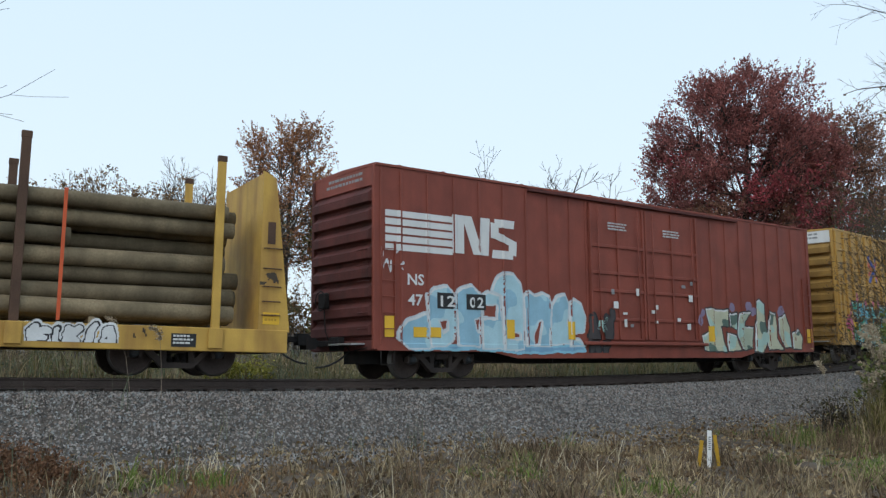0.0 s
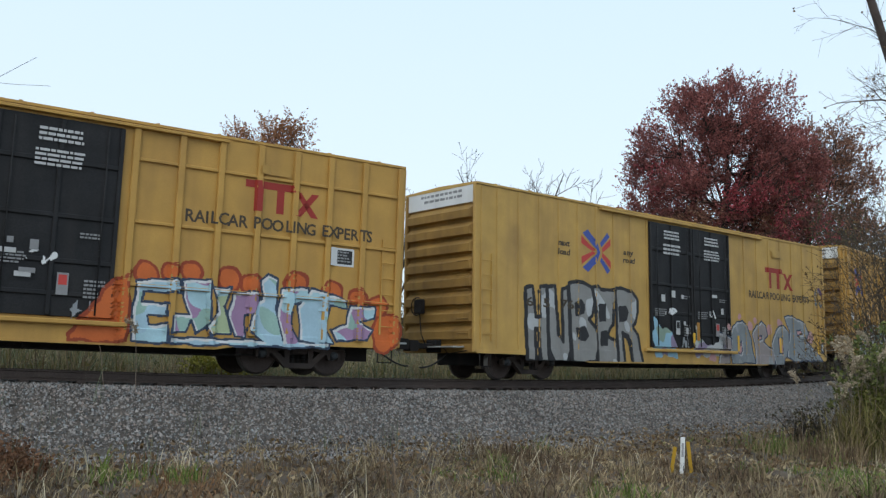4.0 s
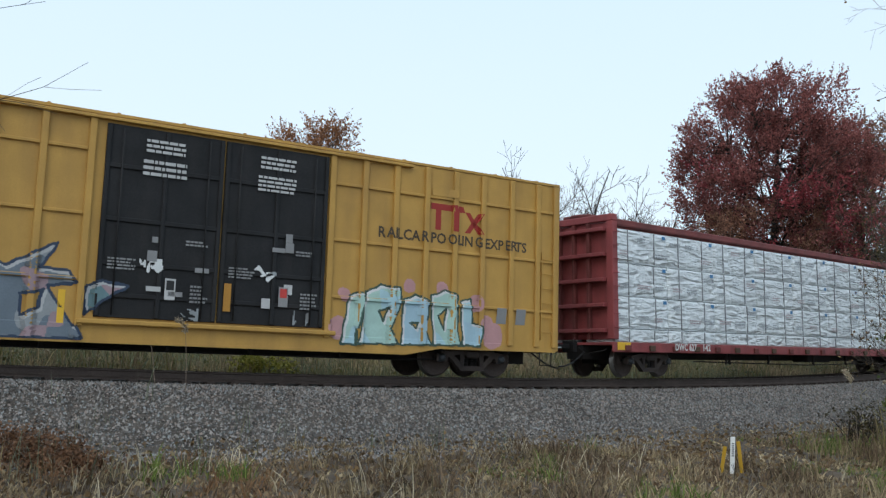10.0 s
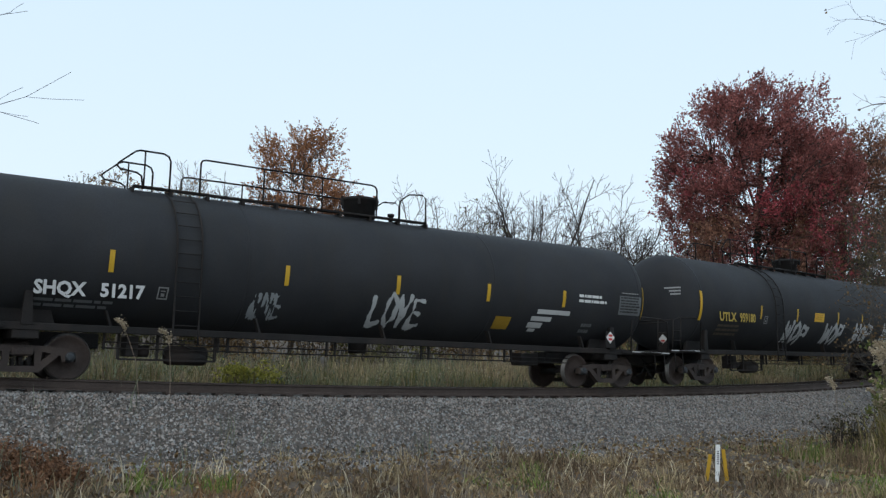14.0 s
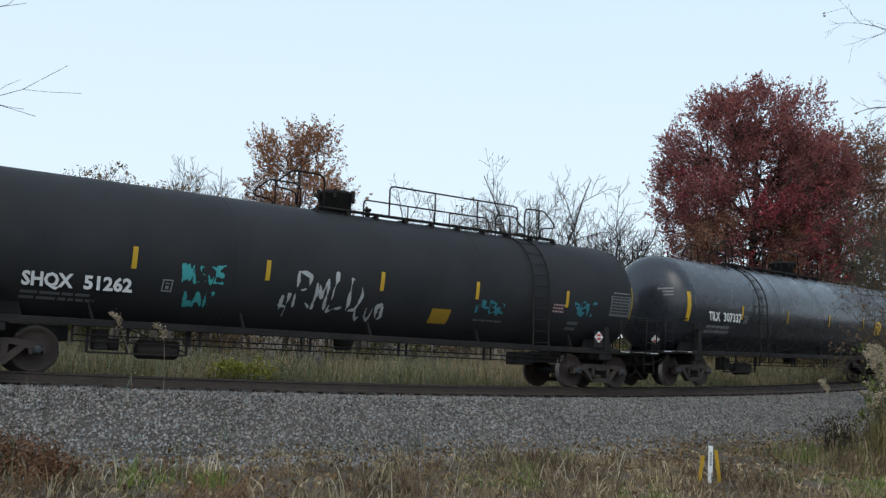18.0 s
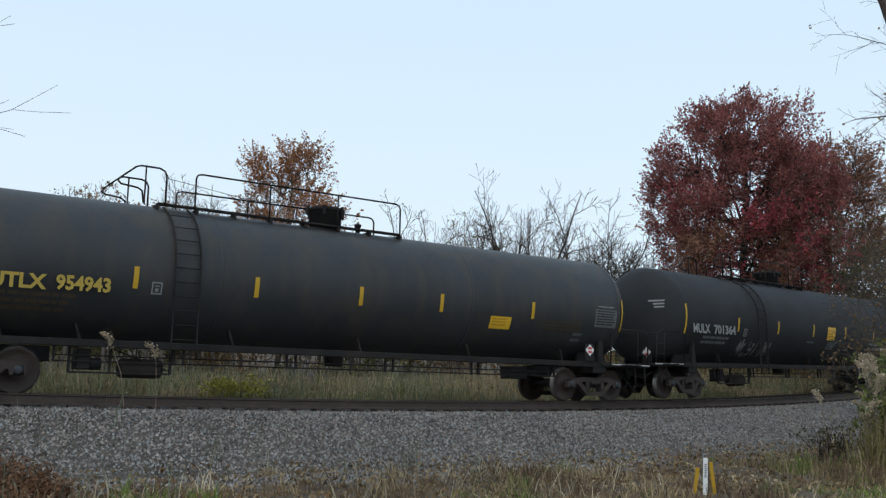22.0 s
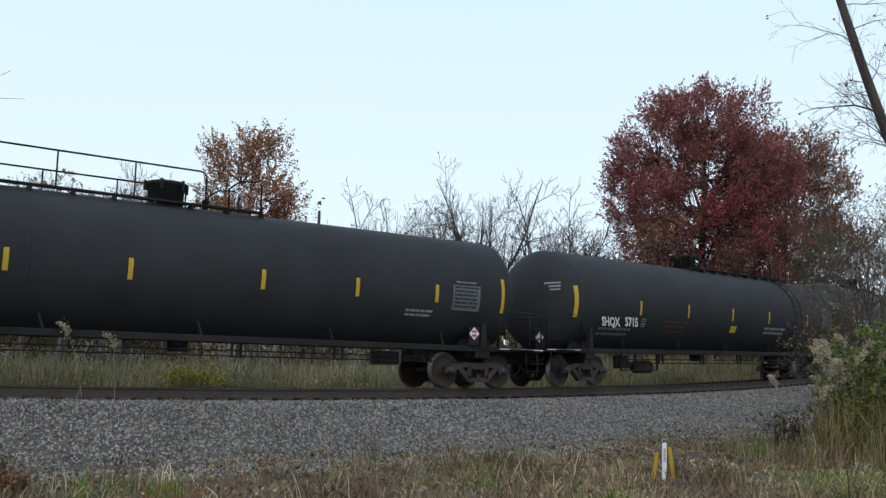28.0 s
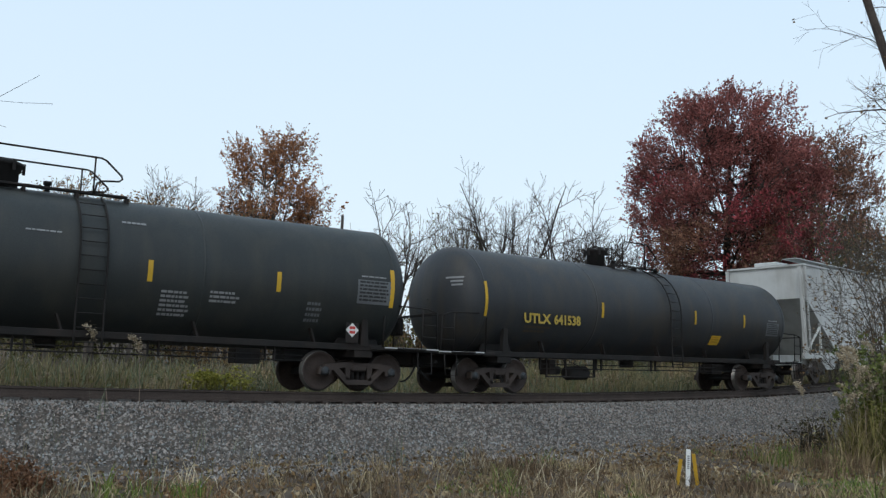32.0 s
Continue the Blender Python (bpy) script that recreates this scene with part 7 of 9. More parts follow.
        xe = sg * (half - 0.05)
        h = Build()
        x1 = sg * (half - 1.25)
        h.tube([(x1, -1.34, 1.05), (x1, -1.40, 2.0), (x1 + sg * 0.1, -1.40, 2.08), (xe, -1.38, 2.05), (xe + sg * 0.3, -1.38, 1.97), (xe + sg * 0.35, -1.34, 1.05)], 0.022, 6)
        h.tube([(xe + sg * 0.32, -1.38, 1.97), (xe + sg * 0.34, 1.38, 1.97)], 0.02, 6)
        h.tube([(xe - sg * 0.1, -1.38, 2.05), (xe - sg * 0.1, -1.34, 1.05)], 0.018, 6)
        for z in (1.35, 1.65):
            h.tube([(xe + sg * 0.34, -1.35, z), (xe - sg * 0.1, -1.35, z)], 0.014, 5)
        part("end_handrail", h, M["iron"], car)
        for y in (-1.36, 1.36):
            st = Build().tube([(xe - sg * 0.2, y + 0.03, 1.0), (xe - sg * 0.2, y, 0.45), (xe + sg * 0.2, y, 0.45), (xe + sg * 0.2, y + 0.03, 1.0)], 0.018, 5)
            part("sill_step", st, M["iron"], car)
        if sg < 0:
            bw = Build().lathe([(0, 0.24), (0.015, 0.26), (0.03, 0.24), (0.015, 0.225), (0, 0.24)], 16, "x", (xe - 0.42, 0.55, 1.75))
            bw.tube([(xe - 0.4, 0.55, 1.06), (xe - 0.4, 0.55, 2.0)], 0.02, 5)
            part("brake_wheel", bw, M["iron"], car)
            part("brake_housing", Build().box(xe - 0.36, xe - 0.2, 0.35, 0.75, 1.5, 1.98, 0.03), M["iron"], car)
        part("truck_platform", Build().box(min(xe, xe - sg * 0.8), max(xe, xe - sg * 0.8), -1.42, -1.364, 1.02, 1.05), M["iron"], car)
    # top platform, dome, railings, ladder
    p0, p1 = plat
    top = zc + radius
    for y in (-0.68, 0.52):
        part("walkway_plank", Build().box(p0, p1, y, y + 0.16, top - 0.03, top + 0.02, 0.008), M["iron"], car, "black grating walkway")
    bearer = Build().box(-0.03, 0.03, -0.68, 0.68, top - 0.15, top - 0.032).mesh("walkway_bearer", M["iron"])
    n = max(2, int((p1 - p0) / 0.8))
    for k in range(n + 1):
        x = p0 + (p1 - p0) * k / n
        part("walkway_bearer", bearer, None, car).location = (x, 0, 0)
    q = dome_r
    dm = Build().lathe([(top - 0.12, 0.02), (top - 0.12, q * 0.84), (top + 0.34, q * 0.88), (top + 0.36, q * 0.97), (top + 0.43, q * 0.97), (top + 0.44, q * 1.04), (top + 0.51, q * 1.05), (top + 0.54, q * 0.9), (top + 0.57, 0.0)], 24, "z", (dome, 0, 0))
    dome_ob = part("dome_housing", dm, M["iron"], car, "round valve housing")
    for k in range(6):
        w = k * math.pi / 3
        part("dome_bolt", Build().box(dome + q * 1.05 * math.cos(w) - 0.03, dome + q * 1.05 * math.cos(w) + 0.03, q * 1.05 * math.sin(w) - 0.03, q * 1.05 * math.sin(w) + 0.03, top + 0.32, top + 0.55), M["iron"], dome_ob)
    part("vent_pipe", Build().lathe([(top - 0.1, 0.06), (top + 0.2, 0.06), (top + 0.2, 0.09), (top + 0.27, 0.09), (top + 0.27, 0.0)], 10, "z", (dome + 1.0, 0.1, 0)), M["iron"], car)
    if rail:
        a, c = rail
        for y, hh in ((-0.68, top + 0.78), (0.68, top + 0.62)):
            h = Build()
            h.tube([(a, y, top - 0.02), (a, y, hh - 0.10), (a + 0.03, y, hh - 0.03), (a + 0.12, y, hh), (c - 0.15, y, hh), (c - 0.05, y, hh - 0.03), (c, y, hh - 0.12), (c, y, top - 0.02)], 0.022, 6)
            n = max(1, int((c - a) / 1.9))
            for k in range(1, n + 1):
                x = a + (c - a) * k / (n + 1)
                h.tube([(x, y, top - 0.02), (x, y, hh)], 0.02, 5)
            part("top_railing", h, M["iron"], car, "tubular walkway railing")
    hh = top + 0.78
    for a, c in loops:
        for y in (-0.68, 0.68):
            if c - a > 1.0:
                # a hold over the ladder, swept out beyond the walkway
                i, o, sg = (c, a, 1) if abs(a - dome) > abs(c - dome) else (a, c, -1)
                h = Build().tube([(i, y, top - 0.06), (i, y, hh - 0.16), (i - sg * 0.05, y, hh - 0.05), (i - sg * 0.16, y, hh), (o + sg * 0.46, y, hh), (o + sg * 0.36, y, hh - 0.04), (o + sg * 0.02, y, hh - 0.34), (o, y, hh - 0.40), (o + sg * 0.06, y, hh - 0.46), (o + sg * 0.42, y, hh - 0.50), (o + sg * 0.52, y, hh - 0.56), (o + sg * 0.56, y, top - 0.04)], 0.022, 6)
                h.tube([(o + sg * 0.58, y, top - 0.06), (o + sg * 0.58, y, hh)], 0.02, 5)
            else:
                i, o = (a, c) if abs(a - dome) < abs(c - dome) else (c, a)
                h = Build().tube([(i, y, top - 0.06), (i, y, hh - 0.32), (i + (o - i) * 0.1, y, hh - 0.24), (i + (o - i) * 0.35, y, hh - 0.1), (i + (o - i) * 0.85, y, hh - 0.06), (o, y, hh - 0.14), (o, y, top - 0.06)], 0.021, 6)
            part("end_railing", h, M["iron"], car, "tubular railing loop")
    if rail and loops:
        e = max(loops, key=lambda w: -abs(w[0] - dome))
        a, c = (dome + 0.4, min(e)) if min(e) > dome else (dome - 0.4, max(e))
        part("safety_chain", Build().tube([(a, -0.6, top + 0.44), (a + (c - a) * 0.5, -0.64, top + 0.36), (c, -0.68, hh - 0.2)], 0.007, 4), M["iron"], car)
    lad = Build()
    for sx in (-0.27, 0.27):
        pts = []
        for k in range(14):
            z = 0.75 + (top - 0.05 - 0.75) * k / 13
            y = surf(ladder_x, min(max(z, zc), top - 0.02)) - 0.07
            pts.append((ladder_x + sx, y, z))
        lad.tube(pts, 0.024, 5)
    for k in range(11):
        z = 0.85 + (top - 0.3 - 0.85) * k / 10
        y = surf(ladder_x, min(max(z, zc), top - 0.02)) - 0.07
        lad.tube([(ladder_x - 0.27, y, z), (ladder_x + 0.27, y, z)], 0.012, 5)
    part("ladder", lad, M["iron"], car)
    trucks(car, spread, centre)
    coupler(car, -half - 0.3, -1, 0.5)
    coupler(car, half + 0.3, 1, 0.5)
    for x in reflect:
        big = abs(x) > sh - 1.2
        panel(car, x - 0.052, x + 0.052, 2.0 if big else 2.17, 2.92 if big else 2.62, M["bar_yellow"], surf, "reflector", 8)
    for txt, x, z, hgt, w, m in marks:
        letter(car, txt, x, z, hgt, M[m], surf, "reporting_mark", width=w, bold=0.014)
    if square:
        box_mark(car, square[0], square[1], 0.22, surf, M["mark_grey"])
    d0, d1, dz0, dz1 = data or (sh - 1.55, sh - 0.75, 2.08, 2.62)
    pl = panel(car, d0, d1, dz0, dz1, M["mark_dim"], surf, "data_panel", 4)
    bars(pl, d0 + 0.05, dz0 + 0.03, (d1 - d0) - 0.1, (dz1 - dz0) - 0.06, 6, M["mark_black"], lambda x, z: surf(x, z, 0.018), "data_print", int(centre), 0.9)
    bars(car, d0 + 0.1, dz1 + 0.04, (d1 - d0) * 0.8, 0.06, 1, M["mark_grey"], surf, "stencil", int(centre) + 2, 0.9)
    if placard:
        r = 0.17
        for x in (sh - 1.75,):
            z = 1.42
            holder = part("placard_holder", Build().box(x - 0.17, x + 0.17, -1.405, -1.385, z - 0.3, z + 0.17, 0.004), M["iron"], car)
            quad(holder, [(x, z - r), (x + r, z), (x, z + r), (x - r, z)], M["mark_white"], lambda a, b: -1.41, "hazard_placard")
            panel(holder, x - 0.075, x + 0.075, z + 0.02, z + 0.085, M["red_mark"], lambda a, b: -1.414, "placard_patch", 1)
            panel(holder, x - 0.075, x + 0.075, z - 0.085, z - 0.02, M["red_mark"], lambda a, b: -1.414, "placard_patch", 1)
        xe = -half - 0.12
        holder = part("placard_holder", Build().box(xe, xe + 0.02, -1.06, -0.74, 1.08, 1.62, 0.004), M["iron"], car)
        part("hazard_placard", Build().add([(xe - 0.004, -0.9, 1.25), (xe - 0.004, -0.745, 1.4), (xe - 0.004, -0.9, 1.555), (xe - 0.004, -1.055, 1.4)], [(0, 1, 2, 3)]), M["mark_white"], holder)
        part("placard_patch", Build().add([(xe - 0.008, -0.97, 1.32), (xe - 0.008, -0.83, 1.32), (xe - 0.008, -0.83, 1.38), (xe - 0.008, -0.97, 1.38)], [(0, 1, 2, 3)]), M["red_mark"], holder)
    # stencils on the near head
    he = Build()
    hx = lambda y, z: -sh + cap * (1 - math.sqrt(max(0, 1 - (y * y + (z - zc) ** 2) / (radius * radius)))) - 0.012
    for row, wdt in ((3.0, 0.5), (2.9, 0.34), (2.8, 0.3)):
        y0 = -1.12
        vs = []
        nn = 8
        for k in range(nn + 1):
            y = y0 + wdt * k / nn
            vs += [(hx(y, row), y, row), (hx(y, row + 0.05), y, row + 0.05)]
        he.add(vs, [(2 * k, 2 * k + 1, 2 * k + 3, 2 * k + 2) for k in range(nn)])
    part("head_stencil", he, M["mark_grey"], car)["kind"] = "stuff"
    if extra:
        extra(car, surf)
    TRAIN.append((car, centre, spread))
    return car, surf


def tag(txt, x0, x1, z0, z1, fat, fill, seed, rim=None):
    def draw(car, surf):
        graffiti(car, txt, x0, x1, z0, z1, fat, [fill, fill, rim, None, None], surf, seed, 0.018, 0.03 if rim else 0, 0, wild=0.03, label="sprayed graffiti tag")
    return draw


def several(*fs):
    def draw(car, surf):
        for q in fs:
            q(car, surf)
    return draw


def plates(*items):
    def draw(car, surf):
        for x0, x1, z0, z1, m in items:
            pl = panel(car, x0, x1, z0, z1, M[m], surf, "decal")
            if m == "sign_yellow":
                bars(pl, x0 + 0.06, z0 + 0.05, (x1 - x0) * 0.8, (z1 - z0) * 0.7, 3, M["plate_print"], lambda x, z: surf(x, z, 0.018), seed=int(x0 * 10))
    return draw


def painted_out(car, surf):
    """Old lettering covered with strips of white paint."""
    for x0, x1, z0, z1 in ((4.9, 6.05, 1.95, 2.07), (4.75, 5.45, 1.76, 1.88), (4.7, 5.2, 1.58, 1.72), (4.8, 5.05, 1.48, 1.56)):
        panel(car, x0, x1, z0, z1, M["stencil"], surf, "paint_patch", 5)


def lines_at(*items):
    """Blocks of small stencilled lines: x, z, width, height, rows, material."""
    def draw(car, surf):
        for k, (x, z, w, h, rows, m) in enumerate(items):
            bars(car, x, z, w, h, rows, M[m], surf, seed=int(abs(x) * 9) + k)
    return draw


def tanks():
    W_, P_, Y_, G_, D_ = "mark_white", "stencil", "mark_yellow", "mark_grey", "mark_dim"
    tank_car(134.74, 15.51, 9.75, M["tank"], "black tank car with white sprayed tags", plat=(-5.76, 1.78), ladder_x=-4.74, dome=0.14, rail=(-4.3, 0.26), loops=[(-6.12, -4.98), (0.94, 1.73)], square=(-5.29, 1.70), data=(7.85, 8.7, 2.08, 2.62),
             marks=[("SHQX", -7.7, 1.67, 0.27, 0.98, P_), ("51217", -6.45, 1.68, 0.27, 0.88, P_)], reflect=(-8.8, -6.3, -2.47, 0.45, 3.18, 5.76, 8.87),
             extra=several(lines_at((-7.66, 1.4, 1.6, 0.2, 2, D_), (6.3, 2.28, 1.05, 0.28, 2, W_), (6.6, 1.45, 0.42, 0.32, 2, D_)), tag("ALONE", -3.22, -2.52, 1.42, 2.0, 0.022, SP["silver"], 3), tag("LOVE", -0.17, 1.28, 1.38, 2.22, 0.05, SP["pale"], 4), plates((3.56, 4.08, 1.5, 1.82, "plate_worn")), painted_out))
    tank_car(154.92, 16.37, 9.8, M["tank"], "black tank car with a row of white sprayed tags", plat=(-4.86, 1.93), ladder_x=-3.87, rail=(-3.51, 0.33), loops=[(-5.91, -4.18), (1.14, 1.92)], square=(-4.72, 2.02), data=(7.75, 8.55, 2.15, 2.62),
             marks=[("UTLX", -7.65, 2.03, 0.28, 1.04, Y_), ("959180", -6.4, 2.04, 0.28, 1.02, Y_)], reflect=(-8.74, -4.98, -2.38, 0.91, 3.05, 5.52, 8.77),
             extra=several(lines_at((-7.55, 1.52, 1.6, 0.4, 3, "mark_brown")), plates((-1.04, -0.28, 2.21, 2.53, "sign_yellow")), *[tag("WOP", x, x1, z, z + 0.8, 0.075, SP["pale"], 20 + k) for k, (x, x1, z) in enumerate(((-3.07, -1.27, 1.4), (-0.02, 1.58, 1.44), (2.56, 4.13, 1.5), (5.18, 6.63, 1.53)))]))
    tank_car(175.17, 16.01, 9.75, M["tank"], "black tank car with teal and white tags", plat=(-1.02, 6.56), ladder_x=5.28, dome=-0.2, rail=(0.99, 5.17), loops=[(5.42, 6.54), (-2.14, -0.87)], square=(-4.86, 1.76), data=(7.95, 8.75, 2.04, 2.62),
             marks=[("SHQX", -7.58, 1.69, 0.27, 0.95, P_), ("51262", -6.43, 1.69, 0.27, 0.95, P_)], reflect=(-8.8, -5.5, -2.57, 0.38, 3.22, 6.3, 8.84),
             extra=several(lines_at((-7.55, 1.4, 1.6, 0.2, 2, D_), (3.3, 1.6, 1.0, 0.08, 1, D_), (5.83, 1.98, 0.42, 0.26, 3, "rose_mark"), (6.5, 1.5, 0.42, 0.3, 2, D_)), tag("WAEGE", -4.51, -3.57, 2.0, 2.42, 0.022, SP["teal"], 8), tag("LAW", -4.36, -3.72, 1.52, 1.85, 0.022, SP["teal"], 9), tag("RMLD", -1.87, -0.02, 1.62, 2.5, 0.022, SP["pale"], 10), tag("H", -2.17, -1.92, 1.42, 1.95, 0.018, SP["pale"], 13), tag("OOO", -0.22, 0.6, 1.45, 1.9, 0.016, SP["pale"], 14), tag("WHBR", 3.23, 4.18, 1.85, 2.2, 0.018, SP["teal_dark"], 11), tag("BETE", 6.6, 7.44, 2.0, 2.38, 0.018, SP["teal_dark"], 12), plates((1.95, 2.53, 1.5, 1.86, "plate_worn"))))
    tank_car(195.83, 16.91, 10.15, M["tank_gloss"], "glossy black tank car with white lettering", plat=(-5.59, 1.52), ladder_x=-4.86, dome=-0.1, rail=(-4.36, -0.15), loops=[(-6.14, -5.12), (1.04, 1.53)], square=(-5.95, 2.05), data=(8.2, 9.0, 2.1, 2.62),
             marks=[("TILX", -8.22, 2.07, 0.28, 0.68, W_), ("307337", -7.33, 2.07, 0.28, 1.16, W_)], reflect=(-9.26, -6.1, -2.9, 0.45, 3.56, 6.02, 9.09),
             extra=several(lines_at((-8.14, 1.62, 1.65, 0.3, 2, G_), (7.05, 1.9, 0.95, 0.3, 2, W_), (6.3, 1.7, 0.8, 0.2, 2, D_)), plates((4.72, 5.32, 2.0, 2.53, "sign_yellow"), (7.16, 7.54, 1.48, 1.8, "mark_grey"))))
    tank_car(216.67, 16.23, 9.75, M["tank_brown"], "black tank car with brown oil stains", plat=(-4.62, 1.67), ladder_x=-4.17, dome=-0.17, rail=(-3.79, 1.64), loops=[(-5.5, -4.46)], square=(-4.88, 2.08), data=(7.72, 8.55, 2.08, 2.58),
             marks=[("UTLX", -7.95, 2.03, 0.28, 1.02, Y_), ("954943", -6.76, 2.05, 0.28, 1.05, Y_)], reflect=(-8.88, -5.22, -2.57, 0.08, 2.41, 5.41, 8.8),
             extra=several(lines_at((-7.8, 1.55, 1.5, 0.42, 3, "mark_brown"), (5.9, 1.88, 1.4, 0.28, 3, "mark_brown"), (7.0, 1.58, 0.4, 0.3, 2, D_)), plates((4.01, 4.7, 1.85, 2.17, "sign_yellow"))))
    tank_car(237.02, 16.05, 9.85, M["tank"], "black tank car with a scrawled silver tag", plat=(-4.99, 1.23), ladder_x=-4, dome=-0.3, rail=(-3.6, 0.1), loops=[(-5.4, -4.28), (0.49, 1.19)], square=(-5.08, 2.02), data=(7.7, 8.6, 2.18, 2.7),
             marks=[("MULX", -8.3, 2.05, 0.28, 1.0, G_), ("701364", -7.06, 2.05, 0.28, 1.38, G_)], reflect=(-8.72, -5.47, -2.66, 0.13, 2.93, 5.68, 8.76),
             extra=several(lines_at((-7.56, 1.66, 1.7, 0.3, 2, D_), (-0.28, 1.88, 0.72, 0.1, 1, D_), (1.48, 1.7, 0.8, 0.3, 4, D_), (5.35, 1.7, 1.75, 0.36, 2, G_)), tag("MOBINN", -5.18, -2.87, 1.38, 1.92, 0.022, SP["grey"], 5), plates((1.33, 2.01, 2.07, 2.57, "sign_yellow"))))
    tank_car(257.29, 16.02, 9.85, M["tank"], "black tank car with overpainted lettering", plat=(-5.56, 2.25), ladder_x=-4.56, dome=-0.02, zc=2.54, rail=(-4.26, 0.68), loops=[(-5.9, -4.81), (1.48, 2.18)], data=(7.0, 7.95, 2.1, 2.75),
             marks=[("SHQX", -7.54, 1.9, 0.28, 1.02, P_), ("5698", -6.32, 1.9, 0.28, 0.9, P_)], reflect=(-8.78, -6.46, -3.95, -0.28, 2.73, 5.88, 8.66),
             extra=several(lines_at((-7.4, 1.56, 1.8, 0.24, 2, D_), (4.9, 1.9, 1.3, 0.24, 2, G_))))
    tank_car(277.49, 16.2, 9.85, M["tank"], "black tank car with white lettering", plat=(-5.91, 1.87), ladder_x=-4.81, dome=-0.27, zc=2.54, rail=(-4.46, 0.44), loops=[(-6.2, -5.1), (1, 1.81)], square=(-5.64, 1.94), data=(6.9, 7.8, 2.0, 2.66),
             marks=[("SHQX", -7.85, 1.92, 0.28, 1.0, P_), ("5683", -6.65, 1.92, 0.28, 0.86, P_)], reflect=(-8.86, -6.76, -3.82, -1.43, 1.56, 4.03, 6.39, 8.58),
             extra=several(lines_at((-7.7, 1.5, 1.85, 0.3, 2, D_), (5.5, 1.74, 0.95, 0.22, 2, G_))))
    tank_car(297.77, 15.99, 9.75, M["tank"], "black tank car with red stencil and white lettering", plat=(-0.95, 6.5), ladder_x=5.38, dome=-0.32, zc=2.56, rail=(1.14, 5.11), loops=[(5.84, 6.48), (-2.28, -1.02)], square=(-5.47, 1.81), data=(7.8, 8.6, 2.2, 2.85),
             marks=[("SHQX", -7.66, 1.79, 0.27, 0.96, P_), ("5715", -6.44, 1.81, 0.27, 0.7, P_)], reflect=(-8.86, -5.62, -2.76, 0.25, 3.05, 6.36, 8.84),
             extra=several(lines_at((-7.62, 1.45, 1.8, 0.3, 2, D_), (-4.2, 1.6, 1.65, 0.46, 3, "red_dim"), (2.78, 1.7, 1.9, 0.32, 2, G_), (5.9, 1.5, 0.4, 0.3, 2, D_)), plates((0.23, 0.65, 1.77, 2.0, "sign_yellow"))))
    tank_car(317.11, 14.19, 8.85, M["tank_green"], "dark grey-green tank car with white lettering", plat=(-1.58, 1.52), ladder_x=0.73, dome=-0.99, zc=2.49, loops=[(-2.32, 1.38)], square=(-3.62, 2.02), data=(6.75, 7.65, 2.05, 2.62),
             marks=[("TCBX", -7.57, 2.0, 0.3, 1.04, W_), ("251378", -6.25, 2.0, 0.3, 1.42, W_)], reflect=(-7.78, -4.58, -1.6, 1.88, 4.75, 7.69),
             extra=several(lines_at((-6.95, 1.7, 1.8, 0.26, 2, G_), (-6.1, 1.4, 2.0, 0.34, 4, D_), (2.15, 1.46, 0.65, 0.56, 6, G_), (3.2, 1.8, 0.7, 0.28, 3, G_), (-0.56, 2.98, 0.75, 0.06, 1, G_), (1.3, 3.34, 0.58, 0.08, 1, G_), (5.5, 1.5, 0.4, 0.5, 4, D_))))
    tank_car(335.05, 13.11, 8.55, M["tank_brown"], "stained dark tank car with yellow lettering", plat=(-1.12, 1.08), ladder_x=0.78, dome=-1.22, dome_r=0.33, radius=1.5, zc=2.47, loops=[(-0.72, 0.98)], placard=False, data=(6.3, 7.1, 1.95, 2.4),
             marks=[("UTLX", -5.98, 1.9, 0.26, 1.06, Y_), ("641538", -4.8, 1.9, 0.26, 1.12, Y_)], reflect=(-7.4, -2.71, 1.96, 4.85),
             extra=several(lines_at((-5.85, 1.6, 1.0, 0.22, 2, "mark_brown")), plates((3.03, 3.58, 1.54, 1.85, "sign_yellow"))))


def hopper_car():
    c = 352.1
    e = 7.9
    car = thing("covered_hopper", "pale grey covered hopper car with sloping ends", "hopper car")
    b = Build()
    # body: sloping end sheets below, straight sides
    out = [(-e, 3.3), (-e, 4.55), (e, 4.55), (e, 3.3), (e - 2.9, 1.35), (-e + 2.9, 1.35)]
    b.prism(out, -1.5, 1.5)
    part("hopper_body", b, M["hopper"], car, "pale grey steel body")
    r = Build().prism([(-e - 0.1, 4.55), (e + 0.1, 4.55), (e + 0.1, 4.62), (-e - 0.1, 4.62)], -1.55, 1.55)
    r.box(-e, e, -0.45, 0.45, 4.62, 4.78, 0.03)
    part("roof", r, M["hopper"], car)
    part("running_board", Build().box(-e - 0.3, e + 0.3, -1.35, -0.8, 4.80, 4.84), M["roof"], car)
    for k in range(9):
        x = -e + 2 * e * k / 8
        part("side_post", Build().box(x - 0.06, x + 0.06, -1.58, -1.5, 1.9 if abs(x) < 5 else 3.2, 4.5, 0.015), M["hopper"], car)
    for k in range(3):
        x = -4 + 4 * k
        part("outlet", Build().prism([(x - 1.6, 1.34), (x + 1.6, 1.34), (x + 0.4, 0.55), (x - 0.4, 0.55)], -0.9, 0.9), M["hopper"], car)
    f = Build()
    for sg in (-1, 1):
        x0, x1 = sg * (e - 3.2), sg * (e + 0.5)
        f.box(min(x0, x1), max(x0, x1), -1.5, -1.4, 0.98, 1.2, 0.02)
        f.box(min(x0, x1), max(x0, x1), 1.4, 1.5, 0.98, 1.2, 0.02)
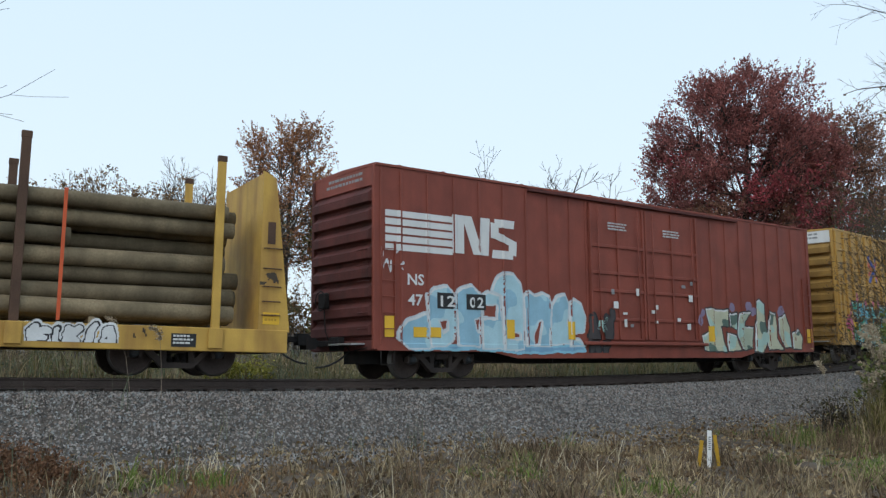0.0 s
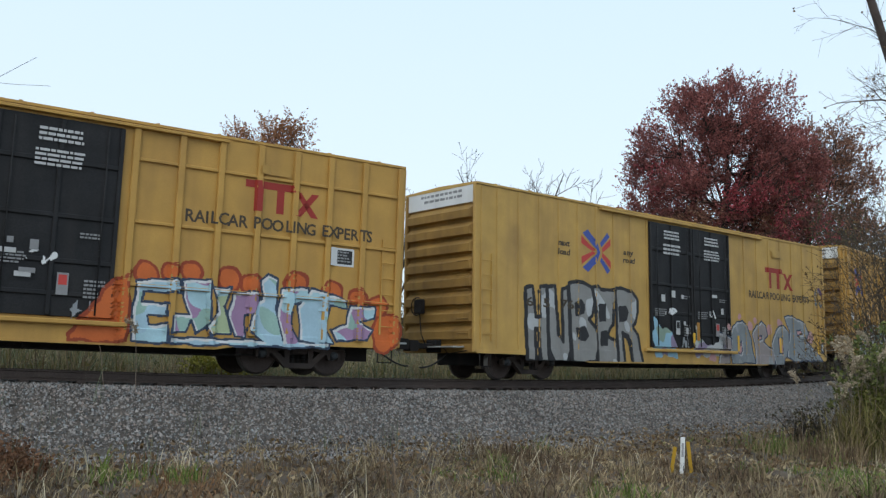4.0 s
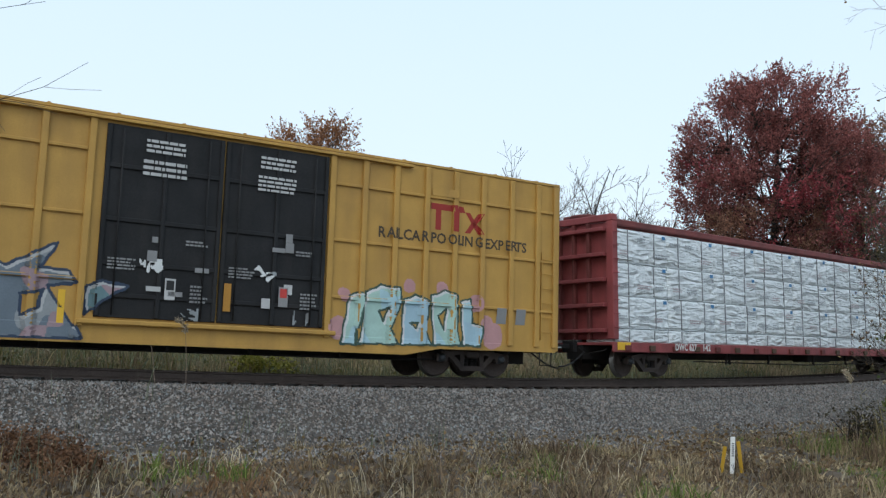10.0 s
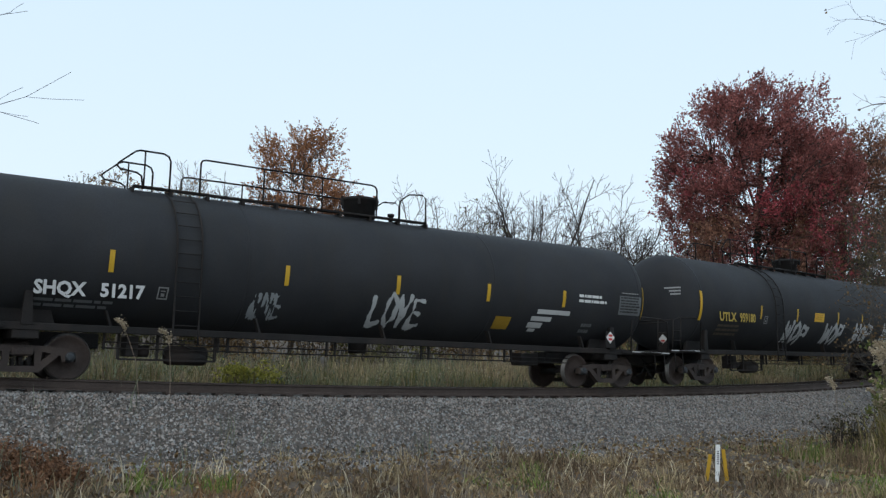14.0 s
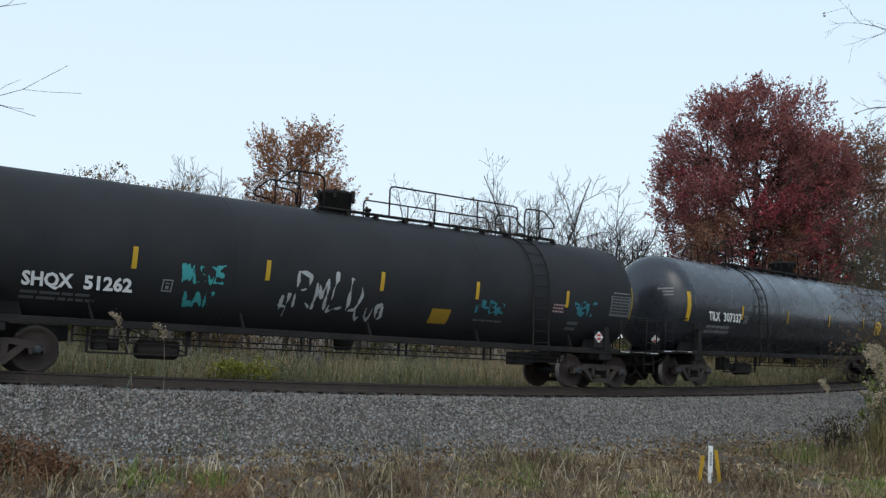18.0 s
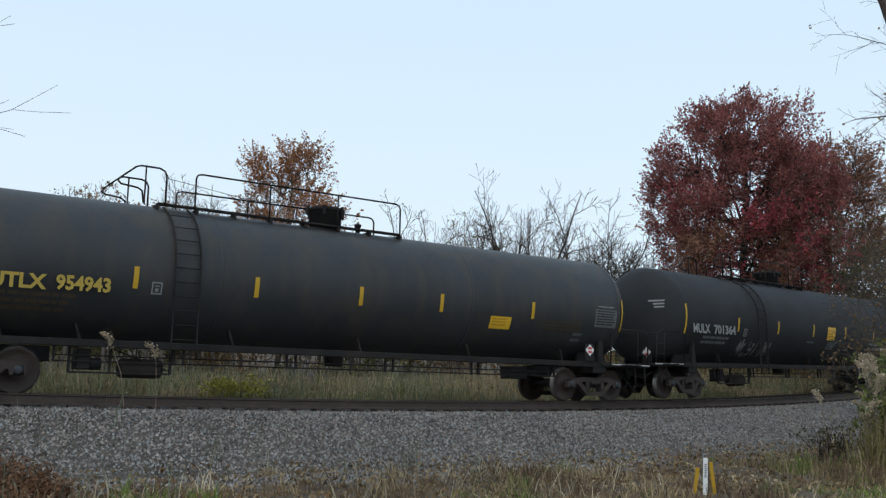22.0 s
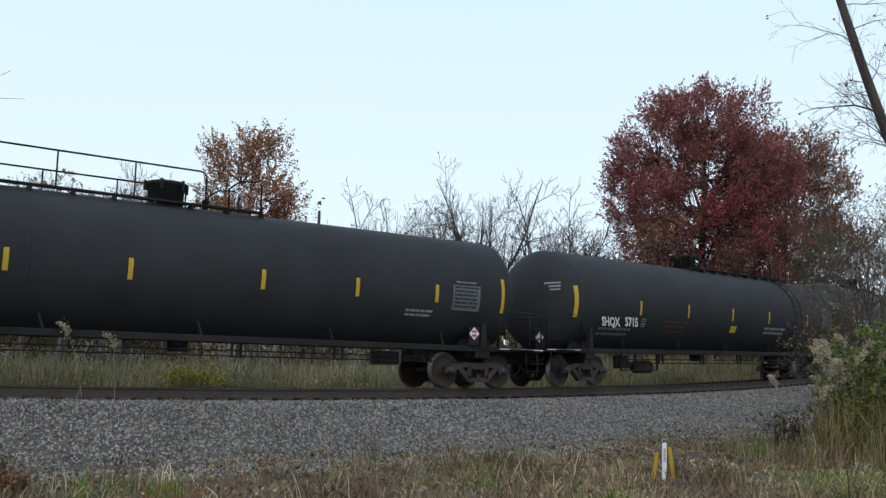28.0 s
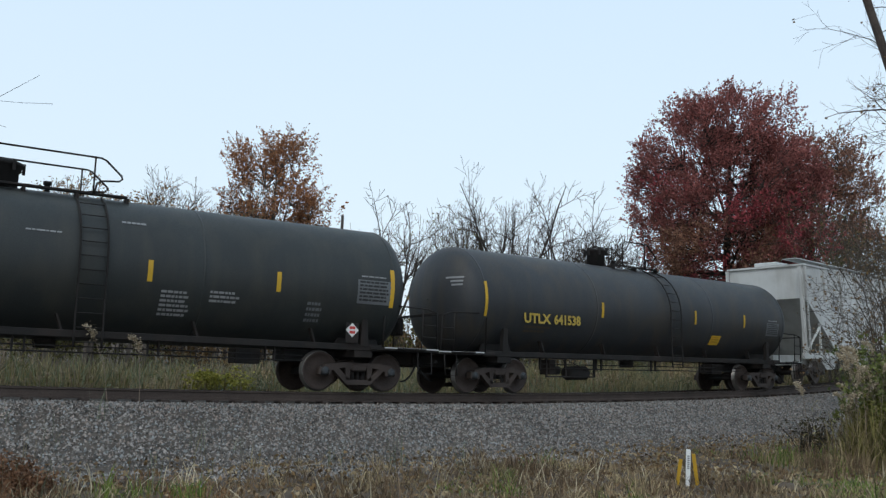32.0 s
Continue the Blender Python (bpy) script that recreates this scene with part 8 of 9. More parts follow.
        f.box(min(x0, x1), max(x0, x1), -0.3, 0.3, 0.75, 1.15, 0.02)
        for y in (-1.45, 1.45):
            f.box(sg * (e + 0.3) - 0.05, sg * (e + 0.3) + 0.05, y - 0.05, y + 0.05, 1.0, 4.5)
            f.tube([(sg * (e + 0.3), y, 1.1), (sg * (e - 2.0), y, 2.6)], 0.05, 6)
            f.box(sg * (e - 1.4) - 0.05, sg * (e - 1.4) + 0.05, y - 0.04, y + 0.04, 1.1, 3.0)
    part("end_frame", f, M["hopper"], car)
    ladder(car, -e - 0.25, -e + 0.15, 1.2, 4.4, -1.52, 9, M["hopper"])
    ladder(car, e - 0.15, e + 0.25, 1.2, 4.4, -1.52, 9, M["hopper"])
    s = lambda x, z: -1.506
    bars(car, -e + 0.3, 3.9, 0.6, 0.3, 2, M["mark_grey"], s, seed=1)
    bars(car, -5.0, 2.8, 0.8, 0.7, 3, M["mark_grey"], s, seed=2)
    trucks(car, 12.6, c)
    coupler(car, -e - 0.4, -1, 0.6)
    coupler(car, e + 0.4, 1, 0.6)
    TRAIN.append((car, c, 12.6))


pole_car()
car_one()
car_two()
car_three()
car_four()
car_five()
centerbeam()
tanks()
hopper_car()


# ---- plants ----
def quads_mesh(name, P, mats, mi=None, per=4, faces=((0, 1, 2, 3),)):
    """A mesh from an array of small pieces: P has the shape (pieces, per, 3)."""
    n = len(P)
    me = bpy.data.meshes.new(name)
    me.vertices.add(n * per)
    me.vertices.foreach_set("co", np.ascontiguousarray(P, dtype=np.float32).ravel())
    loops, starts, totals, o = [], [], [], 0
    base = np.arange(n) * per
    cols = [base[:, None] + np.array(f)[None, :] for f in faces]
    allf = np.concatenate(cols, axis=1)
    k = sum(len(f) for f in faces)
    me.loops.add(n * k)
    me.loops.foreach_set("vertex_index", allf.ravel().astype(np.int32))
    me.polygons.add(n * len(faces))
    st = np.cumsum([0] + [len(f) for f in faces])[:-1]
    me.polygons.foreach_set("loop_start", (np.arange(n)[:, None] * k + st[None, :]).ravel().astype(np.int32))
    for m in mats:
        me.materials.append(m)
    if mi is not None:
        me.polygons.foreach_set("material_index", np.repeat(mi, len(faces)).astype(np.int32))
    me.update(calc_edges=True)
    return me


def leaf_pieces(rng, centres, radii, count, size, flat=1.0):
    """Diamond leaves scattered round cluster centres."""
    n = len(centres) * count
    c = np.repeat(np.array(centres), count, axis=0)
    r = np.repeat(np.array(radii), count)
    d = rng.normal(size=(n, 3))
    d /= np.linalg.norm(d, axis=1)[:, None]
    d[:, 2] *= flat
    pos = c + d * (r * np.minimum(1.5, np.abs(rng.normal(0, 0.62, n))))[:, None]
    a = rng.normal(size=(n, 3))
    a[:, 2] *= 0.7
    a /= np.linalg.norm(a, axis=1)[:, None]
    b = np.cross(a, rng.normal(size=(n, 3)))
    b /= np.linalg.norm(b, axis=1)[:, None]
    s = (size * (0.6 + 0.8 * rng.rand(n)))[:, None]
    return np.stack([pos - a * s * 0.55, pos + b * s * 0.38, pos + a * s * 0.6, pos - b * s * 0.38], axis=1)


def sprays(nr, cen, per, length, leaves, lsize, rise=0.75):
    """Leafy twigs fanning out and up from the clump centres: leaf pieces and the twigs' ends."""
    c = np.repeat(np.array(cen), per, axis=0)
    m = c[:, :2].mean(axis=0)
    out = np.concatenate([c[:, :2] - m, np.zeros((len(c), 1))], axis=1)
    out /= np.linalg.norm(out, axis=1)[:, None] + 0.5
    d = out * 0.55 + nr.normal(size=c.shape) * 0.5
    d[:, 2] += rise
    d /= np.linalg.norm(d, axis=1)[:, None]
    a = c + nr.normal(size=c.shape) * 0.28
    ln = length * (0.5 + 0.8 * nr.rand(len(c)))
    e = a + d * ln[:, None]
    k = len(c) * leaves
    u = nr.rand(k)
    dd = np.repeat(d, leaves, axis=0)
    pos = np.repeat(a, leaves, axis=0) + dd * (u * np.repeat(ln, leaves))[:, None] + nr.normal(size=(k, 3)) * (0.16 * (1.15 - u))[:, None]
    ax = dd * 0.8 + nr.normal(size=(k, 3)) * 0.6
    ax /= np.linalg.norm(ax, axis=1)[:, None]
    bx = np.cross(ax, nr.normal(size=(k, 3)))
    bx /= np.linalg.norm(bx, axis=1)[:, None]
    s = (lsize * (0.5 + 0.9 * nr.rand(k)))[:, None]
    return np.stack([pos - ax * s * 0.5, pos + bx * s * 0.36, pos + ax * s * 0.65, pos - bx * s * 0.36], axis=1), a, e


def limb(b, rng, p, d, length, r, level, tips, up=0.08, ang=38, ratio=0.62, least=0.01, wob=0.10, first=2):
    """A tapering limb with side limbs all along it, each a smaller one of its kind."""
    n = 6 if level > 1 else 4
    az = rng.uniform(0, 6.28)
    pts, rs = [p], [max(r, least)]
    for k in range(1, n + 1):
        f = k / n
        d = (d + Vector((rng.gauss(0, 1), rng.gauss(0, 1), rng.gauss(0, 1))) * wob + Vector((0, 0, up))).normalized()
        p = p + d * (length / n)
        pts.append(p)
        rs.append(max(r * (1 - 0.8 * f), least))
        if level > 0 and first <= k < n:
            az += 2.4 + rng.uniform(-0.5, 0.5)
            e = d.orthogonal().normalized()
            e = e * math.cos(az) + d.cross(e) * math.sin(az)
            w = radians(ang * rng.uniform(0.7, 1.3))
            limb(b, rng, p, d * math.cos(w) + e * math.sin(w), length * ratio * (1.2 - 0.65 * f) * rng.uniform(0.65, 1.2), r * (1 - 0.8 * f) * 0.72, level - 1, tips, up, ang, ratio, least, wob, 1)
    b.tube(pts, rs, 6 if r > 0.08 else (4 if r > 0.03 else 3), caps=False)
    tips.append((p, d))


def bare_tree(label, x, y, height, seed, bark, leaves=None, count=0, lsize=0.12, level=3, lean=0.32, girth=0.011, least=0.010, leaders=4, share=0.35):
    rng = random.Random(seed)
    t = thing("bare_tree", label, "tree", "bare trees behind the track")
    b = Build()
    tips = []
    trunk = height * rng.uniform(0.22, 0.34)
    top = Vector((rng.uniform(-0.4, 0.4), rng.uniform(-0.4, 0.4), trunk))
    r = height * girth
    b.tube([Vector((0, 0, 0)), top * 0.5 + Vector((rng.uniform(-0.15, 0.15), 0, 0)), top], [r * 1.3, r, r * 0.85], 7, caps=False)
    turn = rng.uniform(0, 6.28)
    for k in range(leaders):
        a = turn + k * 6.28 / leaders + rng.uniform(-0.4, 0.4)
        w = lean * rng.uniform(0.3, 1.4)
        limb(b, rng, top * rng.uniform(0.8, 1.0), Vector((math.cos(a) * w, math.sin(a) * w, 1)).normalized(), height * rng.uniform(0.42, 0.68), r * 0.62, level, tips, 0.06, 44, 0.60, least, 0.13)
    k = height / max(v[2] for v in b.v)
    b.v = [(v[0], v[1], v[2] * k) for v in b.v]
    part("trunk", b, bark, t, "bare grey trunk and twigs")
    if leaves is not None:
        nr = np.random.RandomState(seed)
        sel = [(p.x, p.y, p.z * k) for p, d in tips if rng.random() < share]
        part("crown", quads_mesh("crown", leaf_pieces(nr, sel, [0.3] * len(sel), count, lsize), [leaves]), None, t, "last thin leaves")
    t.location = (x, y, ground_z(x, y) - 0.1)
    return t


def leafy_tree(name, label, x, y, zc, hw, hh, seed, leaves, bark, clusters, per, count, lsize, trunk_r=0.22, length=1.0, gaps=0.0, low=None, twig=0.02):
    """A crown of many uneven leafy sprays on limbs from one trunk. leaves: one or more materials."""
    rng, nr = random.Random(seed), np.random.RandomState(seed)
    t = thing(name, label, "tree")
    z0 = ground_z(x, y) - 0.1
    b = Build()
    cz = zc - z0
    cen, kind = [], []
    while len(cen) < clusters:
        p = Vector((rng.uniform(-1, 1), rng.uniform(-1, 1), rng.uniform(-1, 1)))
        m = (abs(p.x) ** 2.6 + abs(p.y) ** 2.6 + abs(p.z) ** 2.6) ** (1 / 2.6)
        if m > 1 or (m < 0.55 and rng.random() < 0.6):
            continue
        if noise.noise((p.x * 2.4 + seed, p.y * 2.4, p.z * 2.4)) < gaps - 0.5:
            continue
        wob = 1 + 0.2 * noise.noise((p.x * 1.8 + seed, p.y * 1.8, p.z * 1.8))
        q = Vector((p.x * hw * wob * (1 - 0.1 * max(0, p.z)), p.y * hw * wob, cz + p.z * hh * wob))
        cen.append(q)
        g = noise.noise((p.x * 1.5, p.y * 1.5 + seed, p.z * 1.5)) + rng.uniform(-0.15, 0.15)
        kind.append((1 if g > 0.24 and p.z < 0.15 else (2 if low and p.z < -0.25 and g < -0.05 else 0)) if len(leaves) > 1 else 0)
    top = Vector((0.3, 0, cz + hh * 0.5))
    trunk = [Vector((0, 0, 0)), Vector((0.1, 0.05, cz * 0.42)), Vector((0.2, -0.1, cz)), top]
    b.tube(trunk, [trunk_r * 1.35, trunk_r, trunk_r * 0.7, trunk_r * 0.25], 8, caps=False)
    mains = []
    for k in range(11):
        a = k * 2.4 + seed
        f = rng.uniform(0.0, 0.9)
        p = trunk[1].lerp(trunk[2], f)
        q = Vector((math.cos(a) * hw * 0.62, math.sin(a) * hw * 0.62, cz + hh * rng.uniform(-0.35, 0.65)))
        m = p.lerp(q, 0.5) + Vector((0, 0, -0.3))
        b.tube([p, m, q], [trunk_r * 0.42, trunk_r * 0.28, trunk_r * 0.1], 6, caps=False)
        mains += [p.lerp(m, 0.6), m, m.lerp(q, 0.5), q]
    mains += [trunk[2], trunk[2].lerp(top, 0.5), top]
    for q in cen:
        a = min(mains, key=lambda w: (w - q).length + 0.8 * max(0, w.z - q.z))
        m = a.lerp(q, 0.5) + Vector((rng.uniform(-0.3, 0.3), rng.uniform(-0.3, 0.3), rng.uniform(-0.2, 0.3)))
        b.tube([a, m, q], [0.045, 0.03, 0.014], 4, caps=False)
    P, ta, te = sprays(nr, [tuple(q) for q in cen], per, length, count, lsize)
    for a, e in zip(ta, te):
        b.tube([a, e], [twig * 0.5, twig * 0.25], 3, caps=False)
    part("trunk", b, bark, t, "dark trunk and limbs")
    part("crown", quads_mesh("crown", P, leaves, np.repeat(np.array(kind), per * count)), None, t)
    t.location = (x, y, z0)
    return t


def brush(name, label, x, y, w, h, seed, leaves, count, lsize, bark, stems=26, least=0.006, rad=0.4, low=2):
    """A low thicket: many thin stems with scattered leaves."""
    rng, nr = random.Random(seed), np.random.RandomState(seed)
    t = thing(name, label, "shrub", "thickets behind the track")
    b = Build()
    pts = []
    for _ in range(stems):
        p = Vector((rng.uniform(-w, w), rng.uniform(-w * 0.4, w * 0.4), 0))
        hh = h * rng.uniform(0.5, 1.05)
        tips = []
        limb(b, rng, p, Vector((rng.gauss(0, 0.25), rng.gauss(0, 0.25), 1)).normalized(), hh, 0.012 + 0.004 * h, 1, tips, 0.05, 38, 0.5, least)
        pts += [tuple(q) for q, d in tips]
        pts += [(p.x + rng.gauss(0, w * 0.3), p.y + rng.gauss(0, 0.3), hh * rng.uniform(0.1, 0.7)) for _ in range(low)]
    part("branchwork", b, bark, t)
    part("foliage", quads_mesh("foliage", leaf_pieces(nr, pts, [rad] * len(pts), count, lsize), [leaves]), None, t)
    t.location = (x, y, ground_z(x, y) - 0.05)
    return t


def blades(name, label, mats, clumps, seed, per, h, w, lean, pick, spread=0.12):
    """Grass: clumps is a list of (x, y, scale); pick gives the material of a clump. Blades bow over towards their tips."""
    rng = np.random.RandomState(seed)
    n = len(clumps) * per
    xy = np.repeat(np.array([(c[0], c[1]) for c in clumps]), per, axis=0) + rng.normal(size=(n, 2)) * spread
    zs = np.repeat(np.array([ground_z(c[0], c[1]) for c in clumps]), per) - 0.02
    sc = np.repeat(np.array([c[2] for c in clumps]), per)
    mi = np.repeat(np.array([pick(c, rng) for c in clumps]), per)
    hh = sc * (h[0] + (h[1] - h[0]) * rng.rand(n))
    ang = rng.rand(n) * 2 * np.pi
    ln = np.minimum(0.98, lean[0] + (lean[1] - lean[0]) * rng.rand(n) ** 1.2)
    ww = w * (0.5 + rng.rand(n)) * 0.5
    fa = rng.rand(n) * np.pi
    side = np.stack([np.cos(fa) * ww, np.sin(fa) * ww, np.zeros(n)], 1)
    p = np.stack([xy[:, 0], xy[:, 1], zs], 1)
    rows = [p]
    for k, f in enumerate((0.35, 0.8, 1.45)):
        tilt = np.minimum(1.75, np.arcsin(ln) * f)
        d = np.stack([np.cos(ang) * np.sin(tilt), np.sin(ang) * np.sin(tilt), np.cos(tilt)], 1)
        p = p + d * (hh * (0.4, 0.35, 0.25)[k])[:, None]
        rows.append(p)
    p0, p1, p2, p3 = rows
    P = np.stack([p0 - side * 0.8, p0 + side * 0.8, p1 + side, p1 - side, p2 + side * 0.75, p2 - side * 0.75, p3], axis=1)
    me = quads_mesh(name, P, mats, mi, 7, ((0, 1, 2, 3), (3, 2, 4, 5), (5, 4, 6)))
    return tagged(new(name, me), label, "grass", kind="stuff")


def foreground():
    rng = random.Random(3)

    def spots(n, s0, s1, l0, l1, test, lo=0.6, hi=1.15):
        out = []
        for _ in range(n):
            s, lat = rng.uniform(s0, s1), rng.uniform(l0, l1)
            x, y = place(s, lat)
            keep = test(x, y, s, lat)
            if lat > -5.9 + 1.3 * smooth(0, 6, s) + 1.9 * noise.noise((x * 0.45, y * 0.45, 12.0)):
                keep *= 0.22
            if y > 6 and rng.random() < keep:
                out.append((x, y, rng.uniform(lo, hi) * ((0.42 if lat > -10.5 else 0.62) if s > 0 else 0.85), s, lat))
        return out

    def patch(x, y, k, f=0.4):
        return noise.noise((x * f, y * f, k))

    def tone(c, r):
        """0 straw, 1 brown, 2 green, 3 rust."""
        s, lat = c[3], c[4]
        g = patch(c[0], c[1], 7.0, 0.55) + 0.55 * (r.rand() - 0.5)
        green = 0.42
        if s > 4:
            green = 0.22 if lat > -6.5 else -0.02
        if s > 0 and lat < -9.5:
            green = -0.25
        if g > green:
            return 2
        if s < -7 and patch(c[0], c[1], 3.0, 0.5) > 0.0:
            return 3 if r.rand() < 0.6 else 1
        return 1 if g < -0.02 else 0
    kinds = [M["grass_dry"], M["grass_brown"], M["grass_green"], M["grass_rust"]]
    # low matted cover, tufts, and long pale bowed straw
    mat_ = spots(10500, -26, 30, -14.5, -3.7, lambda x, y, s, lat: (0.62 if s < 2 else (0.42 if lat < -9 else 0.16)) + 0.75 * patch(x, y, 2.0))
    blades("matted_grass", "low matted brown grass and litter beside the track", kinds, mat_, 1, 12, (0.08, 0.32), 0.015, (0.7, 0.99), lambda c, r: tone(c, r) if r.rand() < 0.65 else (0 if r.rand() < 0.4 else 1), 0.17)
    tuft = spots(3000, -26, 30, -14.5, -4.0, lambda x, y, s, lat: (0.32 if s < 2 else -0.04) + 1.6 * patch(x, y, 5.0, 0.75), 0.5, 1.3)
    blades("grass_tufts", "tufts of dry tan and green autumn grass", kinds, tuft, 2, 24, (0.16, 0.6), 0.014, (0.3, 0.99), tone, 0.10)
    bowed = spots(520, -22, 26, -12.5, -4.3, lambda x, y, s, lat: (0.6 if patch(x, y, 9.0, 0.5) > -0.05 else 0.08) * (1.0 if s < 2 else 0.3))
    blades("pale_straw", "long pale bowed straw standing out of the grass", [M["straw"]], bowed, 3, 7, (0.3, 0.75), 0.012, (0.45, 0.99), lambda c, r: 0, 0.12)
    dead = spots(1100, -24, 28, -13.0, -3.9, lambda x, y, s, lat: 0.35 + 0.9 * patch(x, y, 11.0, 0.6), 0.7, 1.3)
    blades("dead_stems", "thin dead weed stems lying and leaning in the grass", [M["weed_tan"], M["grass_brown"], M["leaf_dark"], M["straw"]], dead, 6, 4, (0.3, 0.8), 0.011, (0.1, 0.99), lambda c, r: int(r.choice([0, 1, 1, 2, 3])), 0.2)
    lawn = spots(5200, -4, 30, -14.5, -6.5, lambda x, y, s, lat: 1.0 if s + (-lat - 6) * 1.3 > 7.5 + 8 * patch(x, y, 4.0, 0.5) else 0)
    blades("lawn_grass", "short green grass on the verge", kinds, lawn, 4, 13, (0.07, 0.24), 0.012, (0.2, 0.9), lambda c, r: 2 if r.rand() < 0.66 else (0 if r.rand() < 0.5 else 1), 0.14)
    # thin stalks rising before the ballast
    st = spots(900, -24, 14, -6.8, -2.3, lambda x, y, s, lat: (0.9 if s < -3 else 0.2) * (0.5 + patch(x, y, 6.0, 0.5) * 1.5))
    blades("weed_stalks", "thin grey-green and dry weed stalks at the foot of the ballast", [M["weed_tan"], M["grass_brown"], M["weed_grey"]], st, 5, 6, (0.4, 1.15), 0.010, (0.03, 0.4), lambda c, r: int(r.choice([0, 1, 2, 2])), 0.13)
    # litter: fallen leaves and broken straw lying on the soil
    nr = np.random.RandomState(8)
    pts = []
    for _ in range(30000):
        s, lat = rng.uniform(-24, 30), rng.uniform(-14, -3.4)
        x, y = place(s, lat)
        if y > 6:
            pts.append((x, y, ground_z(x, y) + 0.03))
    P = leaf_pieces(nr, pts, [0.03] * len(pts), 1, 0.085)
    tagged(new("fallen_leaves", quads_mesh("fallen_leaves", P, [M["leaf_brown"], M["grass_brown"], M["grass_dry"]], nr.randint(0, 3, len(P)))), "brown fallen leaves and litter on the ground", "leaf", kind="stuff")
    # soil mound showing through the lawn
    mound = Build()
    vs, fs = [], []
    for i in range(9):
        for j in range(16):
            r, a = i / 8, j * 2 * math.pi / 16
            w = 1 + 0.25 * noise.noise((math.cos(a) * 1.5, math.sin(a) * 1.5, 3))
            vs.append((r * 0.38 * math.cos(a) * w, r * 0.3 * math.sin(a) * w, 0.17 * (1 - r * r) + 0.05 * noise.noise((r * 4 * math.cos(a), r * 4 * math.sin(a), 1)) - 0.03))
    for i in range(8):
        for j in range(16):
            fs.append((i * 16 + j, (i + 1) * 16 + j, (i + 1) * 16 + (j + 1) % 16, i * 16 + (j + 1) % 16))
    mound.add(vs, fs, 0, True)
    ob = tagged(new("soil_mound", mound.mesh("soil_mound", M["soil"])), "small bare brown soil mound in the lawn", "soil mound")
    ob.location = (6.35, 15.9, ground_z(6.35, 15.9))


def far_weeds():
    rng = random.Random(9)
    cl = []
    for _ in range(6400):
        s, lat = rng.uniform(-34, 62), 2.7 + 13 * rng.random() ** 1.2
        x, y = place(s, lat)
        cl.append((x, y, rng.uniform(0.6, 1.15) * (0.56 + 0.075 * min(lat, 9))))

    def pick(c, r):
        g = noise.noise((c[0] * 0.25, c[1] * 0.25, 1.0)) + 0.5 * (r.rand() - 0.5)
        return 0 if g > 0.12 else (4 if g > -0.05 else (1 if g > -0.2 else (2 if g > -0.32 else 3)))
    blades("tall_weeds", "tall tan and olive weeds beyond the track", [M["weed_tan"], M["leaf_olive"], M["grass_brown"], M["grass_dry"], M["weed_grey"]], cl, 5, 15, (0.5, 1.3), 0.02, (0.05, 0.85), pick, 0.26)
    nr = np.random.RandomState(4)
    pts = []
    for _ in range(2600):
        s, lat = rng.uniform(-34, 50), rng.uniform(2.9, 12)
        x, y = place(s, lat)
        if noise.noise((x * 0.5, y * 0.5, 5.0)) > -0.15:
            pts.append((x, y, ground_z(x, y) + rng.uniform(0.1, 0.85)))
    me = quads_mesh("weed_leaves", leaf_pieces(nr, pts, [0.22] * len(pts), 9, 0.07), [M["leaf_olive"], M["weed_grey"], M["weed_tan"]], np.repeat(nr.randint(0, 3, len(pts)), 9))
    tagged(new("weed_leaves", me), "small olive and grey leaves among the weeds", "weed", kind="stuff")
    pts = []
    for _ in range(420):
        s, lat = rng.uniform(-30, 40), rng.uniform(3.0, 9)
        x, y = place(s, lat)
        pts.append((x, y, ground_z(x, y) + rng.uniform(0.6, 1.2)))
    me = quads_mesh("seed_heads", leaf_pieces(nr, pts, [0.09] * len(pts), 12, 0.06, 1.8), [M["plume_dull"]])
    tagged(new("seed_heads", me), "dull beige seed heads among the weeds", "reed", kind="stuff")


def reed(clump, rng, nr, x, y, h, leanx, plume, big=1.0):
    """One reed of a clump: a bowed stem and the feathery plume on it."""
    z = ground_z(x, y)
    top = Vector((x + leanx, y + rng.uniform(-0.1, 0.1), z + h))
    b = Build().tube([(x, y, z - 0.05), (x + leanx * 0.35, y, z + h * 0.55), tuple(top)], [0.007, 0.006, 0.004], 4, caps=False)
    stem = part("stem", b, M["twig"], clump)
    if plume:
        c, rad = [], []
        ln = rng.uniform(0.22, 0.36) * big
        sd = -1 if leanx < 0 else 1
        for k in range(9):
            t = k / 8
            c.append((top.x + sd * ln * (0.12 * t + 0.42 * t * t), top.y, top.z - 0.03 + ln * (t - 0.45 * t * t)))
            rad.append(0.022 * big + 0.045 * big * math.sin(math.pi * min(1, t * 0.85 + 0.15)))
        P = np.concatenate([leaf_pieces(nr, [q], [r], int(13 * big * big), 0.042, 1.2) for q, r in zip(c, rad)])
        part("seed_head", quads_mesh("seed_head", P, [M["plume"]]), None, stem, "pale feathery seed plume")["kind"] = "stuff"


def reed_clump(label, spots, seed, leafy=True, share=0.6):
    rng, nr = random.Random(seed), np.random.RandomState(seed)
    t = thing("reed_clump", label, "reed", "reeds in front of the track")
    lv = []
    for x, y, h in spots:
        reed(t, rng, nr, x, y, h, rng.uniform(-0.4, 0.08), rng.random() < share, 1.45 if leafy else 1.5)
        for k in range(8):
            f = rng.uniform(0.15, 0.85)
            z = ground_z(x, y) + h * f
            a = rng.uniform(0, 6.3)
            p = Vector((x, y, z))
            q = p + Vector((math.cos(a) * 0.34, math.sin(a) * 0.34, rng.uniform(-0.14, 0.2)))
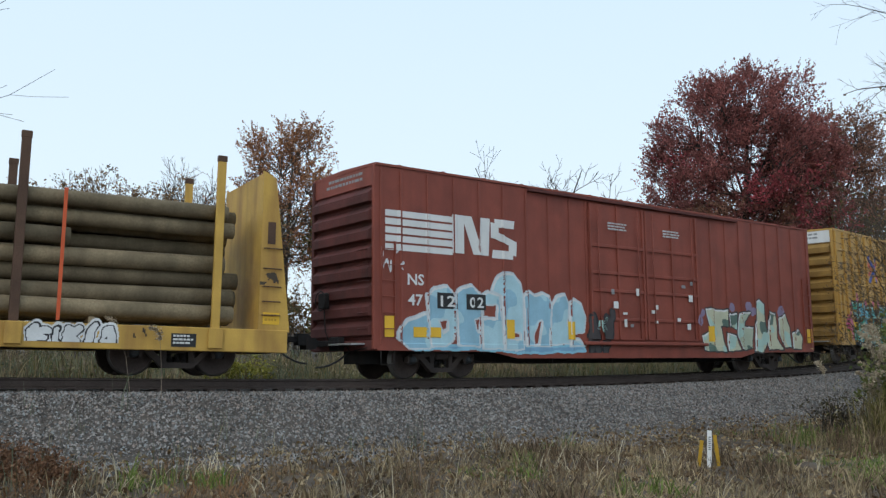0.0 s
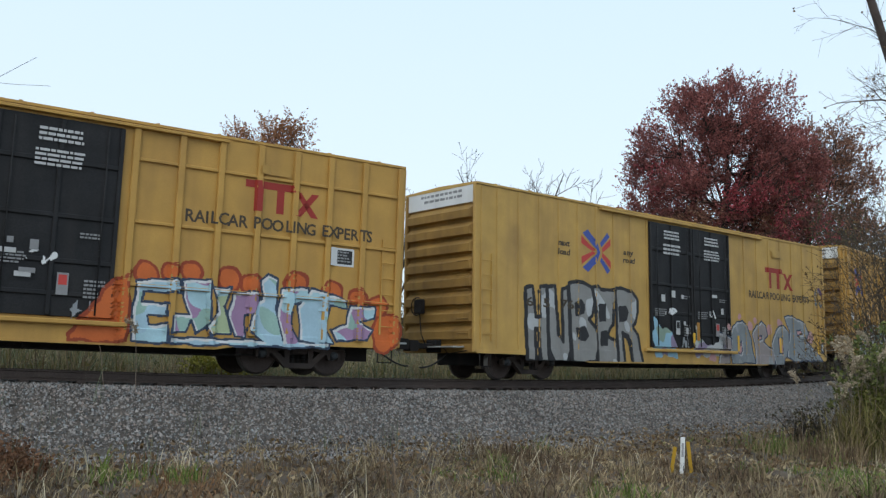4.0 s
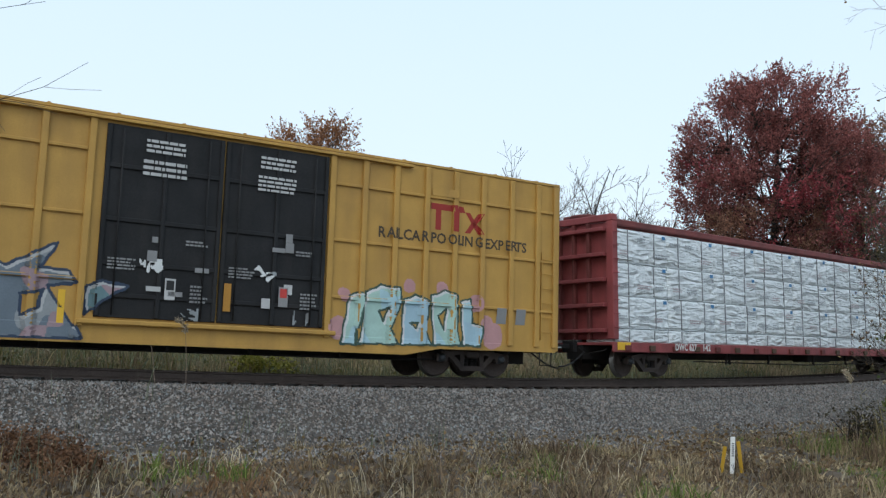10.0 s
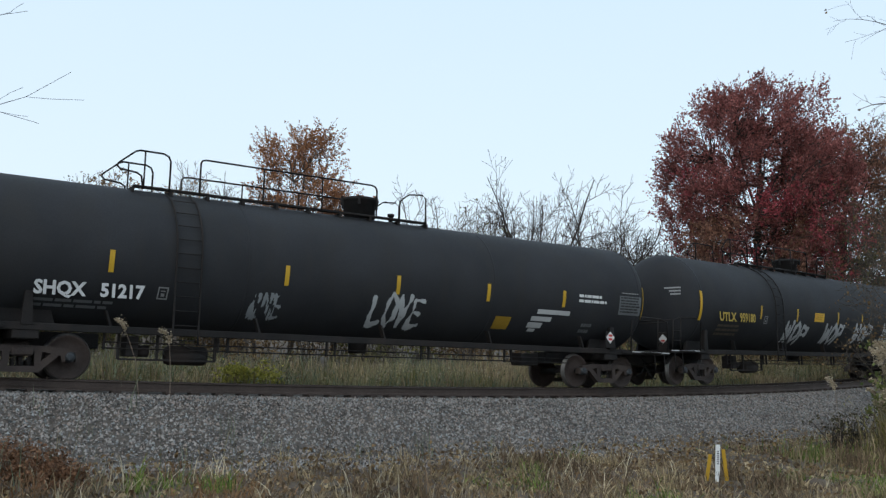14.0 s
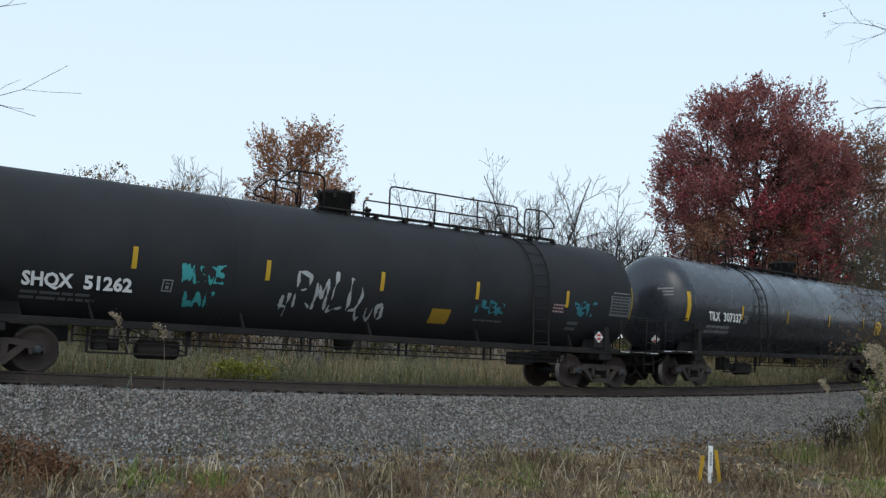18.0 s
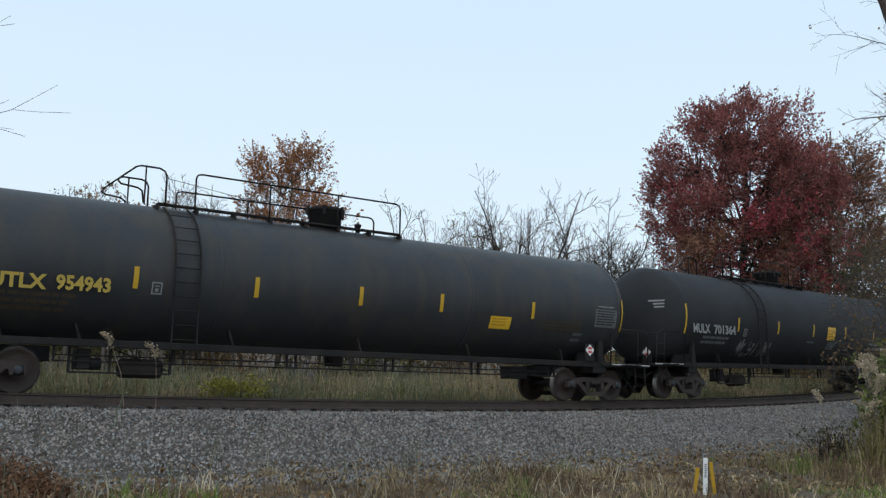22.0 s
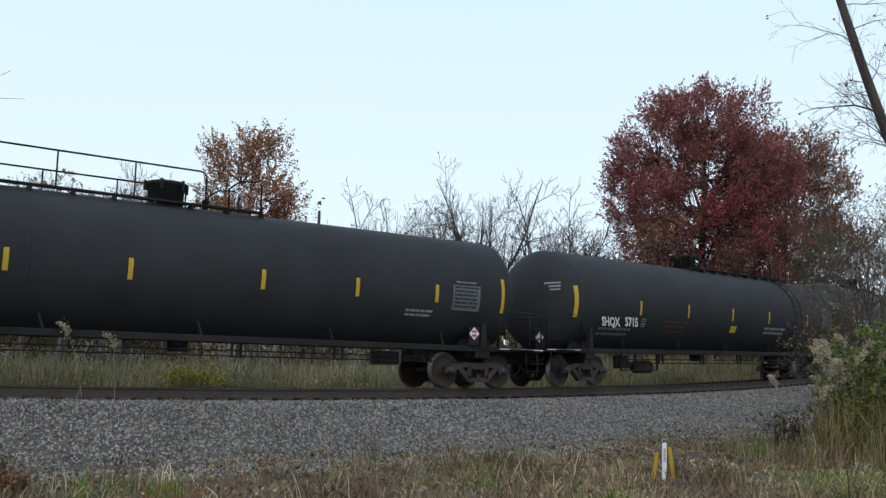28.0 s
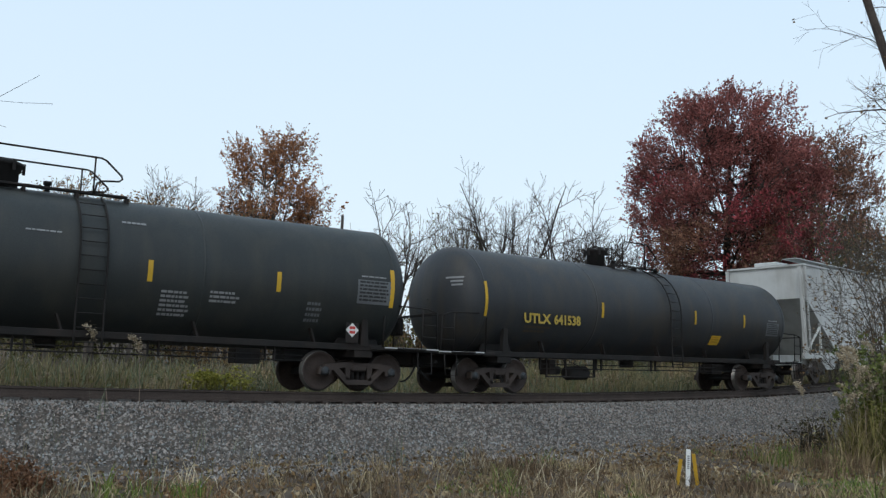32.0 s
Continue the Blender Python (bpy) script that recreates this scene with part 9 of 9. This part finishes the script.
            sd = Vector((-math.sin(a), math.cos(a), 0.2)) * 0.011
            m = p.lerp(q, 0.5) + Vector((0, 0, 0.08))
            lv.append([tuple(p), tuple(m - sd), tuple(q), tuple(m + sd)])
    if leafy:
        ob = part("foliage", quads_mesh("foliage", np.array(lv), [M["reed_leaf"]]), None, t)
        ob["kind"] = "stuff"
    return t


def near_plants():
    rng = random.Random(21)
    reed_clump("pale reeds with feathery plumes beside the track", [(rng.gauss(10.1, 0.38), rng.gauss(20.7, 0.4), rng.uniform(1.1, 2.6)) for _ in range(32)], 31, True, 0.62)
    reed_clump("a few pale reeds at the foot of the ballast", [(-7.3, 19.6, 1.5), (-6.3, 18.6, 1.35), (-7.9, 19.2, 1.3), (-5.6, 18.4, 1.25), (-8.6, 19.5, 1.6)], 32, False, 1.0)
    arch = [(rng.gauss(10.25, 0.42), rng.gauss(20.5, 0.5), rng.uniform(0.5, 1.1)) for _ in range(150)]
    blades("reed_grass", "long arching olive and straw reed grass", [M["reed_leaf"], M["grass_dry"], M["leaf_olive"]], arch, 35, 14, (0.7, 1.8), 0.016, (0.15, 0.85), lambda c, r: int(r.choice([0, 0, 1, 2])), 0.15)
    rough = [(rng.gauss(9.2, 0.9), rng.gauss(20.6, 1.2), rng.uniform(0.5, 1.0)) for _ in range(110)]
    blades("bank_grass", "dry brown grass on the foot of the bank", [M["grass_brown"], M["grass_dry"], M["grass_green"]], rough, 36, 16, (0.25, 0.7), 0.013, (0.1, 0.8), lambda c, r: int(r.choice([0, 0, 1, 2])), 0.14)
    for k, (x, y, w, h, m) in enumerate(((10.85, 21.1, 0.45, 2.6, "leaf_green"), (11.8, 21.2, 0.75, 3.1, "leaf_green"), (10.7, 20.6, 0.35, 1.5, "leaf_light"), (12.8, 20.9, 1.1, 3.0, "leaf_green"), (11.4, 20.2, 0.6, 2.0, "leaf_light"), (12.4, 19.8, 0.8, 2.1, "leaf_green"))):
        t = brush("leafy_bush", "green and yellow leafy bush beside the reeds", x, y, w, h, 50 + k, M[m], 24, 0.085, M["twig"], 46, 0.004, 0.24, 7)
        t["group"] = "bushes beside the reeds"
    t = brush("dry_bush", "dark dry weed bush on the edge of the ballast", 10.6, 24.6, 0.4, 1.05, 61, M["leaf_dark"], 5, 0.06, M["bark_dark"], 30, 0.004, 0.14)
    t["group"] = "bushes beside the reeds"
    for k, (x, y, w, h) in enumerate(((-6.4, 14.0, 0.4, 0.5), (-7.1, 14.3, 0.5, 0.62), (-5.7, 13.8, 0.3, 0.36))):
        t = brush("rust_weed", "low rust-brown withered weed bush in the grass", x, y, w, h, 90 + k, M["leaf_rust"], 9, 0.05, M["twig"], 36, 0.004, 0.16, 3)
        t["group"] = "withered weeds in the grass"
    # leaning bare tree over the edge of the open ground
    t = thing("leaning_tree", "bare dark leaning tree with thin hanging twigs", "tree")
    b = Build()
    g = ground_z(15.3, 24)
    tr = [Vector((15.6, 24, g - 0.1)), Vector((14.45, 24, 2.6)), Vector((13.85, 24.0, 4.4)), Vector((13.05, 24, 6.3)), Vector((12.45, 24, 8.0)), Vector((11.6, 24, 10.6)), Vector((11.1, 24, 13.5))]
    b.tube(tr, [0.2, 0.17, 0.16, 0.14, 0.125, 0.105, 0.06], 8, caps=False)
    tips = []
    rr = random.Random(5)
    for k in range(64):
        f = rr.uniform(0.9, 5.9)
        i = int(f)
        p = tr[i].lerp(tr[i + 1], f - i)
        d = Vector((rr.uniform(-1.1, 0.8), rr.uniform(-0.5, 0.5), rr.uniform(-0.1, 1.0))).normalized()
        limb(b, rr, p, d, rr.uniform(0.8, 2.3), 0.018, 2, tips, -0.06 if rr.random() < 0.5 else 0.08, 42, 0.55, 0.004, 0.14)
    limb(b, rr, Vector((12.95, 24, 6.7)), Vector((-0.95, 0, 0.55)).normalized(), 2.2, 0.035, 2, tips, -0.10, 40, 0.5, 0.004, 0.10)
    part("trunk", b, M["bark_brown"], t)
    nr2 = np.random.RandomState(3)
    few = [tuple(p) for p, d in tips[::16]]
    part("foliage", quads_mesh("foliage", leaf_pieces(nr2, few, [0.05] * len(few), 2, 0.09), [M["leaf_brown"]]), None, t, "last curled brown leaves")
    # slender trees under it, fine grey twigs
    for k, (x, y, h) in enumerate(((14.4, 27.5, 7.2), (16.5, 28.5, 8.0), (13.0, 26.6, 4.6), (15.3, 30.0, 6.6), (17.6, 33.0, 9.0))):
        bare_tree("slender bare tree with a haze of grey twigs", x, y, h, 70 + k, M["bark_olive"], M["leaf_brown"], 2, 0.075, 3, 0.55, 0.007, 0.006, 7, 0.4)
    # bare branch reaching in from beyond the other edge
    t = thing("bare_branch_tree", "bare thin-twigged tree at the edge of the open ground", "tree")
    b = Build()
    g = ground_z(-10.2, 14.5)
    b.tube([Vector((-10.2, 14.5, g - 0.1)), Vector((-10.0, 14.5, 1.5)), Vector((-9.6, 14.5, 4.5)), Vector((-9.4, 14.5, 7))], [0.14, 0.11, 0.08, 0.03], 7, caps=False)
    tw = random.Random(15)
    for z0, ln in ((3.0, 3.5), (3.8, 3.2), (4.7, 2.9)):
        limb(b, tw, Vector((-9.8, 14.5, z0)), Vector((1, 0, 0.1)).normalized(), ln, 0.014, 1, [], -0.01, 38, 0.32, 0.004, 0.17)
    part("trunk", b, M["bark_dark"], t)


def backdrop_trees():
    red = [M["leaf_red"], M["leaf_crimson"], M["leaf_dull"]]
    leafy_tree("red_maple", "large crimson red maple in full autumn colour", 19.1, 58, 9.6, 5.25, 7.3, 7, red, M["bark_dark"], 700, 10, 19, 0.13, 0.28, 1.1, 0.34, True)
    leafy_tree("dull_maple", "dull rust-red maple losing its leaves", 25.8, 61, 8.2, 4.6, 7.0, 11, [M["leaf_dull"], M["leaf_red"], M["leaf_olive"]], M["bark_dark"], 520, 8, 15, 0.13, 0.24, 1.0, 0.30, True)
    leafy_tree("orange_tree", "orange-brown autumn tree beyond the track", -10.6, 60, 8.5, 3.1, 4.9, 13, [M["leaf_orange"], M["leaf_orange"], M["leaf_olive"]], M["bark"], 200, 8, 17, 0.125, 0.15, 1.1, 0.36, True)
    leafy_tree("orange_sapling", "small orange-leaved tree beyond the track", -7.9, 60, 6.0, 1.8, 3.4, 14, [M["leaf_orange"]], M["bark"], 42, 7, 8, 0.16, 0.09, 0.9, 0.3)
    spec = ((5.0, 62, 15.2, 1, None), (10.2, 62, 13.2, 2, None), (-2.0, 62, 13.0, 3, None), (1.5, 63, 11.4, 4, "leaf_olive"), (-18.2, 61, 13.4, 5, None), (12.4, 64, 10.8, 6, None), (-15.4, 60, 13.0, 8, None),
            (6.9, 66, 10.4, 9, None), (-4.6, 66, 10.2, 10, None), (15.0, 66, 10.0, 12, None), (-24.5, 60, 11.5, 15, "leaf_tan"), (-21.0, 58, 11.0, 16, "leaf_tan"), (-13.0, 56, 10.5, 17, "leaf_orange"), (-18.0, 50, 10.0, 18, "leaf_tan"),
            (-15.8, 49, 9.6, 19, "leaf_tan"), (-20.5, 50, 10.2, 20, "leaf_olive"), (-6.0, 63, 9.2, 21, "leaf_brown"), (10.8, 66, 9.6, 23, "leaf_olive"), (-27.5, 57, 11.2, 24, "leaf_tan"), (-14.2, 47, 9.8, 32, "leaf_tan"), (-16.9, 46, 9.6, 33, "leaf_tan"), (-19.4, 47, 10.2, 34, "leaf_tan"), (-12.0, 52, 9.4, 35, "leaf_tan"), (-22.6, 48, 10.0, 36, "leaf_olive"), (-16.5, 63, 12.6, 37, None), (-13.4, 62, 12.2, 38, None), (-7.0, 66, 10.0, 39, None), (7.6, 62, 11.6, 40, None), (2.8, 65, 12.2, 41, None), (-30.5, 55, 10.0, 26, "leaf_brown"))
    for x, y, h, seed, lv in spec:
        words = "bare grey autumn tree beyond the track" if lv is None else "nearly bare autumn tree with a few brown leaves"
        bare_tree(words, x, y, h, seed, M["bark_dark"] if lv is None else M["bark"], M[lv] if lv else None, 6 if lv == "leaf_tan" else 2, 0.13, 3, 0.46, girth=0.014 if lv is None else 0.011, least=0.013 if lv is None else 0.0105, leaders=5 if lv is None else 6, share=0.6)
    for x, y, h, seed in ((20.6, 46, 9.4, 27), (23.2, 44, 11.0, 28), (26.0, 46, 12.0, 29), (29.5, 50, 12.5, 30), (21.8, 48, 7.5, 31)):
        bare_tree("thin-twigged olive-grey tree before the maples", x, y, h, seed, M["bark_olive"], M["leaf_olive"], 2, 0.10, 3, 0.6, 0.007, 0.007, 6, 0.3)
    rng = random.Random(40)
    for k in range(26):
        x = -36 + k * 3.0 + rng.uniform(-0.6, 0.6)
        y = rng.uniform(52, 58) if x > 12 or x < -12 else rng.uniform(58, 64)
        h = rng.uniform(3.5, 5.6) if x < 13 else rng.uniform(4.4, 6.0)
        lv = rng.choice(["leaf_olive", "leaf_brown", "leaf_brown", "leaf_olive", "leaf_dull" if x > 8 else "leaf_olive"])
        brush("thicket", "tangled brown and olive thicket beyond the track", x, y, 2.2, h, 100 + k, M[lv], 8, 0.15, M["bark"], 40, 0.007, 0.5, 4)
    # distant woods closing the view
    nr = np.random.RandomState(12)
    pts, rad = [], []
    for _ in range(900):
        x = nr.uniform(-110, 120)
        pts.append((x, nr.uniform(88, 100), -1.5 + nr.rand() * (4.5 + 1.5 * math.sin(x * 0.21) + 1.0 * math.sin(x * 0.57))))
        rad.append(nr.uniform(0.8, 1.8))
    me = quads_mesh("far_woods", leaf_pieces(nr, pts, rad, 46, 0.45), [M["leaf_brown"], M["leaf_olive"]], nr.randint(0, 2, 900 * 46))
    tagged(new("far_woods", me), "distant brown and olive autumn woods", "woods", kind="stuff")
    # yellow-green bush close behind the track
    for x, s in ((-4.9, 1), (-7.3, 2)):
        px_, py_ = place(-3.8 if s == 1 else -13.5, 4.6)
        t = brush("yellow_bush", "low yellow-green bush behind the rails", px_, py_, 0.75, 1.1, 80 + s, M["leaf_yellowgreen"], 30, 0.07, M["twig"], 60, 0.004, 0.19)
        t["group"] = "bushes behind the rails"


def marker_posts():
    x, y = 4.78, 16.4
    z = ground_z(x, y)
    p = thing("marker_post", "white flat marker post with dark vertical print in the grass", "marker post", "marker posts by the track")
    part("blade", Build().box(-0.041, 0.041, -0.012, 0.012, -0.2, 0.64, 0.008), M["post_white"], p)
    b = Build()
    for k in range(7):
        b.box(-0.02, 0.02, -0.016, -0.0125, 0.30 + k * 0.035, 0.324 + k * 0.035)
    part("printing", b, M["mark_grey"], p)["kind"] = "stuff"
    p.location = (x, y, z)
    for dx, lean, h in ((-0.16, 7, 0.46), (0.2, -8, 0.56)):
        q = thing("marker_stake", "leaning yellow marker stake in the grass", "marker stake", "marker posts by the track")
        part("blade", Build().box(-0.033, 0.033, -0.008, 0.008, -0.2, h, 0.005), M["post_yellow"], q)
        q.matrix_basis = pose(x + dx, y + 0.1, z, 0, lean, 0)


def utility_pole():
    x, y = -4.35, 45.0
    z = ground_z(x, y)
    p = thing("utility_pole", "thin dark wooden pole beyond the track", "pole")
    part("shaft", Build().tube([(0, 0, -0.3), (0, 0, 4), (0, 0, 6.3 - z)], [0.11, 0.095, 0.07], 8), M["creosote"], p)
    p.location = (x, y, z)


backdrop_trees()
near_plants()
marker_posts()
utility_pole()
far_weeds()
foreground()
ballast()
ties()


# ---- movement ----
SPEEDS = ((0, 9.624), (8, 9.85), (16, 10.157), (24, 10.628), (32, 10.804))


def gone(t):
    """Metres the train has run by t seconds, gaining speed slowly."""
    out = 0.0
    for (t0, v0), (t1, v1) in zip(SPEEDS[:-1], SPEEDS[1:]):
        if t <= t0:
            break
        e = min(t, t1)
        ve = v0 + (v1 - v0) * (e - t0) / (t1 - t0)
        out += (v0 + ve) / 2 * (e - t0)
    return out


def motions():
    for car, centre, spread in TRAIN:
        rows = []
        for i in range(33):
            rows.append((float(i), car_pose(min(max(centre - gone(i), -125), 145), spread)))
        walk(car, rows)
    for ws, x, centre in WHEELSETS:
        # the wheels turn while their car is on the open stretch
        rows, step = [], 1 / FPS
        for n in range(int(32 / step) + 1):
            t = n * step
            if -34 < centre + x - gone(t) < 62:
                rows.append((t, pose(x, 0, 0.457) @ Matrix.Rotation((gone(t) - centre) / -0.457 % (2 * math.pi), 4, "Y")))
        if not rows or rows[0][0] > 0:
            rows.insert(0, (0.0, pose(x, 0, 0.457)))
        if rows[-1][0] < 31.99:
            rows.append((32.0, rows[-1][1]))
        walk(ws, rows)


motions()
